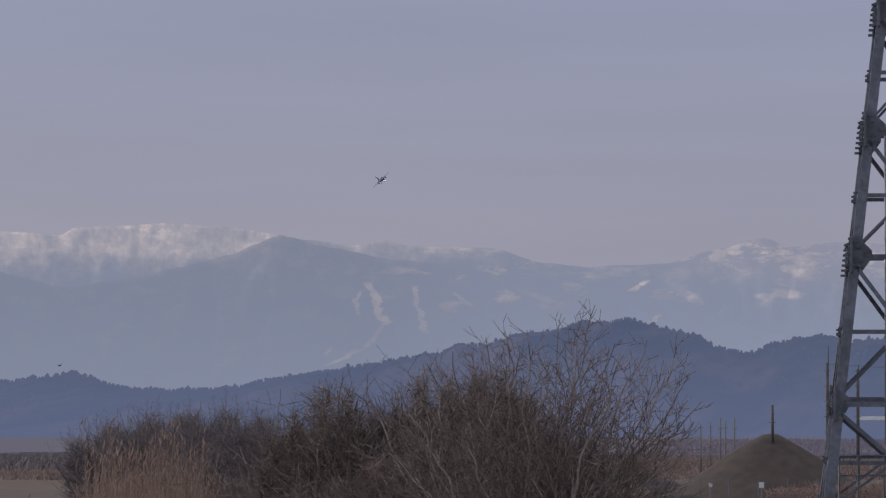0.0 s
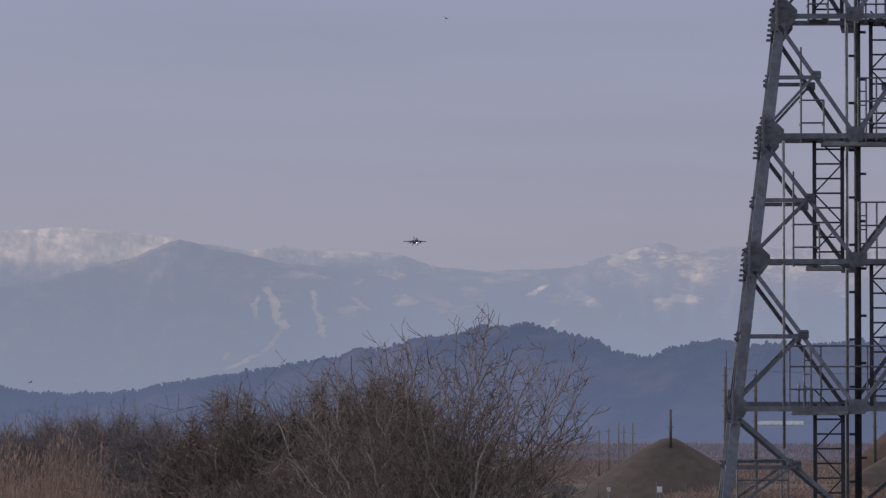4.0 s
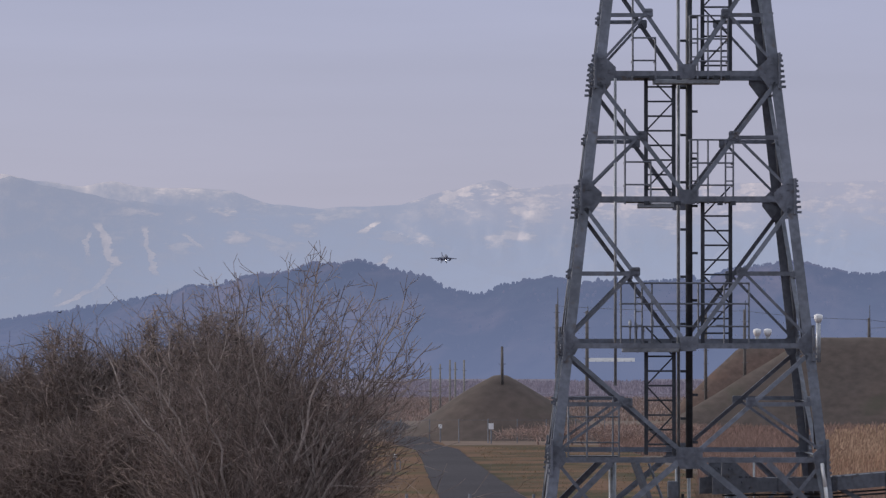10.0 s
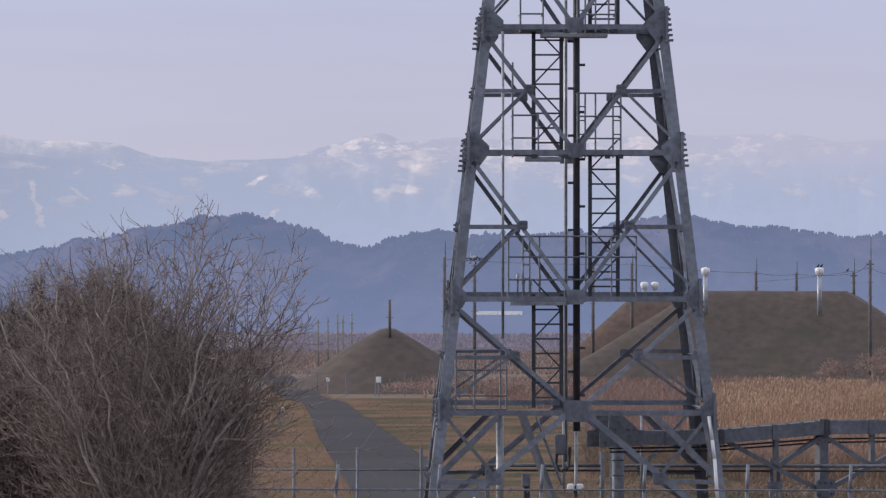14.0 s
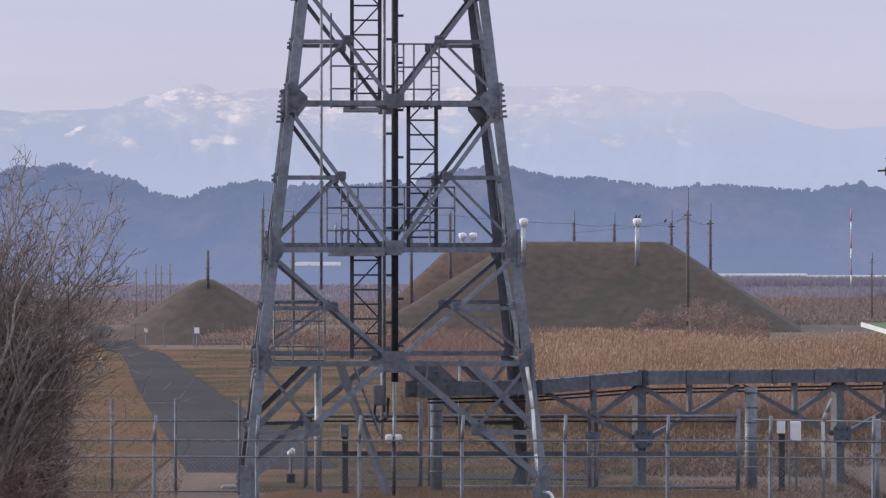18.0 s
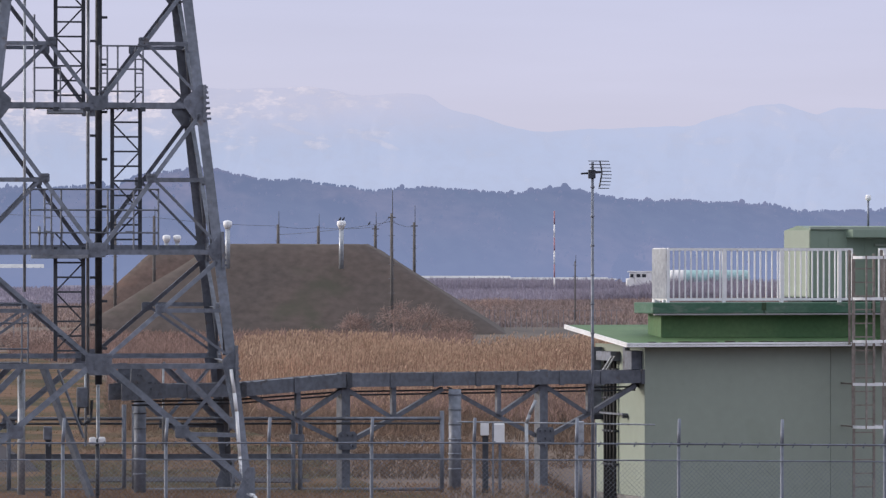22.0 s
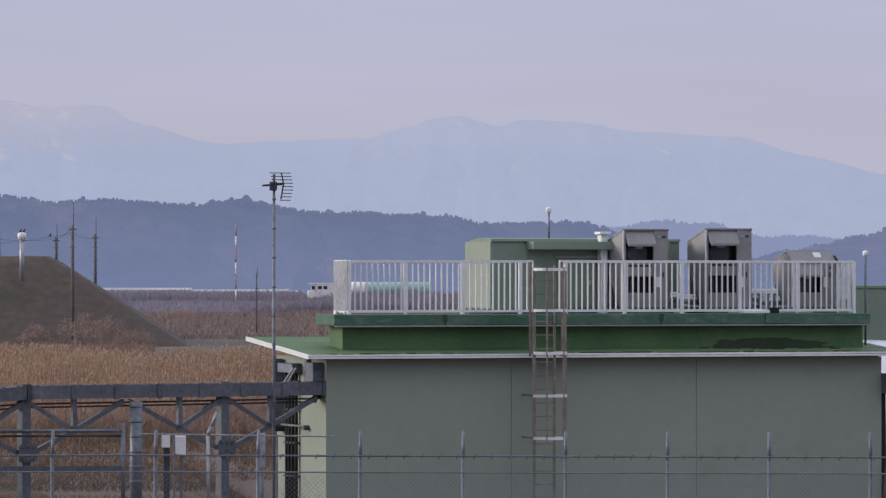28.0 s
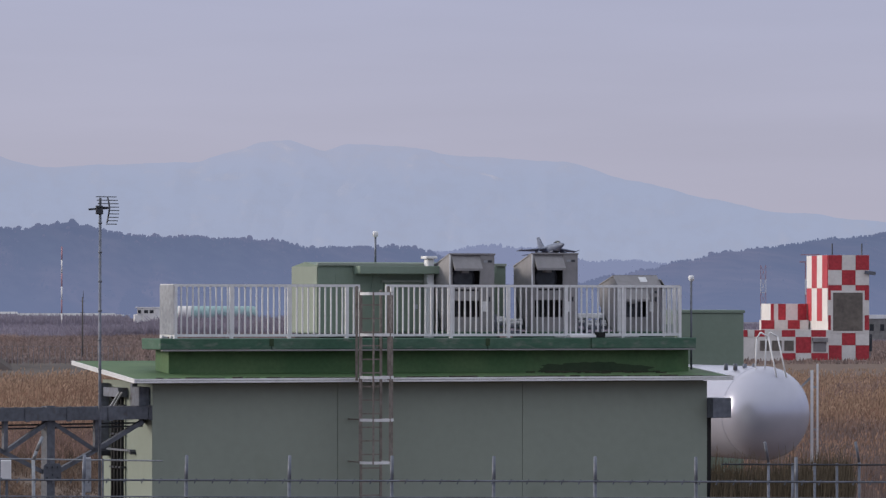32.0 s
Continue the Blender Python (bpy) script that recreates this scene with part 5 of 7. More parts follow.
for x, y, z1, zb in ((41.55, 102.4, 6.01, 5.33), (48.18, 100.3, 5.06, 3.0)):
    l = thing("mast_lamp", "small round lamp on a thin mast", "lamp", HOUSE, "mast lamps on the roof")
    part("mast", tube(B(), hp(x, y, zb), hp(x, y, z1 - 0.06), 0.025, n=8), STEEL, l)
    part("globe", turned(B(), [(0.02, z1 - 0.1), (0.06, z1 - 0.07), (0.065, z1), (0.05, z1 + 0.03), (0.01, z1 + 0.04)], 12, Matrix.Translation(hp(x, y, 0))), WHITE_METAL, l, "pale globe")
    part("foot", hb((x - 0.07, y - 0.07, zb - 0.02), (x + 0.07, y + 0.07, zb + 0.03)), STEEL, l)


def cooling_unit(x0, x1, top, label, wings=False):
    u = thing("cooling_unit", label, "cooling unit", HOUSE, "cooling units on the roof")
    y0, back = 100.62, 101.59
    base = 3.86
    for x, s in ((x0, -1), (x1, 1)):
        bm = B()
        prof = ((y0, top), (back, top - 0.28), (back, top - 0.75), (y0 + 0.22, base), (y0, base))
        if wings:
            prof = ((y0, top - 0.20), (y0 + 0.22, top), (back, top - 0.20), (back, top - 0.62), (y0 + 0.25, base), (y0, base))
        n = len(prof)
        a = [bm.verts.new(hp(x, y, z)) for y, z in prof]
        b = [bm.verts.new(hp(x - s * 0.03, y, z)) for y, z in prof]
        bm.faces.new(a)
        bm.faces.new(b[::-1])
        for k in range(n):
            bm.faces.new((a[k], b[k], b[(k + 1) % n], a[(k + 1) % n]))
        bmesh.ops.recalc_face_normals(bm, faces=bm.faces)
        part("side_panel", bm, UNIT_GREY, u)
    w = x1 - x0
    yt = y0 + 0.22 if wings else y0 - 0.02
    part("top_panel", slab([(x0 - 0.012, yt, top + 0.028), (x1 + 0.012, yt, top + 0.028), (x1 + 0.012, back, top - (0.17 if wings else 0.25)), (x0 - 0.012, back, top - (0.17 if wings else 0.25))], 0.03), UNIT_GREY, u, "overhanging top sheet")
    if wings:
        front = part("sloping_front", slab([(x0 - 0.01, y0 - 0.02, top - 0.20), (x1 + 0.01, y0 - 0.02, top - 0.20), (x1 + 0.01, y0 + 0.23, top + 0.03), (x0 - 0.01, y0 + 0.23, top + 0.03)], 0.03), UNIT_GREY, u, "sloping top front sheet")
        part("label_plate", slab([(x0 + w * 0.55, y0 + 0.06, top - 0.115), (x0 + w * 0.72, y0 + 0.06, top - 0.115), (x0 + w * 0.72, y0 + 0.17, top - 0.013), (x0 + w * 0.55, y0 + 0.17, top - 0.013)], 0.006), WHITE_METAL, front)
        part("side_flange", slab([(x1 + 0.01, y0, top - 0.06), (x1 + 0.20, y0 + 0.1, top - 0.27), (x1 + 0.20, y0 + 0.5, top - 0.27), (x1 + 0.01, y0 + 0.5, top - 0.06)], 0.02), UNIT_GREY, u)
        top = top - 0.20
    part("edge_trim", hb((x0 - 0.008, y0 - 0.014, base), (x0 + 0.026, y0 - 0.001, top)), WHITE_METAL, u, "pale worn corner strip")
    part("back_panel", hb((x0 + 0.04, back - 0.03, 3.9), (x1 - 0.04, back - 0.004, top - 0.32)), UNIT_GREY, u)
    part("frame_post", hb((x0 + 0.031, y0 + 0.002, base), (x0 + w * 0.07, y0 + 0.05, top)), UNIT_GREY, u)
    right = part("control_panel", hb((x0 + w * 0.68, y0 + 0.002, base), (x1 - 0.031, y0 + 0.05, top)), UNIT_GREY, u)
    for k in range(2):
        part("badge", hb((x0 + w * (0.76 + 0.10 * k), y0 - 0.006, top - 0.17), (x0 + w * (0.84 + 0.10 * k), y0 + 0.001, top - 0.12)), STEEL_DARK if k else STEEL_PALE, right)
    part("label_plate", hb((x0 + w * 0.74, y0 - 0.006, 4.30), (x0 + w * 0.83, y0 + 0.001, 4.52)), WHITE_METAL, right)
    part("handle", hb((x0 + w * 0.87, y0 - 0.02, 4.52), (x0 + w * 0.90, y0 + 0.001, 4.62)), STEEL_DARK, right)
    part("hood", slab([(x0 + w * 0.06, y0 - 0.16, top - 0.30), (x0 + w * 0.68, y0 - 0.16, top - 0.30), (x0 + w * 0.68, y0 + 0.04, top - 0.02), (x0 + w * 0.06, y0 + 0.04, top - 0.02)], 0.05), UNIT_GREY, u, "projecting intake hood")
    part("opening", hb((x0 + w * 0.07, y0 + 0.20, base), (x1 - 0.04, y0 + 0.22, top - 0.28)), BLACK, u, "dark recessed opening")
    part("fan_ring", turned(B(), [(0.20, -0.02), (0.27, -0.02), (0.27, 0.02), (0.20, 0.02)], 20, Matrix.Translation(hp(x0 + w * 0.375, y0 + 0.17, top - 0.52)) @ pose(0, 0, 0, 90, 0, 0)), STEEL_DARK, u)
    part("fan_box", hb((x0 + w * 0.30, y0 + 0.06, top - 0.40), (x0 + w * 0.46, y0 + 0.18, top - 0.345)), UNIT_GREY, u)
    part("mid_panel", hb((x0 + w * 0.07, y0 + 0.02, top - 1.0), (x0 + w * 0.68, y0 + 0.06, top - 0.70), 0.008), UNIT_GREY, u)
    part("slot", hb((x0 + w * 0.10, y0 + 0.012, top - 0.79), (x0 + w * 0.65, y0 + 0.019, top - 0.75)), BLACK, u)
    for k in range(3):
        x = x0 + w * (0.20 + 0.16 * k)
        part("grille_bar", hb((x, y0 + 0.08, base + 0.2), (x + 0.015, y0 + 0.12, top - 1.0)), STEEL_DARK, u)
    part("sump", hb((x0 + 0.02, y0 + 0.01, base), (x1 - 0.02, y0 + 0.14, base + 0.32), 0.008), UNIT_GREY, u)
    part("base", hb((x0 - 0.03, y0 - 0.06, 3.70), (x1 + 0.03, back, base), 0.01), SLAB_GREEN, u, "green base plinth")


cooling_unit(42.55, 43.61, 5.53, "grey cooling unit with a projecting intake hood")
cooling_unit(44.49, 45.59, 5.55, "grey cooling unit with a tall intake hood")
cooling_unit(46.55, 47.59, 5.07, "low grey cooling unit with splayed sides", True)
c = thing("exhaust_pipe", "white exhaust duct with a flat cap beside the cooling unit", "duct", HOUSE)
part("duct", hb((42.34, 101.33, 3.70), (42.50, 101.56, 5.44), 0.02), WHITE_METAL, c)
part("cap", hb((42.28, 101.25, 5.44), (42.54, 101.58, 5.50), 0.01), WHITE_METAL, c)
PIPES = thing("refrigerant_pipes", "pale insulated pipes between the cooling units", "pipes", HOUSE)
for k, (y, z) in enumerate(((100.9, 4.02), (100.93, 4.16), (100.96, 3.90), (100.9, 4.10))):
    part("pipe", pipe(B(), [hp(43.62, y, z), hp(43.95, y, z), hp(44.05, y, z - 0.05), hp(44.4, y, z - 0.05)], 0.035, 8), WHITE_METAL if k % 2 else STEEL, PIPES)
    part("pipe", pipe(B(), [hp(45.55, y, z), hp(45.85, y, z), hp(45.95, y, z - 0.08), hp(46.4, y, z - 0.08)], 0.035, 8), WHITE_METAL if k % 2 else STEEL, PIPES)
for x in (43.75, 45.7, 45.9, 46.1, 46.25):
    part("riser", tube(B(), hp(x, 100.88, 3.70), hp(x, 100.88, 4.24), 0.03, n=8), STEEL, PIPES)
part("tray", hb((45.0, 100.3, 3.737), (46.0, 100.6, 3.80), 0.01), WHITE_METAL, PIPES, "white cable tray")
part("manifold", hb((45.62, 100.82, 4.15), (46.3, 100.95, 4.26), 0.02), WHITE_METAL, PIPES)
RACK = thing("roof_rack", "low white rack on the coping edge", "rack", HOUSE)
part("slab", hb((44.95, 99.62, 3.737), (45.58, 100.1, 3.80), 0.01), WHITE_METAL, RACK)
part("rear_slab", hb((45.85, 99.95, 3.737), (46.75, 100.3, 3.82), 0.01), WHITE_METAL, RACK)
part("hook", hb((45.62, 99.62, 3.737), (45.80, 99.80, 3.86), 0.01), BLACK, RACK)
part("plate", hb((45.45, 99.56, 3.52), (46.0, 99.598, 3.74)), SLAB_GREEN, RACK)

# pipes, boxes and stays on the side wall
for y in (100.84, 101.06, 101.27, 101.44):
    c = thing("wall_conduit", "black vertical cable conduit on the side wall", "conduit", HOUSE, "conduits on the side wall")
    part("pipe", tube(B(), hp(XL - 0.07, y, -1.0), hp(XL - 0.07, y, 2.52), 0.042, n=8), BLACK, c)
    for z in (0.3, 1.0, 1.7, 2.3):
        part("clip", hb((XL - 0.13, y - 0.06, z), (XL + 0.004, y + 0.06, z + 0.04)), STEEL_DARK, c)
c = thing("wall_box", "grey cable entry box near the wall corner", "junction box", HOUSE)
part("body", hb((XL - 0.24, 99.30, 2.34), (XL + 0.004, 99.72, 2.74), 0.012), STEEL, c)
part("strap", hb((XL - 0.14, 99.50, 1.98), (XL + 0.003, 99.60, 2.35), 0.01), STEEL_DARK, c)
part("cable_loop", pipe(B(), [hp(XL - 0.1, 99.36, 2.36), hp(XL - 0.12, 99.36, 2.1), hp(XL - 0.1, 99.48, 1.95), hp(XL - 0.08, 99.56, 2.1)], 0.025, 6), BLACK, c)
c = thing("wall_box", "long grey cable header box under the eave", "junction box", HOUSE)
part("body", hb((XL - 0.22, 100.68, 2.50), (XL + 0.004, 101.62, 2.70), 0.01), STEEL, c)
part("hanger_plate", hb((XL - 0.10, 100.1, 2.30), (XL + 0.004, 100.25, 2.82), 0.008), STEEL, c)
part("stay", bar(B(), hp(XL - 0.3, 100.35, 2.62), hp(XL - 0.34, 101.0, 2.20), 0.032, 0.032), STEEL_PALE, c, "white sloping stay")
part("stay", bar(B(), hp(XL - 0.3, 100.18, 2.62), hp(XL - 0.34, 100.8, 2.20), 0.028, 0.028), STEEL_PALE, c, "white sloping stay")
part("insulator", turned(B(), [(0.02, 2.13), (0.08, 2.15), (0.09, 2.20), (0.03, 2.25)], 10, Matrix.Translation(hp(XL - 0.34, 100.92, 0))), WHITE_METAL, c)
c = thing("wall_bracket", "grey steel shelf bracket on the side wall", "bracket", HOUSE)
part("arm", hb((XL - 0.12, 100.20, 1.37), (XL + 0.004, 101.70, 1.41)), STEEL, c)
part("peg", hb((XL - 0.12, 100.16, 1.31), (XL + 0.004, 100.26, 1.365), 0.008), STEEL_DARK, c)
c = thing("downpipe", "grey channel post at the wall's far edge", "downpipe", HOUSE)
part("channel", hb((XL - 0.22, 101.78, 1.33), (XL - 0.04, 101.92, 2.78)), STEEL, c)
part("hook", hb((XL - 0.24, 101.74, 1.24), (XL + 0.004, 101.94, 1.34), 0.01), STEEL_DARK, c)
c = thing("wall_bracket", "grey cable duct end on the far wall corner", "bracket", HOUSE)
part("duct", hb((XR + 0.002, 98.85, 2.00), (XR + 0.44, 99.6, 2.43), 0.01), STEEL, c)
part("drop", hb((XR + 0.002, 99.2, -1.0), (XR + 0.12, 99.34, 2.0)), BLACK, c, "dark vertical duct")

MAST = thing("tv_aerial", "television aerial on a tall thin steel mast", "aerial", SKEW @ pose(33.87, 98.5, 0, 0, 0, -15))
part("mast", tube(B(), (0, 0, -0.8), (0, 0, 6.64), 0.034, 0.028, 10), STEEL, MAST)
for k in range(6):
    part("clamp", turned(B(), [(0.03, 3.1 + k * 0.6), (0.042, 3.11 + k * 0.6), (0.042, 3.14 + k * 0.6), (0.03, 3.15 + k * 0.6)], 8), STEEL, MAST)
part("boom", bar(B(), (-0.24, 0, 6.40), (0.20, 0, 6.43), 0.03, 0.04), STEEL_DARK, MAST)
part("bracket", block(B(), (-0.09, -0.06, 6.30), (0.06, 0.06, 6.48), 0.01), STEEL_DARK, MAST)
part("reflector_spine", pipe(B(), [V((0.15, 0, 6.67)), V((0.18, 0, 6.53)), V((0.195, 0, 6.42)), V((0.17, 0, 6.28)), V((0.14, 0, 6.12))], 0.016, 6), STEEL_DARK, MAST)
for k in range(9):
    z = 6.10 + k * 0.070
    x = 0.195 - 0.05 * ((k - 4) / 4) ** 2
    part("director", tube(B(), (x - 0.24 if k > 4 else x - 0.03, -0.1, z), (x + 0.20, 0.1, z), 0.010, n=6), STEEL_DARK, MAST)

# ---- beyond the building: green house, tank, checkered hut ----
c = thing("switch_house", "small flat-topped green metal switch house", "hut", at(11.0, 127, turn=9))
part("body", block(B(), (-1.15, 0, -0.1), (0.56, 2.2, 4.22), 0.02), SHED_GREEN, c)
part("roof_edge", block(B(), (-1.18, -0.03, 4.22), (0.59, 2.23, 4.30), 0.01), SHED_GREEN, c)
part("side_box", block(B(), (-1.5, 0.3, 3.55), (-1.152, 0.8, 3.95), 0.01), SHED_GREEN, c)

TANKM = at(11.555, 118.5, 1.90)
T = thing("storage_tank", "silver horizontal storage tank with domed end on saddles", "tank", TANKM)
LAY = pose(0, 0, 0, 0, 0, 27) @ pose(0, 0, 0, 90, 0, 0)
shell = turned(B(), [(1.10, -5.2), (1.10, -4), (1.10, -2), (1.10, -0.35)] + [(1.10 * math.cos(a), -0.35 + 0.95 * math.sin(a)) for a in [k * math.pi / 20 for k in range(1, 10)] + [1.5, 1.55]], 48, LAY)
part("shell", shell, TANK, T)
part("seam", turned(B(), [(1.10, -0.39), (1.108, -0.385), (1.108, -0.355), (1.10, -0.35)], 48, LAY), TANK, T, "welded seam ring")
for y in (3.4, 5.2):
    part("saddle", block(B(), (-0.5 - y * 0.62, y * 0.8 - 0.15, -2.3), (0.3 - y * 0.62, y * 0.8 + 0.15, -0.9), 0.02), STEEL_DARK, T)
for k in range(4):
    part("fitting", tube(B(), (-0.75 + k * 0.22 - 0.3, 0.6, 1.0), (-0.75 + k * 0.22 - 0.3, 0.6, 1.16), 0.05, n=8), STEEL, T)
for x0 in (-0.36, -0.14):
    part("handrail", pipe(B(), [V((x0, 0.1, 0.9)), V((x0 + 0.03, 0.1, 1.75)), V((x0 + 0.12, 0.1, 1.9)), V((x0 + 0.30, 0.1, 1.8)), V((x0 + 0.50, -0.2, 0.85))], 0.018, 8), WHITE_METAL, T)
part("pipe_stand", bar(B(), (0.97, 1.3, -2.1), (0.97, 1.3, 1.0), 0.07, 0.07, V((0, 1, 0))), WHITE_METAL, T)
part("pipe_stand", bar(B(), (1.10, 1.3, -2.1), (1.10, 1.3, 1.15), 0.05, 0.05, V((0, 1, 0))), WHITE_METAL, T)
part("stay", bar(B(), (0.97, 1.3, 0.85), (0.55, 1.3, 0.45), 0.05, 0.05), STEEL_PALE, T)
for z in (-1.5, -0.4, 0.6):
    part("tie", bar(B(), (0.97, 1.3, z), (1.10, 1.3, z), 0.04, 0.04), STEEL_PALE, T)
part("pump", block(B(), (0.95, 0.0, -2.1), (1.18, 0.5, -1.55), 0.03), STEEL_DARK, T, "dark pump housing")

RETURN = thing("wire_fence", "galvanised fence with bent posts beside the storage tank", "fence")
for b, h in ((11.53, 1.65), (12.55, 1.66), (13.55, 1.66)):
    p = spot(b, 104)
    part("fence_post", pipe(B(), [V((p.x, p.y, -0.9)), V((p.x, p.y, h - 0.42)), V((p.x - 0.10, p.y - 0.1, h))], 0.03, 8), STEEL, RETURN)
for b, h in ((11.8, 1.22), (12.05, 1.22), (12.3, 1.22)):
    p = spot(b, 104)
    part("fence_post", tube(B(), (p.x, p.y, -0.9), (p.x, p.y, h), 0.028, n=8), STEEL, RETURN)
for z, r in ((1.19, 0.02), (0.85, 0.012), (0.5, 0.012), (0.1, 0.02)):
    part("rail", tube(B(), spot(11.0, 104, z), spot(13.7, 104, z), r, n=6), STEEL_DARK, RETURN)

HUT = thing("checkered_hut", "red and white checkered airfield hut with a square turret", "airfield hut", FRAME @ pose(68.7, 365, 0))


def checks(x0, x1, y, z0, z1, side, first, step=1.16, skip=None):
    """Checkered cladding panels on a front (side 'x') or a flank (side 'y')."""
    n, m = max(1, round((x1 - x0) / step)), max(1, round((z1 - z0) / step))
    dx, dz = (x1 - x0) / n, (z1 - z0) / m
    for i in range(n):
        for j in range(m):
            mat = RED if (i + j + first) % 2 else WHITE
            a, c2 = x0 + i * dx, z0 + j * dz
            lo, hi = ((a + 0.01, y - 0.05, c2 + 0.01), (a + dx - 0.01, y - 0.003, c2 + dz - 0.01))
            if side == "y":
                lo, hi = (y - 0.05, a + 0.01, c2 + 0.01), (y - 0.003, a + dx - 0.01, c2 + dz - 0.01)
            part("panel", block(B(), lo, hi), mat, HUT)


part("turret", block(B(), (0, 0, -0.2), (3.05, 8.4, 7.75)), WHITE, HUT)
checks(0, 3.05, 0, 0.05, 7.75, "x", 1)
checks(0, 8.4, 0, 2.9, 7.75, "y", 0, 2.4)
part("window", block(B(), (0.35, -0.12, 2.2), (2.55, -0.06, 5.0)), SHUTTER, HUT, "large brown shuttered window")
part("window_frame", block(B(), (0.20, -0.10, 2.05), (2.70, -0.055, 5.15)), WHITE, HUT)
part("annex", block(B(), (-2.85, 8.0, -0.2), (-0.06, 12.0, 4.17)), WHITE, HUT)
part("front_wing", block(B(), (-7.4, -0.8, -0.2), (-0.1, 0.55, 2.28)), WHITE, HUT)
part("wing_roof", block(B(), (-3.7, 7.2, -0.2), (-0.1, 7.95, 2.95)), WHITE, HUT)
for y, z0, z1, cells in ((8.0, 2.96, 4.17, ((-2.85, -2.6, 1), (-2.6, -2.28, 0), (-2.28, -1.70, 1), (-1.70, -0.8, 0), (-0.8, -0.1, 1))),
                         (7.2, 2.30, 2.95, ((-3.7, -2.7, 1), (-2.7, -1.7, 0), (-1.7, -0.78, 1), (-0.78, -0.12, 0))),
                         (-0.8, 1.78, 2.26, ((-7.2, -6.1, 1), (-6.1, -5.6, 0), (-5.6, -4.83, 1), (-4.83, -3.58, 0), (-3.58, -2.58, 1), (-2.58, -1.4, 0), (-1.4, -0.3, 1))),
                         (-0.8, 0.60, 1.76, ((-5.6, -2.55, 0), (-2.55, -1.4, 1), (-1.4, -0.15, 0))),
                         (-0.8, 0.05, 0.58, ((-3.6, -2.55, 1), (-2.55, -1.4, 0), (-1.4, -0.15, 1)))):
    for x0, x1, red in cells:
        part("panel", block(B(), (x0 + 0.01, y - 0.05, z0), (x1 - 0.01, y - 0.003, z1)), RED if red else WHITE, HUT)
for x0 in (-5.2, -4.3, -3.4):
    part("window", block(B(), (x0, -0.88, 0.75), (x0 + 0.7, -0.86, 1.5)), SHUTTER, HUT, "grey shuttered window")
part("shutter", block(B(), (-1.25, -0.90, 0.7), (-0.3, -0.86, 1.55), 0.01), UNIT_GREY, HUT, "grey roller shutter")
part("louvre_box", block(B(), (-1.35, -1.1, 1.4), (-0.2, -0.86, 1.7), 0.02), UNIT_GREY, HUT)
for x in (0.4, 2.6):
    part("rod", tube(B(), (x, 0.5, 7.75), (x, 0.5, 8.6), 0.05, n=6), STEEL_DARK, HUT)
part("arm_lamp", bar(B(), (2.7, -0.1, 6.5), (3.5, -0.1, 6.4), 0.2, 0.25), STEEL, HUT)
s = thing("distance_sign", "dark square sign with a pale figure 3", "sign", FRAME @ pose(73.4, 375, 0))
part("board", block(B(), (-0.55, 0, 0.6), (0.55, 0.08, 1.9), 0.02), STEEL_DARK, s)
for x in (-0.4, 0.4):
    part("stake", block(B(), (x - 0.04, 0.09, -0.2), (x + 0.04, 0.15, 1.8)), STEEL, s)
fig = bpy.data.curves.new("figure", "FONT")
fig.body, fig.size, fig.extrude, fig.align_x = "3", 1.35, 0.01, "CENTER"
fig_ob = new("figure_curve", fig)
bpy.context.view_layer.update()
fig_me = bpy.data.meshes.new_from_object(fig_ob.evaluated_get(bpy.context.evaluated_depsgraph_get()))
bpy.data.objects.remove(fig_ob)
fig_me.materials.clear()
part("figure", fig_me, WHITE, s, "pale painted figure").matrix_basis = pose(0, -0.025, 0.78, 90, 0, 0)


def banded_mast(b, d, z0, z1, r, label, lattice=False, bands=6):
    m = thing("banded_mast", label, "mast", at(b, d, z0), "red and white masts")
    h = (z1 - z0) / bands
    for k in range(bands):
        mat = RED_FAR if k % 2 == (bands - 1) % 2 else WHITE
        if lattice:
            for sx, sy in ((-1, -1), (1, -1), (1, 1), (-1, 1)):
                part("corner_bar", bar(B(), (sx * r, sy * r, k * h), (sx * r, sy * r, (k + 1) * h), 0.09, 0.09, V((0, 1, 0))), mat, m)
            for s in (-1, 1):
                part("brace", bar(B(), (-r * s, -r, k * h), (r * s, -r, (k + 1) * h), 0.06, 0.06), mat, m)
            part("cross_bar", bar(B(), (-r, -r, k * h), (r, -r, k * h), 0.06, 0.06), mat, m)
        else:
            part("section", tube(B(), (0, 0, k * h), (0, 0, (k + 1) * h - 0.01), r, n=8), mat, m)
    return m


banded_mast(3.545, 2070, ground_z(*spot(3.545, 2070).xy) - 0.1, 25.2, 0.29, "slender red and white banded mast far across the field")
banded_mast(11.47, 880, -4.0, 10.3, 0.45, "red and white lattice mast far across the airfield", True)
k = banded_mast(12.0, 520, -1.5, 8.2, 0.5, "red and white approach light mast behind the hut", True)
part("platform", block(B(), (-1.1, -0.6, 9.75), (1.1, 0.6, 9.85)), RED_FAR, k)
part("head_rail", block(B(), (-1.0, -0.1, 10.5), (1.0, 0.1, 10.58)), RED_FAR, k)

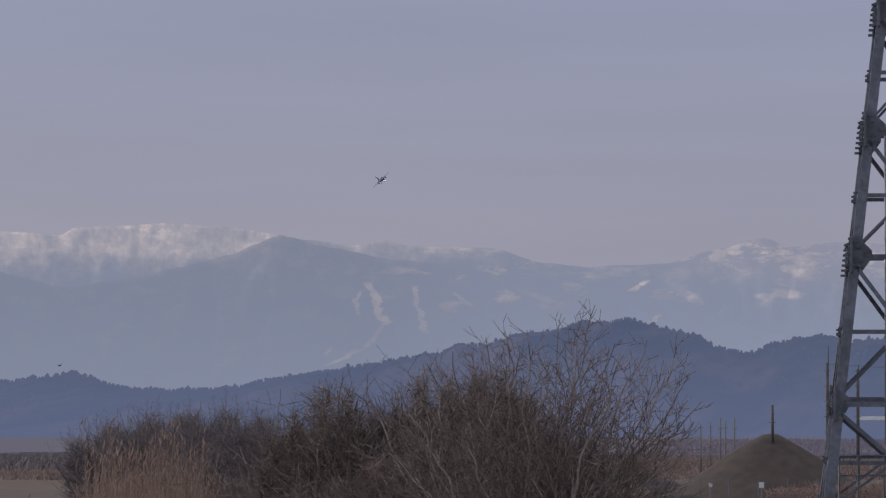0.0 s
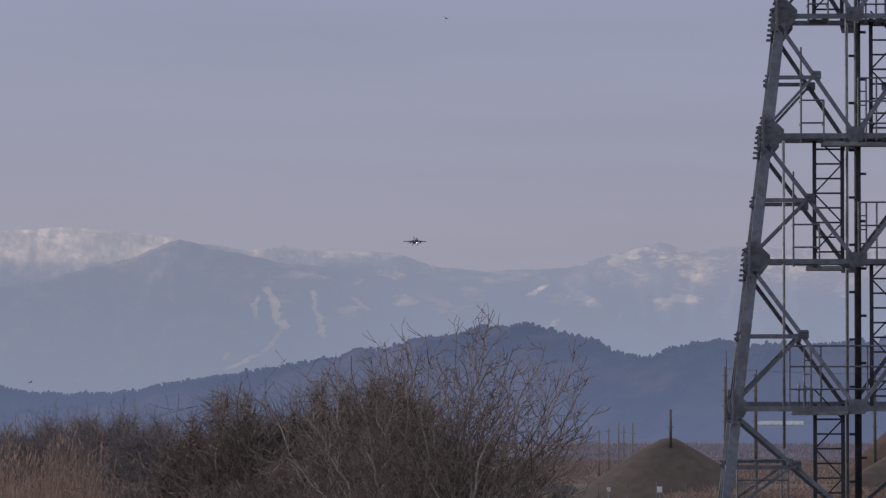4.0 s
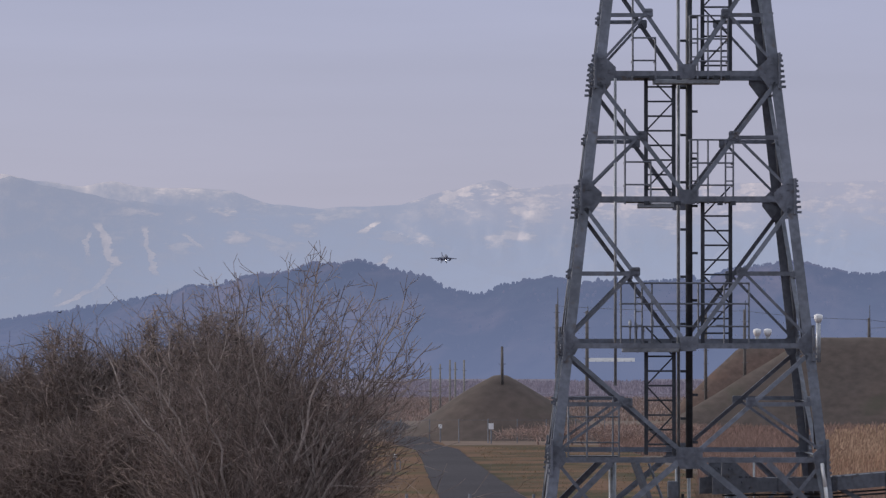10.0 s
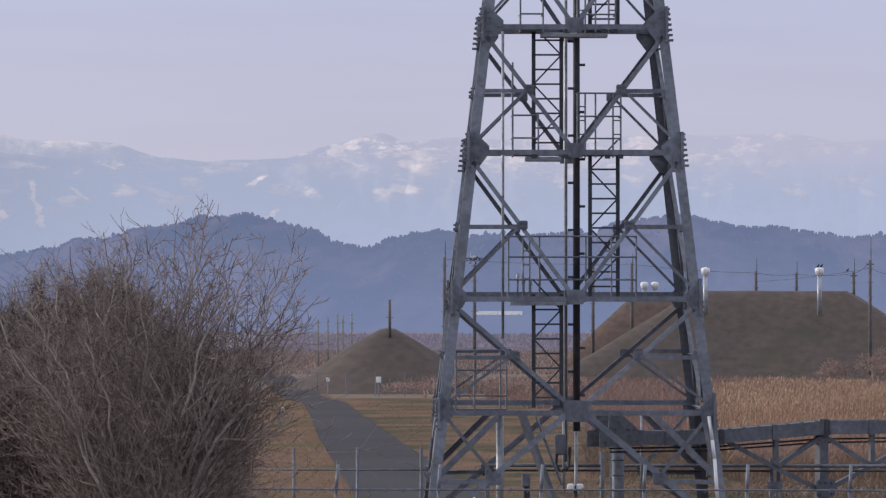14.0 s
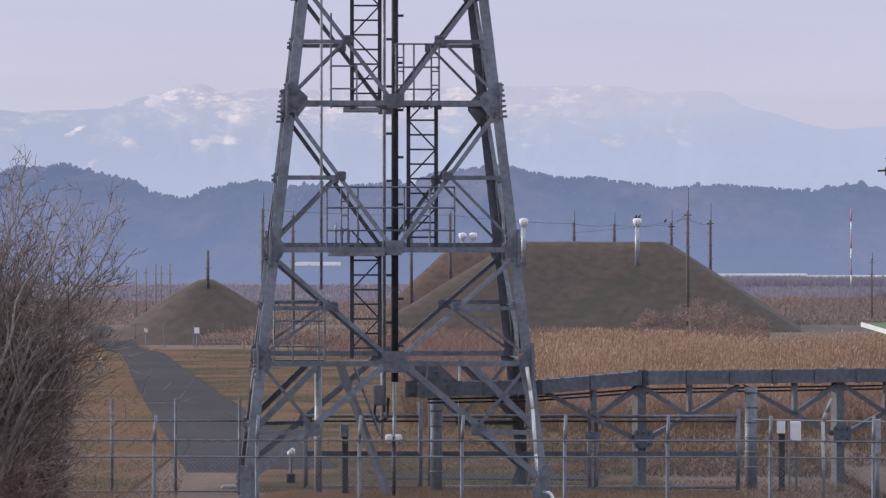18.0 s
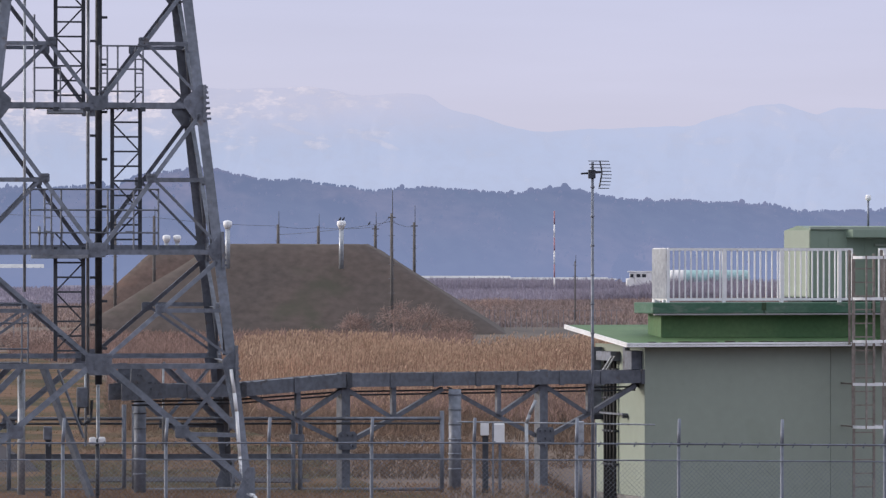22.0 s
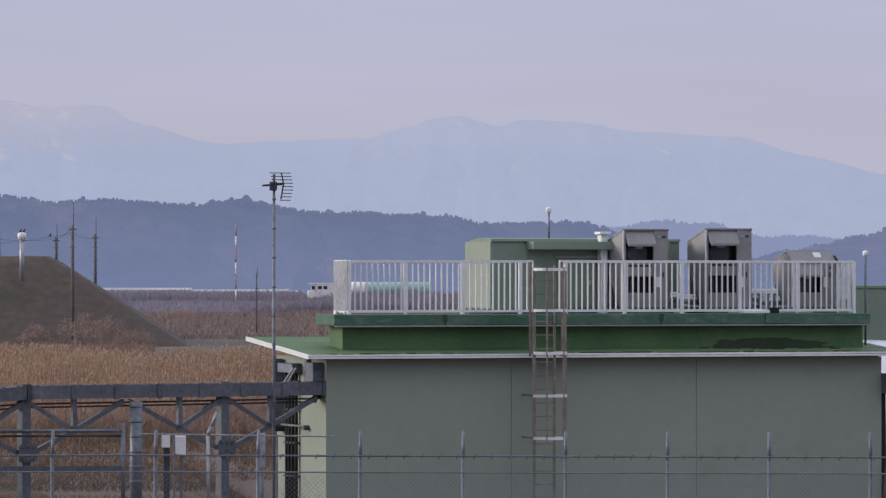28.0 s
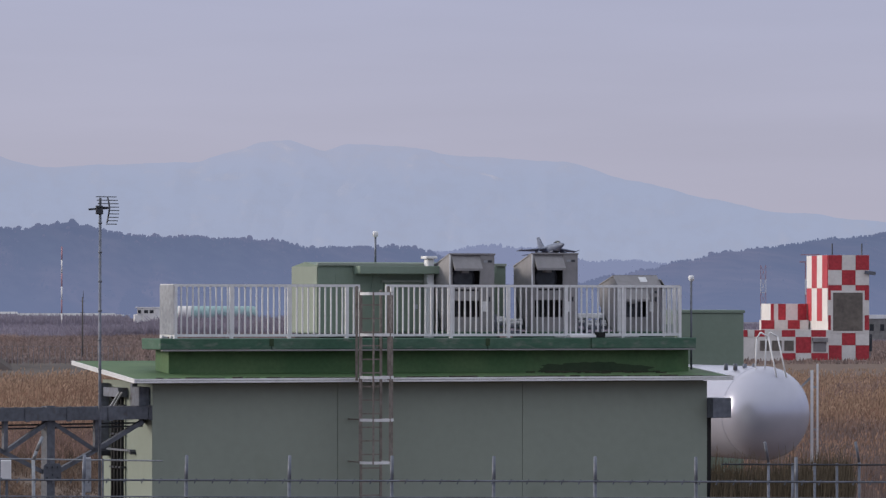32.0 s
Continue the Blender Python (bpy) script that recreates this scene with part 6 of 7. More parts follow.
# ---- far vehicles and walls ----
GY = ground_z(*spot(5.0, 1010).xy)
TR = thing("tank_lorry", "long teal tank lorry with a white cab parked far off", "lorry", at(5.22, 1010, GY, turn=-3))
part("tank_body", turned(B(), [(0.2, -7.1), (1.25, -6.9), (1.45, -6.4), (1.45, 8.6), (1.25, 9.2), (0.3, 9.5)], 18, pose(0, 0, 2.75, 0, 90, 0)), TEAL, TR)
part("tank_front", turned(B(), [(1.46, -6.4), (1.47, -6.1), (1.47, -4.0), (1.46, -3.7)], 18, pose(0, 0, 2.75, 0, 90, 0)), WHITE, TR, "white front section")
part("chassis", block(B(), (-8.6, -1.0, 0.7), (9.8, 1.0, 1.25)), STEEL_DARK, TR)
for x in (-7.6, -6.3, 5.6, 6.9, 8.2):
    w = part("wheel", turned(B(), [(0.2, -0.15), (0.5, -0.15), (0.52, 0), (0.5, 0.15), (0.2, 0.15)], 14, pose(x, -1.05, 0.5, 90, 0, 0)), TYRE, TR)
    part("hub", turned(B(), [(0.05, 0.16), (0.2, 0.16), (0.2, 0.2), (0.05, 0.2)], 10, pose(x, -1.05, 0.5, 90, 0, 0)), STEEL, w)
VAN = thing("white_lorry", "white box lorry with side windows parked beside the tank lorry", "lorry", at(4.55, 1012, GY, turn=-3))
part("box", block(B(), (-1.6, -1.1, 0.9), (2.6, 1.1, 3.75), 0.08), WHITE, VAN)
part("cab", block(B(), (-3.4, -1.05, 0.7), (-1.65, 1.05, 2.55), 0.2), WHITE, VAN)
part("roof_overhang", block(B(), (-3.1, -1.15, 3.76), (2.7, 1.15, 4.0), 0.04), WHITE, VAN)
part("cab_top", block(B(), (-2.7, -1.0, 2.56), (-1.65, 1.0, 3.75), 0.06), WHITE, VAN)
for x0, x1 in ((-2.55, -1.9), (-1.3, -0.5), (-0.2, 0.6)):
    part("window", block(B(), (x0, -1.13, 2.75), (x1, -1.104, 3.4), 0.005), GLASS_DARK, VAN)
for x in (-2.2, 1.6):
    part("wheel", turned(B(), [(0.2, -0.15), (0.5, -0.15), (0.52, 0), (0.5, 0.15), (0.2, 0.15)], 14, pose(x, -1.05, 0.5, 90, 0, 0)), TYRE, VAN)

def bank(w, y0, z0, y1, z1, y2):
    """A long bank with a sloping front from (y0, z0) up to (y1, z1), flat to y2."""
    bm = B()
    v = [[bm.verts.new((x, y, z)) for y, z in ((y0, z0), (y1, z1), (y2, z1), (y2, z0))] for x in (-w, w)]
    for k in range(4):
        bm.faces.new((v[0][k], v[0][(k + 1) % 4], v[1][(k + 1) % 4], v[1][k]))
    bm.faces.new(v[0][::-1])
    bm.faces.new(v[1])
    bmesh.ops.recalc_face_normals(bm, faces=bm.faces)
    return bm


for b0, b1, d, z, h in ((-2.78, -2.22, 2300, 3.2, 1.7), (1.9, 3.05, 2250, -1.9, 0.95), (3.05, 4.15, 2200, -2.4, 1.0), (4.15, 4.62, 2300, -3.2, 0.9), (9.6, 10.9, 2100, -1.4, 2.0)):
    w = d * radians(b1 - b0) / 2
    c = thing("far_wall", "long low white concrete bank across the far plain", "wall", at((b0 + b1) / 2, d), group="white banks across the plain")
    part("facing", bank(w, -0.3, z - h, 2.6, z, 3.2), PALE_WALL, c)
    # the raised strip's bank is added, with the hill's glowing haze to blend
    wide, front = (w + 8, -60) if z > 0 else (w, -120)
    part("embankment", bank(wide, front, -9, -0.31, z - h + 0.02, 6.0), HILL if z > 0 else FIELD, c, "added bank in the hill's hazy glow" if z > 0 else "grassy embankment")
    for k in range(7):
        x = -w + 2 * w * (k + 0.5) / 7
        part("pier", block(B(), (x - 0.2, -0.6, z - h), (x + 0.2, -0.32, z - h + 0.5)), PALE_WALL, c)
for b, d, w, h, label in ((12.75, 1100, 9, 4.8, "distant pale airfield building"), (10.75, 1500, 16, 3.4, "distant low grey airfield building")):
    z = ground_z(*spot(b, d).xy)
    c = thing("far_building", label, "building", at(b, d, z))
    part("walls", block(B(), (-w / 2, 0, -0.5), (w / 2, 10, h)), CONCRETE, c)
    part("roof", block(B(), (-w / 2 - 0.3, -0.3, h + 0.01), (w / 2 + 0.3, 10.3, h + 0.8)), WHITE_METAL, c)
    for k in range(4):
        part("window", block(B(), (-w / 2 + w * (k + 0.3) / 4, -0.06, h * 0.45), (-w / 2 + w * (k + 0.7) / 4, -0.005, h * 0.75)), GLASS_DARK, c)


# ---- plants ----
def twig_mesh(name, segs, sides=3):
    """Tapered prisms from (start, end, start radius, end radius), in one mesh."""
    s = segs if isinstance(segs, np.ndarray) else np.array([(*a, *b, r0, r1) for a, b, r0, r1 in segs])
    a, b, r0, r1 = s[:, :3], s[:, 3:6], s[:, 6:7], s[:, 7:8]
    d = b - a
    d /= np.maximum(np.linalg.norm(d, axis=1, keepdims=True), 1e-6)
    ref = np.where(np.abs(d[:, 2:3]) > 0.9, np.array([[1.0, 0, 0]]), np.array([[0, 0, 1.0]]))
    u = np.cross(d, ref)
    u /= np.maximum(np.linalg.norm(u, axis=1, keepdims=True), 1e-6)
    v = np.cross(d, u)
    rings = []
    for o, r in ((a, r0), (b, r1)):
        for k in range(sides):
            t = 2 * math.pi * k / sides
            rings.append(o + r * (u * math.cos(t) + v * math.sin(t)))
    verts = np.stack(rings, axis=1).reshape(-1, 3)
    n = len(s)
    base = (np.arange(n) * 2 * sides)[:, None]
    faces = np.concatenate([base + np.array([[k, (k + 1) % sides, sides + (k + 1) % sides, sides + k]]) for k in range(sides)])
    me = bpy.data.meshes.new(name)
    me.from_pydata(verts.tolist(), [], faces.tolist())
    me.update()
    return me


def grow(rnd, p, d, length, r, depth, segs, thick, lift=0.05, spread=0.55, kids=(3, 5), wob=0.16, cut=0.016):
    """A branch in bent pieces with side twigs; pieces over the cut radius go to thick."""
    n = 4
    step = length / n
    rr = r
    for k in range(n):
        d = (d + V((rnd.gauss(0, wob), rnd.gauss(0, wob), rnd.gauss(0, wob * 0.6) + lift))).normalized()
        q = p + d * step
        r2 = max(0.0028, rr * 0.80)
        (thick if rr > cut else segs).append((p, q, rr, r2))
        if depth > 0 and k >= (1 if depth > 1 else 0):
            for _ in range(rnd.randint(*kids) if k < n - 1 else kids[1]):
                s = V((rnd.gauss(0, 1), rnd.gauss(0, 1), rnd.gauss(0, 0.7)))
                s = (s - d * s.dot(d)).normalized()
                nd = (d + s * rnd.uniform(0.35, 1.0) * spread * 1.6).normalized()
                grow(rnd, q if k == n - 1 else p.lerp(q, rnd.random()), nd, min(length * rnd.uniform(0.34, 0.62), 1.25), r2 * 0.55, depth - 1, segs, thick, lift, spread, kids, wob, cut)
        p, rr = q, r2


def settle(segs, thick, height):
    """Brings a grown plant to its height."""
    zs = sorted(q.z for _, q, _, _ in segs)
    f = height / zs[int(len(zs) * 0.994)]
    m = Matrix.Diagonal((0.5 + 0.5 * f, 0.5 + 0.5 * f, f))
    return [[(m @ a, m @ q, r0, r1) for a, q, r0, r1 in part_list] for part_list in (segs, thick)]


def brushwood(count, width, deep, height, seed, r=0.0042, low=0.25, reach=(0.22, 0.62), peak=0.45):
    """Rows of (start, end, radii) for a dense dome of crossing twigs, each with a kink."""
    rng = np.random.default_rng(seed)
    a, o = rng.uniform(0, 2 * math.pi, count), rng.random(count) ** 0.5
    x, y = np.cos(a) * o * width / 2, np.sin(a) * o * deep / 2
    top = height * (1 - peak * o ** 2.4) * (0.93 + 0.07 * np.sin(x * 5.1 + seed) + 0.05 * np.sin(x * 13.7 + seed * 2))
    z = low + (top - low) * rng.random(count) ** 0.42
    p = np.stack([x, y, z], 1)
    d = np.stack([np.cos(a) * o * 0.5, np.sin(a) * o * 0.4, 0.34 + 0 * z], 1) + rng.normal(0, 0.62, (count, 3))
    d /= np.linalg.norm(d, axis=1, keepdims=True)
    ln = rng.uniform(*reach, count)[:, None]
    q = p + d * ln * 0.5
    e = d + rng.normal(0, 0.35, (count, 3)) + np.array([0, 0, 0.12])
    e /= np.linalg.norm(e, axis=1, keepdims=True)
    t = q + e * ln * 0.6
    rr = (r * rng.uniform(0.55, 1.5, count))[:, None]
    over = (t[:, 2] > height * 1.03)
    keep = ~over | (rng.random(count) < 0.25)
    return np.concatenate([np.concatenate([p, q, rr, rr * 0.85], 1)[keep], np.concatenate([q, t, rr * 0.85, rr * 0.4], 1)[keep]])


def thicket(b, d, height, width, count, label, seed, material=None, deep=None, stems=4, r=0.0042, reach=(0.22, 0.62), peak=0.45, shoots=0.97, leaves=0):
    """A dense bare bush: woody stems, a dome of crossing twigs and a few shoots above."""
    rnd = random.Random(seed)
    s = thing("shrub", label, "shrub", at(b, d), "bare winter shrubs")
    segs, thick = [], []
    for k in range(stems):
        a, o = rnd.uniform(0, 2 * math.pi), rnd.random() ** 0.6
        p = V((math.cos(a) * width * 0.25 * o, math.sin(a) * width * 0.2 * o, 0))
        dd = V((math.cos(a) * 0.5 * o + rnd.gauss(0, 0.12), math.sin(a) * 0.3 * o, 1)).normalized()
        grow(rnd, p, dd, height * rnd.uniform(0.75, 1.05) * shoots * (1 - peak * 0.5 * o * o), r * 5 * rnd.uniform(0.7, 1.3), 2, segs, thick, kids=(1, 2), wob=0.22, spread=0.75, lift=0.0, cut=r * 3.2)
    segs, thick = settle(segs, thick, height * 1.04)
    segs = [q for q in segs if q[1].z < height * 1.07]
    rows = np.concatenate([np.array([(*a, *q, r0, r1) for a, q, r0, r1 in segs]), brushwood(count, width, deep or width * 0.8, height, seed, r, reach=reach, peak=peak)])
    tagged(part("twig_mass", twig_mesh("twig_mass", rows), material or TWIG, s, "fine bare grey-brown twigs"), kind="stuff")
    if leaves:
        tagged(part("leaf_mass", leaf_mesh("leaf_mass", leaves, width, deep or width * 0.8, height, seed, peak), LEAF, s, "withered brown leaves"), kind="stuff")
    tagged(part("stem_mass", twig_mesh("stem_mass", thick, 5), material or TWIG, s, "brown woody stems"), kind="stuff")


LEAF = island_shade(surface("withered_leaves", (0.168, 0.126, 0.109), (0.125, 0.097, 0.087), rough=0.95, grain=6, broad=0.7, bump=0.0), 0.5, 1.6)


def leaf_mesh(name, count, width, deep, height, seed, peak, size=(0.018, 0.045)):
    """Small withered leaves, each a folded pair of faces, through a dome of twigs."""
    rng = np.random.default_rng(seed)
    a, o = rng.uniform(0, 2 * math.pi, count), rng.random(count) ** 0.5
    x, y = np.cos(a) * o * width / 2, np.sin(a) * o * deep / 2
    top = height * (1 - peak * o ** 2.4) * (0.90 + 0.07 * np.sin(x * 5.1 + seed) + 0.05 * np.sin(x * 13.7 + seed * 2))
    p = np.stack([x, y, 0.3 + (top - 0.3) * rng.random(count) ** 0.45], 1)
    d = rng.normal(0, 1, (count, 3))
    d /= np.linalg.norm(d, axis=1, keepdims=True)
    e = np.cross(d, rng.normal(0, 1, (count, 3)))
    e /= np.linalg.norm(e, axis=1, keepdims=True)
    f = np.cross(d, e)
    r = rng.uniform(*size, count)[:, None]
    verts = np.stack([p - d * r, p + e * r * 0.5 + f * r * 0.2, p + d * r, p - e * r * 0.5 + f * r * 0.2], axis=1).reshape(-1, 3)
    base = (np.arange(count) * 4)[:, None]
    me = bpy.data.meshes.new(name)
    me.from_pydata(verts.tolist(), [], np.concatenate([base + np.array([[0, 1, 2]]), base + np.array([[0, 2, 3]])]).tolist())
    me.update()
    return me


SHRUBS = ((-9.2, 66, 4.2, 1.6, 9000), (-8.8, 66, 4.6, 1.9, 12000), (-8.35, 65.5, 4.98, 2.1, 14500), (-7.95, 66, 5.12, 2.2, 14500), (-7.5, 65.5, 5.05, 2.2, 14000), (-7.05, 66, 5.1, 2.2, 14000), (-6.65, 65.5, 5.05, 2.0, 12500),
          (-6.25, 66, 4.75, 1.8, 10000), (-5.9, 65.5, 4.1, 1.4, 6000), (-8.95, 64.3, 3.7, 1.7, 7000), (-8.4, 64.0, 4.1, 1.9, 9000), (-7.75, 63.8, 4.4, 2.1, 10500), (-7.05, 63.8, 4.4, 2.1, 10500),
          (-6.4, 63.5, 4.1, 1.7, 8500), (-5.9, 63.2, 3.3, 1.0, 3500))
for k, (b, d, h, w, n) in enumerate(SHRUBS):
    thicket(b, d, h, w, n, "dense bare brown winter shrub before the fence", 40 + k, stems=5, r=0.0036, reach=(0.14, 0.42), peak=0.24, shoots=0.86, leaves=int(n * 0.9))


def bough(rnd, pts, r0, r1, level, segs, thick, gap, turn):
    """A limb along points, tapering from r0 to r1, with alternate side branches that carry twigs in turn."""
    total = sum((b - a).length for a, b in zip(pts, pts[1:]))
    gone, due, side = 0.0, total * (0.30 if level > 1 else 0.16), rnd.choice((-1, 1))
    for a, b in zip(pts, pts[1:]):
        ln = (b - a).length
        ra, rb = r0 + (r1 - r0) * gone / total, r0 + (r1 - r0) * (gone + ln) / total
        (thick if ra > 0.0075 else segs).append((a, b, ra, rb))
        d = (b - a).normalized()
        while level > 0 and due < gone + ln:
            p = a.lerp(b, max(0.0, (due - gone) / ln))
            left = total - due
            s = V((side * rnd.uniform(0.5, 1.0), rnd.gauss(0, 0.75), rnd.uniform(-0.4, 0.7)))
            s = (s - d * s.dot(d)).normalized()
            an = radians(rnd.uniform(24, 60))
            nd = d * math.cos(an) + s * math.sin(an)
            rr = min(r0 + (r1 - r0) * due / total, 0.02) * rnd.uniform(0.42, 0.62)
            long = min(left * rnd.uniform(0.45, 0.85), (0.0, 0.5, 1.15, 1.9)[level]) * rnd.uniform(0.55, 1.0) + 0.12
            n = max(3, int(long / 0.12))
            q, way = [p], nd
            for _ in range(n):
                way = (way + V((rnd.gauss(0, turn), rnd.gauss(0, turn), rnd.gauss(0.05, turn)))).normalized()
                q.append(q[-1] + way * long / n)
            bough(rnd, q, max(0.0038, rr), 0.0027, level - 1, segs, thick, gap, turn)
            side = -side
            due += gap[level] * rnd.uniform(0.55, 1.5)
        gone += ln


def bare_tree(b, d, limbs, label, seed, r=0.032, level=3, gap=(0, 0.11, 0.17, 0.26), bark=None, twig=None, deep=0.7, more=0, fork=1.9):
    """A tree that divides at the ground: limbs are (reach across, height of the tip, how far it bows outward)."""
    rnd = random.Random(seed)
    t = thing("bare_tree", label, "tree", at(b, d), "bare trees")
    segs, thick = [], []
    for reach, top, bow in [(a + rnd.gauss(0, 0.13) * e, c - rnd.uniform(0.1, 0.6) * e, w + rnd.gauss(0, 0.12) * e) for a, c, w in limbs for e in range(1 + more)]:
        p0, p3 = V((reach * 0.05, rnd.uniform(-0.12, 0.12), -0.1)), V((reach, rnd.uniform(-deep, deep), top))
        knee = min(fork, top - 0.75) * rnd.uniform(0.88, 1.06)
        p1, p2 = V((reach * (0.10 + bow * 0.25), p3.y * 0.3, knee)), V((reach * (0.62 + bow * 0.45), p3.y * 0.75, knee + (top - knee) * 0.45))
        pts = []
        for k in range(27):
            f = k / 26
            p = p0 * (1 - f) ** 3 + p1 * 3 * f * (1 - f) ** 2 + p2 * 3 * f * f * (1 - f) + p3 * f ** 3
            w = 0.08 * min(1, 4 * f) * (1 - 0.3 * f)
            pts.append(p + V((noise.noise(V((f * 8, reach * 9, seed))) * w, noise.noise(V((f * 8, reach * 9, seed + 5))) * w, noise.noise(V((f * 9, reach * 9, seed + 9))) * w * 0.5)) * 2)
        bough(rnd, pts, r * rnd.uniform(0.7, 1.15), 0.005, level, segs, thick, gap, 0.075)
    tagged(part("limb_work", twig_mesh("limb_work", thick, 6), bark or BARK, t, "grey crooked limbs"), kind="stuff")
    tagged(part("twig_mass", twig_mesh("twig_mass", segs), twig or TWIG, t, "fine bare twigs"), kind="stuff")


bare_tree(-6.6, 61.0, ((-1.85, 4.8, 0.2), (-1.45, 4.95, 0.1), (-1.1, 5.2, 0.1), (-0.77, 5.35, 0.0), (-0.42, 5.5, 0.0), (-0.15, 5.6, 0.1), (0.15, 5.6, 0.0), (0.5, 5.65, 0.0), (0.77, 5.7, 0.1), (0.97, 5.9, -0.2), (1.16, 5.45, 0.0)),
          "spreading bare tree with crooked grey limbs", 7, more=1, gap=(0, 0.14, 0.17, 0.24), r=0.04, fork=2.9)
bare_tree(-6.6, 60.4, ((1.5, 5.5, 0.2), (1.93, 5.4, 0.3), (2.08, 5.05, 0.35), (1.9, 4.6, 0.4), (1.75, 4.4, 0.3), (2.0, 4.15, 0.4), (1.45, 3.9, 0.4), (1.85, 3.85, 0.5), (1.2, 3.7, 0.4), (-0.6, 4.4, 0.2), (-1.2, 4.4, 0.3), (-1.6, 4.2, 0.3), (0.9, 4.7, 0.2), (1.3, 5.3, 0.1), (1.75, 5.05, 0.25), (2.15, 4.75, 0.3), (1.6, 4.2, 0.4), (2.1, 4.5, 0.45), (1.35, 4.85, 0.2)),
          "leaning bare tree with long sweeping limbs", 9, level=3, gap=(0, 0.15, 0.18, 0.23), deep=0.4, r=0.05, fork=3.2)
bare_tree(-8.4, 65.5, ((-0.45, 4.95, 0.0), (-0.2, 5.05, 0.1), (0.15, 4.95, 0.0), (0.5, 4.9, 0.0), (0.9, 4.95, 0.1)), "small bare tree among the shrubs", 8, r=0.018, level=2)
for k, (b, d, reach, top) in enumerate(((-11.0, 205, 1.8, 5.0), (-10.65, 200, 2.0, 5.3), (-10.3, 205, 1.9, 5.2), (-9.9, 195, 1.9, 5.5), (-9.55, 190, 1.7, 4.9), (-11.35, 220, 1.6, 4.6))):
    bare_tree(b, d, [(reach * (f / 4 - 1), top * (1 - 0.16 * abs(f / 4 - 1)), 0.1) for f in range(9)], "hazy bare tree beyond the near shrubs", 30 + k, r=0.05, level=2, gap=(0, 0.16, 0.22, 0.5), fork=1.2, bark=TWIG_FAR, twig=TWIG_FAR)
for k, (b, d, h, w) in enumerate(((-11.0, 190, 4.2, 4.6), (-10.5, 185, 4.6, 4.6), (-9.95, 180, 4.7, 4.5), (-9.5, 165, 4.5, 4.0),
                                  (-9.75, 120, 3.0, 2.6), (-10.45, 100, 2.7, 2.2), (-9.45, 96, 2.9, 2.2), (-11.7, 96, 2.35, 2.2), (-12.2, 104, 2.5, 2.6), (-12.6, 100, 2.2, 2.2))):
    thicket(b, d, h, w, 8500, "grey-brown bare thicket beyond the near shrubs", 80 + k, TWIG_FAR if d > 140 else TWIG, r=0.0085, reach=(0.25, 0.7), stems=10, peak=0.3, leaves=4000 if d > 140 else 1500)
BRUSH = island_shade(surface("pale_mauve_brush", (0.33, 0.235, 0.205), (0.25, 0.18, 0.16), rough=0.95, grain=4, broad=0.5, bump=0.0), 0.6, 1.4)
RUST = island_shade(surface("rusty_brush", (0.32, 0.228, 0.19), (0.25, 0.182, 0.156), rough=0.95, grain=4, broad=0.5, bump=0.0), 0.6, 1.5)
for k, (b, d, h, w) in enumerate(((-7.0, 59.4, 2.3, 1.0), (-6.45, 59.4, 2.35, 0.9), (-5.95, 60.4, 2.6, 0.6))):
    thicket(b, d, h, w, 2600, "low tangled reddish brush at the foot of the trees", 110 + k, RUST, r=0.004, reach=(0.1, 0.35), stems=4, leaves=1500)
for k, (b, d, h, w) in enumerate(((1.78, 300, 2.3, 2.6), (2.05, 302, 2.1, 2.4), (1.3, 300, 1.6, 1.8), (2.4, 304, 1.2, 2.4), (-3.35, 258, 1.0, 4.0), (-3.0, 255, 1.25, 4.4), (-2.6, 255, 1.2, 4.4), (-2.2, 258, 1.1, 4.4), (-1.8, 262, 1.1, 4.0),
                                  (12.55, 180, 1.9, 3.0), (2.9, 480, 1.2, 4.0))):
    thicket(b, d, h, w, 520, "low pale reddish-brown brush in the dry field", 120 + k, BRUSH, r=0.012, reach=(0.1, 0.5), stems=3)


STRAW = island_shade(surface("matted_straw", (0.195, 0.13, 0.096), (0.135, 0.10, 0.077), rough=0.95, grain=3, broad=0.2, bump=0.0), 0.6, 1.4)


WEED = island_shade(surface("olive_weed", (0.135, 0.102, 0.066), (0.10, 0.082, 0.055), rough=0.95, grain=3, broad=0.3, bump=0.0), 0.5, 1.5)
PALE_STRAW = island_shade(surface("pale_straw", (0.38, 0.275, 0.225), (0.29, 0.21, 0.17), rough=0.95, grain=3, broad=0.2, bump=0.0), 0.6, 1.3)


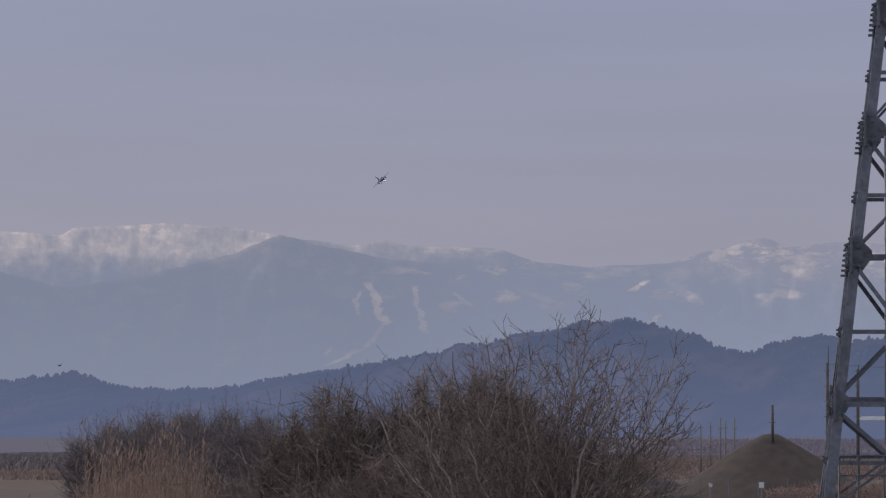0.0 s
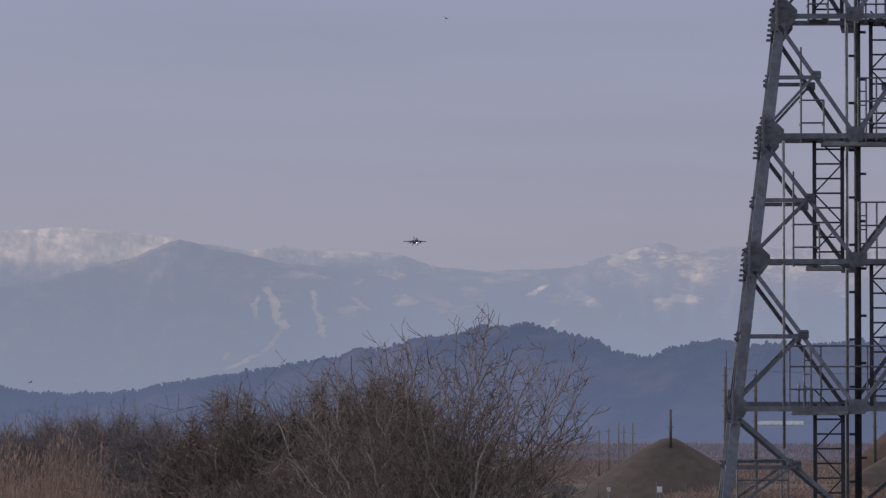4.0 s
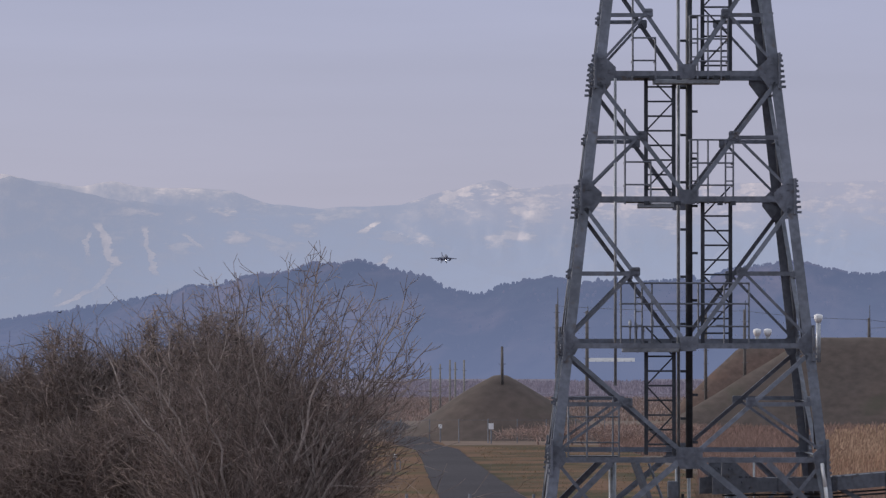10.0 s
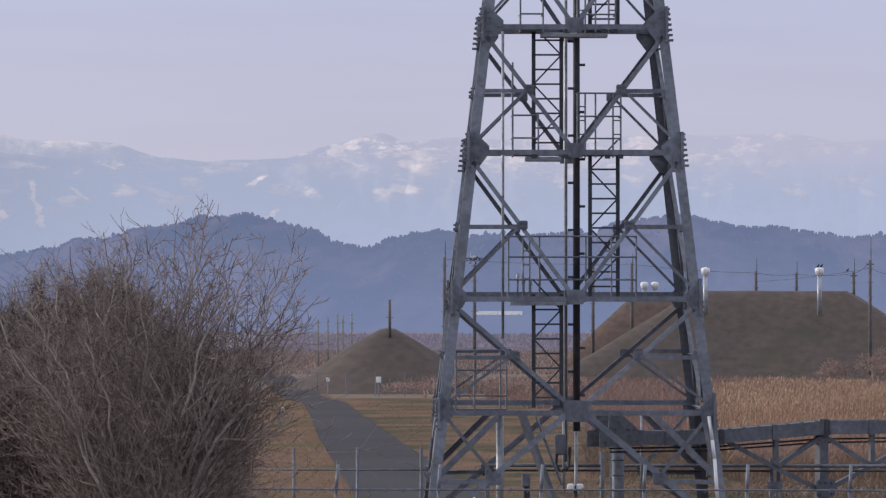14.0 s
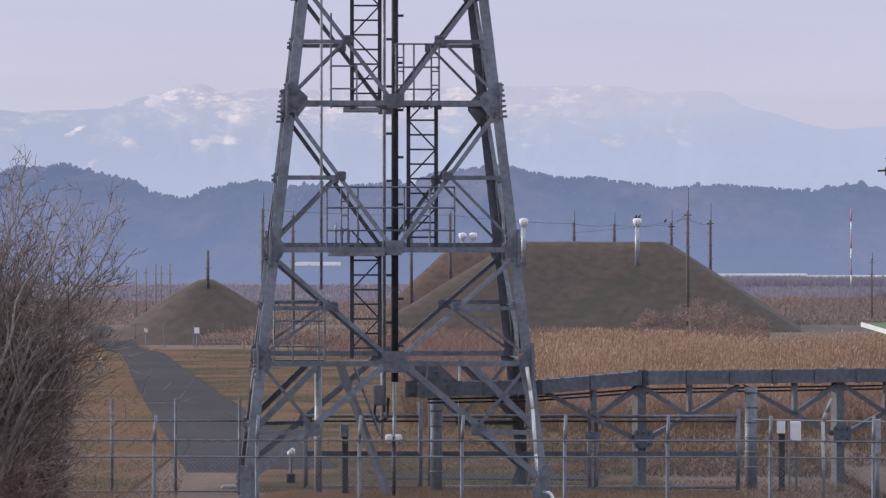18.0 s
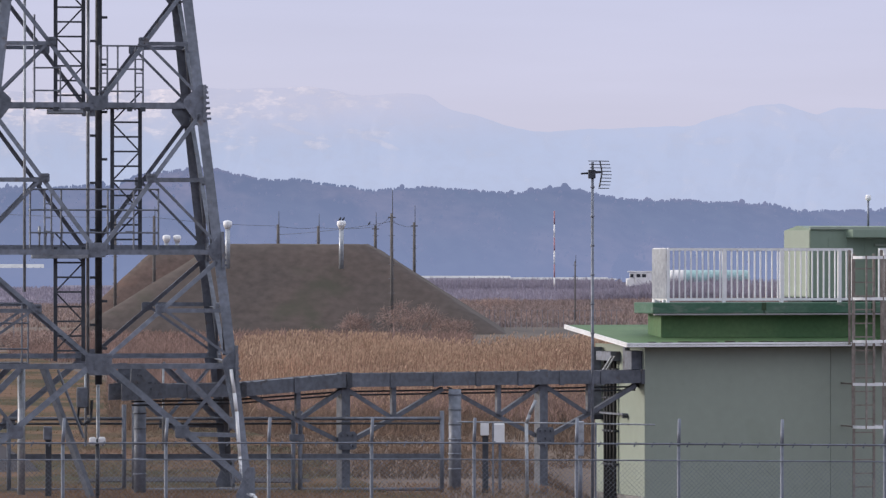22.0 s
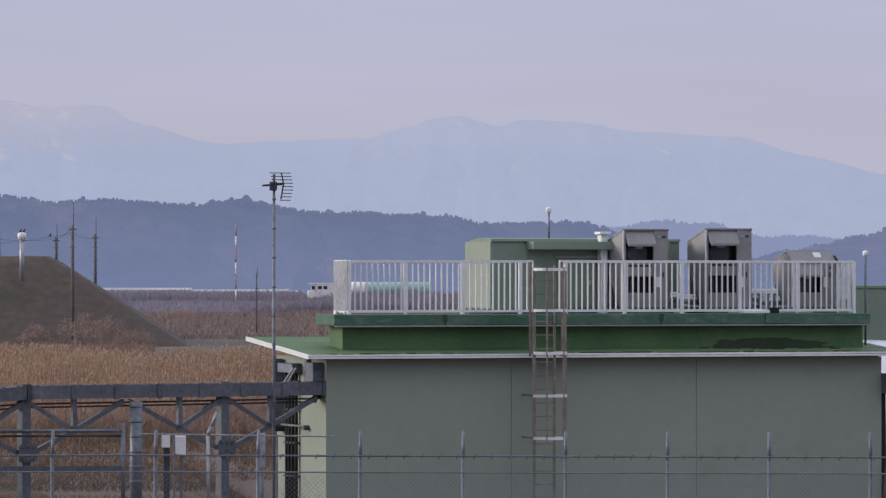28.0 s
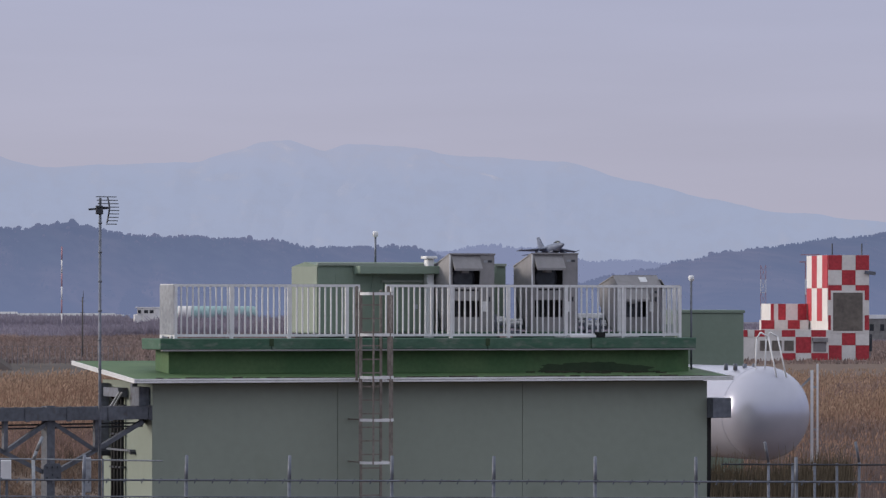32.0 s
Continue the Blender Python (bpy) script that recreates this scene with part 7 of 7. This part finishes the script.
def reeds(name, label, count, area, height, seed, plumes=0.5, wide=0.035, mats=(REED, PLUME), bend=(0.03, 0.055), lift=-0.05, rise=lambda d: 1.0):
    """Dry reeds: bent tapering blades with loose plumes, within a region given as a function of two random numbers."""
    rng = np.random.default_rng(seed)
    u, v = rng.random(count), rng.random(count)
    b, d = area(u, v)
    if mats[0] is TURF:      # none on the asphalt
        mid = np.interp(d, (106, 113.5, 144, 175, 235), (-3.1, -3.18, -3.75, -4.12, -4.45))
        off = np.radians(b - mid) * d
        keep = (np.abs(off) > 1.65) & ~((d > 103.4) & (d < 106.8) & (off > -1.6))
        b, d, count = b[keep], d[keep], int(keep.sum())
    x, y = d * np.sin(np.radians(b)), d * np.cos(np.radians(b))
    patch = np.array([noise.noise(V((px / 6, py / 9, seed))) + 0.5 * noise.noise(V((px / 1.6, py / 2.5, seed))) for px, py in zip(x, y)])
    h = height * (0.82 + (0.58 if plumes > 0.5 else 0.24) * patch + 0.16 * rng.standard_normal(count)).clip(0.35, 1.3) * rise(d)
    z0 = np.array([ground_z(px, py) for px, py in zip(x, y)]) + lift + (0.12 * ((y - 120) / 60).clip(0, 1) if lift > 0 else 0)
    lean = rng.normal(*bend, count) * h
    w = wide * (0.6 + 0.8 * rng.random(count)) * (d / 150).clip(0.8, 2.0)
    ca, sa = np.cos(rng.uniform(-0.9, 0.9, count)), np.sin(rng.uniform(-0.9, 0.9, count))
    vx = []
    for f, ww, ln in ((0, 0.8, 0), (0.55, 1.0, 0.25), (1.0, 0.15, 1.0)):
        for s in (-1, 1):
            vx.append(np.stack([x + lean * ln + s * ww * w * ca / 2, y + s * ww * w * sa / 2, z0 + h * f], axis=1))
    verts = np.stack(vx, axis=1).reshape(-1, 3)
    base = (np.arange(count) * 6)[:, None]
    faces = np.concatenate([base + np.array([[0, 1, 3, 2]]), base + np.array([[2, 3, 5, 4]])])
    me = bpy.data.meshes.new(name)
    me.from_pydata(verts.tolist(), [], faces.tolist())
    solid(name, me, mats[0], label, "reeds", "stuff")
    pick = rng.random(count) < plumes
    px, py, pz, pl, pw = x[pick] + lean[pick], y[pick], (z0 + h)[pick], rng.uniform(0.07, 0.19, pick.sum()), w[pick] * 1.2
    side = rng.normal(0.01, 0.035, pick.sum())
    q = [np.stack([px - side * 0.3, py, pz - pl * 0.35], 1), np.stack([px - pw, py, pz + pl * 0.15], 1), np.stack([px + side, py, pz + pl * 0.75], 1), np.stack([px + pw, py, pz + pl * 0.1], 1)]
    verts = np.stack(q, axis=1).reshape(-1, 3)
    me = bpy.data.meshes.new(name + "_plumes")
    me.from_pydata(verts.tolist(), [], (np.arange(pick.sum())[:, None] * 4 + np.array([[0, 1, 2, 3]])).tolist())
    solid("reed_plumes", me, mats[1], "pale feathery reed plumes above the dry reeds", "reeds", "stuff")


reeds("reed_bed", "tall dry orange-brown reed bed behind the building", 145000, lambda u, v: (-0.15 + 14.15 * u + 0.25 * np.sin(v * 17) * (1 - u) ** 8, 142 + 86 * v), 1.38, 5, 0.55, 0.014, rise=lambda d: ((d - 136) / 34).clip(0.2, 1.0) * (1 - 0.16 * ((d - 185) / 40).clip(0, 1)))
reeds("brush", "low mauve-brown brush beside the tall reed bed", 22000, lambda u, v: (-1.5 + 1.7 * u, 142 + 92 * v), 0.95, 21, 0.0, 0.016, (MAUVE, MAUVE), (0.05, 0.3), rise=lambda d: ((d - 130) / 60).clip(0.2, 1.0))
reeds("brush", "patches of reddish brush in the front of the reed bed", 20000, lambda u, v: (0.2 + 10.5 * u, 142 + 24 * v), 0.85, 22, 0.0, 0.016, (MAUVE, MAUVE), (0.05, 0.4))
reeds("reed_bed", "dull trampled reeds before the tall reed bed", 26000, lambda u, v: (-1.5 + 12.5 * u, 134 + 26 * v), 0.62, 16, 0.0, 0.018, (STRAW, STRAW), (0.1, 0.5))
reeds("reed_bed", "matted dull brown grass between yard and reeds", 85000, lambda u, v: (-1.9 + 12.8 * u, 106.5 + 50 * v), 0.14, 6, 0.0, 0.02, (STRAW, STRAW), (0.05, 0.9), 0.0)
reeds("reed_bed", "dry reeds behind the storage tank", 24000, lambda u, v: (10.8 + 2.6 * u, 124 + 30 * v), 1.05, 7, 0.25, 0.012, (HEATH, REED))
reeds("reed_bed", "pale tall reeds among the thickets", 5000, lambda u, v: (-11.5 + 1.25 * u + 0.12 * np.sin(v * 9), 84 + 5 * v), 3.45, 8, 0.95, 0.010, (PALE_STRAW, PALE_STRAW))
reeds("reed_bed", "pale reeds beyond the thickets", 3000, lambda u, v: (-13.2 + 3.4 * u, 92 + 20 * v), 1.8, 9, 0.2, 0.02, (STRAW, PALE_STRAW))
reeds("field_grass", "rough dry grass across the far field", 60000, lambda u, v: (-13.5 + 27 * u, 352 + 450 * v ** 1.5), 0.34, 10, 0.0, 0.05, (HEATH, HEATH))
reeds("brush", "low mauve-brown brush before the grass mounds", 20000, lambda u, v: (-2.6 + 5.2 * u, 230 + 72 * v), 0.62, 33, 0.0, 0.03, (MAUVE, MAUVE), (0.05, 0.4))
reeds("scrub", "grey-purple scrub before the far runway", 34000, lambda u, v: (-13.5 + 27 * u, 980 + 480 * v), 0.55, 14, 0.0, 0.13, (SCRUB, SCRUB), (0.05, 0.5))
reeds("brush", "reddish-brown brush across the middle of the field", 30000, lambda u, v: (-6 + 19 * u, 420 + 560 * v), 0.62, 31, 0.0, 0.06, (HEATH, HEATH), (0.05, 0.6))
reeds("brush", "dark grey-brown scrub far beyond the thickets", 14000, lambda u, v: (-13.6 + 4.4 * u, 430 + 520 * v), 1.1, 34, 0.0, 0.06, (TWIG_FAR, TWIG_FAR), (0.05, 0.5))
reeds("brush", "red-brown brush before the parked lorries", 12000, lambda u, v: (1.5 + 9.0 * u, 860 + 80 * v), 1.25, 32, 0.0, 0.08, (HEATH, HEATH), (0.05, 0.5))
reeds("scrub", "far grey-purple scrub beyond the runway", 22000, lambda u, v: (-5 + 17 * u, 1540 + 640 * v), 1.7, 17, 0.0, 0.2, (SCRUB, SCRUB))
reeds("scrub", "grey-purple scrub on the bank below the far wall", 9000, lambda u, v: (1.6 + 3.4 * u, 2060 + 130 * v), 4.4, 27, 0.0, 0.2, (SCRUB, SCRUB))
reeds("grass_tufts", "short brown and green grass tufts in the tower yard", 16000, lambda u, v: (-7.0 + 12.0 * u, 91 + 13 * v), 0.07, 15, 0.0, 0.016, (TURF, TURF), (0.1, 0.7), 0.045)
reeds("field_grass", "short dry grass beside the road", 15000, lambda u, v: (-8.5 + 7.2 * u, 104 + 140 * v ** 1.5), 0.055, 11, 0.0, 0.02, (TURF, TURF), (0.1, 0.8), 0.05)

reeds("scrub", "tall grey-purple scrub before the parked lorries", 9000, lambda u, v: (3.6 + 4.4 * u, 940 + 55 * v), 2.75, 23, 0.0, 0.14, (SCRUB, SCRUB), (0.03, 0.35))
reeds("weeds", "olive-brown weeds before the storage tank", 9000, lambda u, v: (10.85 + 1.6 * u, 110 + 5 * v), 1.65, 12, 0.0, 0.03, (WEED, WEED))
# the bush takes the conifers' material, with its emitted haze
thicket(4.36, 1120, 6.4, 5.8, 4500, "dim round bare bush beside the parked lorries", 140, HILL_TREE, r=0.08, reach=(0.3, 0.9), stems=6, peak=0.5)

# ---- small roadside things ----
def roadside_sign(b, d, z, label, w=0.34, h=0.42):
    s = thing("warning_board", label, "sign", at(b, d), "small boards by the road")
    part("stake", tube(B(), (0, 0, -0.2), (0, 0, z), 0.03, n=6), STEEL, s)
    part("board", block(B(), (-w / 2, -0.06, z - h), (w / 2, -0.032, z), 0.006), WHITE_METAL, s, "blank white board")


roadside_sign(-3.845, 262, 1.05, "small white board on a stake before the mound", 0.26, 0.30)
roadside_sign(-4.42, 262, 1.0, "small grey board on a stake before the mound", 0.18, 0.2)
for b, d in ((-4.93, 196), (-2.78, 103)):
    s = thing("marker_lamp", "low white marker lamp on a short post", "marker lamp", at(b, d), "marker lamps")
    part("post", tube(B(), (0, 0, -0.1), (0, 0, 0.62), 0.03, n=6), STEEL, s)
    part("lens", turned(B(), [(0.03, 0.6), (0.08, 0.62), (0.08, 0.72), (0.03, 0.76)], 10), WHITE_METAL, s)
    if d > 150:
        for x in (-0.2, 0.2):
            part("stand_leg", tube(B(), (x, 0, -0.1), (x, 0, 0.5), 0.02, n=6), STEEL, s)
        part("stand_bar", bar(B(), (-0.2, 0, 0.5), (0.2, 0, 0.5), 0.03, 0.03), STEEL, s)
    else:
        part("battery_box", block(B(), (-0.10, -0.09, 0.0), (0.08, 0.09, 0.24), 0.02), STEEL_DARK, s)
s = thing("mesh_fence", "thin grey wire fence along the foot of the small mound", "fence")
for k in range(9):
    b = -5.2 + k * 0.33
    p = spot(b, 264)
    part("fence_post", tube(B(), p, p + V((0, 0, 1.25)), 0.026, n=6), STEEL, s)
part("top_wire", bar(B(), spot(-5.2, 264, 1.2), spot(-2.56, 264, 1.2), 0.012, 0.012), STEEL, s)
s = thing("mesh_fence", "grey wire fence across the field by the large mound", "fence")
for k in range(26):
    p = spot(2.75 + k * 0.06, 345)
    part("fence_post", tube(B(), p, p + V((0, 0, 1.3)), 0.016, n=6), STEEL, s)
for z in (0.4, 0.8, 1.25):
    part("wire", bar(B(), spot(2.75, 345, z), spot(4.3, 345, z), 0.012, 0.012), STEEL, s)
for b, d, z in ((1.118, 322.9, 7.16), (1.156, 322.9, 7.16), (1.45, 338, 7.0)):
    c = thing("crow", "small dark crow perched above the mound", "bird", at(b, d, z) @ Matrix.Scale(0.72, 4), "perched crows")
    part("body", turned(B(), [(0.01, -0.2), (0.07, -0.1), (0.09, 0.02), (0.05, 0.14), (0.01, 0.2)], 8, pose(0, 0, 0.15, 60, 0, 40)), BLACK, c)
    part("head", turned(B(), [(0.01, 0.24), (0.05, 0.27), (0.05, 0.32), (0.01, 0.36)], 8, pose(0.08, 0, 0, 0, 0, 0)), BLACK, c)


# ---- the jet ----
LIGHT = bpy.data.materials.new("landing_light")
LIGHT.use_nodes = True
ln = LIGHT.node_tree.nodes["Principled BSDF"]
ln.inputs["Emission Color"].default_value, ln.inputs["Emission Strength"].default_value = (1.0, 0.95, 0.9, 1), 9.0

PLANE = thing("fighter_jet", "dark blue-grey single-engine fighter jet with gear down and landing light", "aircraft")


def hull(sections, n=16):
    """A body along y from (y, half width, half height, centre height) sections."""
    bm, rows = B(), []
    for y, w, h, z in sections:
        rows.append([bm.verts.new((w * math.cos(2 * math.pi * k / n), y, z + h * math.sin(2 * math.pi * k / n))) for k in range(n)])
    for a, b in zip(rows, rows[1:]):
        for k in range(n):
            bm.faces.new((a[k], a[(k + 1) % n], b[(k + 1) % n], b[k])).smooth = True
    bm.faces.new(rows[0])
    bm.faces.new(rows[-1][::-1])
    bmesh.ops.recalc_face_normals(bm, faces=bm.faces)
    return bm


def fin(points, t0, t1, flat=True):
    """A tapering wing or fin from root-lead, root-trail, tip-trail, tip-lead points."""
    bm = B()
    nrm = V((0, 0, 1)) if flat else V((1, 0, 0))
    v = []
    for s in (1, -1):
        for p, t in zip(points, (t0, t0 * 0.3, t1 * 0.3, t1)):
            v.append(bm.verts.new(V(p) + nrm * s * t / 2))
    bm.faces.new(v[:4])
    bm.faces.new(v[7:3:-1])
    for k in range(4):
        bm.faces.new((v[k], v[k + 4], v[(k + 1) % 4 + 4], v[(k + 1) % 4]))
    bmesh.ops.recalc_face_normals(bm, faces=bm.faces)
    return bm


part("fuselage", hull([(-8.2, 0.04, 0.04, 0.0), (-7.2, 0.36, 0.32, 0.02), (-6.0, 0.58, 0.52, 0.05), (-4.2, 0.80, 0.75, 0.05), (-2.0, 1.15, 0.85, 0.0), (1.5, 1.25, 0.85, 0.0), (4.5, 1.0, 0.75, 0.05), (6.4, 0.62, 0.60, 0.08)]), JET, PLANE)
part("canopy", hull([(-5.9, 0.05, 0.03, 0.50), (-5.2, 0.38, 0.38, 0.62), (-4.2, 0.44, 0.48, 0.72), (-3.0, 0.38, 0.34, 0.72), (-1.8, 0.1, 0.08, 0.72)], 12), GLASS_DARK, PLANE, "dark glazed canopy")
part("intake", hull([(-3.6, 0.72, 0.38, -0.72), (-2.0, 0.80, 0.42, -0.70), (1.0, 0.75, 0.35, -0.55)], 14), JET, PLANE)
part("intake_mouth", hull([(-3.66, 0.60, 0.28, -0.72), (-3.61, 0.60, 0.28, -0.72)], 14), BLACK, PLANE)
part("nozzle", hull([(6.4, 0.60, 0.58, 0.08), (7.3, 0.46, 0.44, 0.08)], 14), STEEL_DARK, PLANE)
for s in (-1, 1):
    part("wing", fin([(s * 0.9, -2.2, 0.05), (s * 0.9, 3.0, 0.05), (s * 5.45, 2.4, -0.05), (s * 5.45, 0.9, -0.05)], 0.22, 0.08), JET, PLANE)
    part("wingtip_rail", bar(B(), (s * 5.5, -0.6, -0.05), (s * 5.5, 2.6, -0.05), 0.14, 0.14), JET, PLANE)
    part("tailplane", fin([(s * 0.7, 4.2, 0.0), (s * 0.7, 6.4, 0.0), (s * 3.1, 7.2, -0.25), (s * 3.1, 6.2, -0.25)], 0.14, 0.05), JET, PLANE)
    part("drop_tank", hull([(-2.6, 0.05, 0.05, -0.75), (-1.6, 0.30, 0.30, -0.75), (1.2, 0.30, 0.30, -0.75), (2.6, 0.05, 0.05, -0.75)], 10), JET, PLANE).location = (s * 2.4, 0, 0)
    part("pylon", block(B(), (s * 2.4 - 0.05, -1.0, -0.5), (s * 2.4 + 0.05, 1.0, 0.02)), JET, PLANE)
    g = part("main_gear", bar(B(), (s * 0.6, 0.8, -0.6), (s * 1.15, 0.8, -1.75), 0.12, 0.12), STEEL_PALE, PLANE)
    part("wheel", turned(B(), [(0.1, -0.12), (0.33, -0.12), (0.35, 0), (0.33, 0.12), (0.1, 0.12)], 14, pose(s * 1.2, 0.8, -1.75, 0, 90, 0)), TYRE, g)
g = part("nose_gear", bar(B(), (0, -3.0, -0.9), (0, -3.2, -1.8), 0.10, 0.10), STEEL_PALE, PLANE)
part("wheel", turned(B(), [(0.08, -0.09), (0.26, -0.09), (0.28, 0), (0.26, 0.09), (0.08, 0.09)], 14, pose(0, -3.2, -1.8, 0, 90, 0)), TYRE, g)
part("landing_light", turned(B(), [(0.02, -0.06), (0.09, -0.05), (0.11, 0.0), (0.06, 0.06)], 12, pose(0.15, -3.35, -1.25, 90, 0, 0)), LIGHT, g, "bright landing light")
part("tail_fin", fin([(0, 2.6, 0.6), (0, 6.2, 0.6), (0, 7.1, 3.15), (0, 5.7, 3.15)], 0.24, 0.10, False), JET, PLANE)
part("ventral_fin", fin([(0, 4.0, -0.6), (0, 5.2, -0.6), (0, 5.4, -1.2), (0, 4.6, -1.2)], 0.1, 0.05, False), JET, PLANE)


def bird(label):
    c = thing("flying_bird", label, "bird", group="birds in flight")
    part("body", hull([(-0.3, 0.01, 0.01, 0), (-0.1, 0.08, 0.07, 0), (0.15, 0.06, 0.05, 0), (0.35, 0.03, 0.01, 0)], 8), BLACK, c)
    for s in (-1, 1):
        part("wing", fin([(s * 0.05, -0.12, 0.03), (s * 0.05, 0.1, 0.03), (s * 0.5, 0.12, 0.18), (s * 0.5, 0.0, 0.18)], 0.03, 0.01), BLACK, c)
    return c


BIRD_A, BIRD_B = bird("dark bird gliding low over the far woods"), bird("dark bird crossing high in the sky")


# seconds, bearing, distance, height, nose up, bank, heading
FLIGHT = [
    (0.0, -8.138, 2750, 131.7, 5, -44, 22), (1.0, -7.677, 2675, 120.3, 6, -22, 17), (2.0, -7.309, 2600, 109.8, 7, -6, 14), (3.0, -6.963, 2525, 99.6, 5, -1, 14),
    (4.0, -6.605, 2450, 90.1, 5, 0, 14), (7.0, -5.483, 2288, 66.0, 5, -1, 14), (8.0, -5.124, 2234, 58.6, 5, 1, 14), (9.0, -4.744, 2180, 51.3, 5, -2, 14),
    (10.0, -4.376, 2132, 45.3, 5, 1, 14), (11.0, -4.010, 2085, 40.2, 5, 0, 14), (12.0, -3.639, 2037, 34.9, 5, -1, 14), (13.0, -3.232, 1990, 29.8, 5, 1, 14),
    (14.0, -2.772, 1950, 23.8, 5, 0, 14), (17.0, -1.35, 1830, 12.0, 8, 0, 14), (20.0, 0.20, 1710, 2.0, 8, 0, 14), (22.0, 1.30, 1640, -3.6, 8, 0, 14),
    (24.0, 2.47, 1560, -5.3, 8, 0, 14), (24.5, 2.755, 1536, -5.4, 8, 0, 14), (25.1, 3.13, 1508, -5.3, 8, 0, 14), (25.5, 3.375, 1490, -5.2, 8, 0, 14),
    (27.0, 4.35, 1370, -4.6, 8, 0, 14), (29.0, 5.98, 1195, -0.5, 8, 0, 14), (30.5, 7.40, 1065, 5.0, 7, 0, 14), (31.5, 8.475, 973, 10.8, 7, 0, 14), (31.65, 8.64, 960, 12.3, 7, 0, 14),
    (31.8, 8.82, 947, 12.7, 7, 1, 11), (32.0, 9.056, 930, 13.4, 7, 1, 10),
]


def motions():
    """All that moves: the jet on its approach, touch-down and climb, and two birds."""
    rows = []
    for t, b, d, z, up, bank, heading in FLIGHT:
        p = spot(b, d, z)
        rows.append((t, pose(p.x, p.y, p.z, -up, bank, heading)))
    walk(PLANE, rows)
    a = []
    for t, b, z in ((0.0, -11.77, 11.2), (4.0, -10.95, 9.5), (9.0, -9.394, 8.25), (10.0, -8.715, 10.4), (11.0, -8.135, 13.1), (14.0, -9.0, 22.0), (20.0, -14.0, 26.0), (32.0, -28.0, 20.0)):
        p = spot(b, 700, z)
        a.append((t, pose(p.x, p.y, p.z, 0, -8, 60)))
    walk(BIRD_A, a)
    a = []
    for t, b, z in ((0.0, -1.5, 48.0), (3.5, -5.46, 34.6), (4.0, -6.25, 28.3), (4.5, -7.04, 22.0), (6.5, -11.5, 9.0), (12.0, -19.0, 12.0), (32.0, -30.0, 30.0)):
        p = spot(b, 800, 4.6 + (z - 4.6) * 2.667)
        a.append((t, pose(p.x, p.y, p.z, 0, 6, 50)))
    walk(BIRD_B, a)


motions()
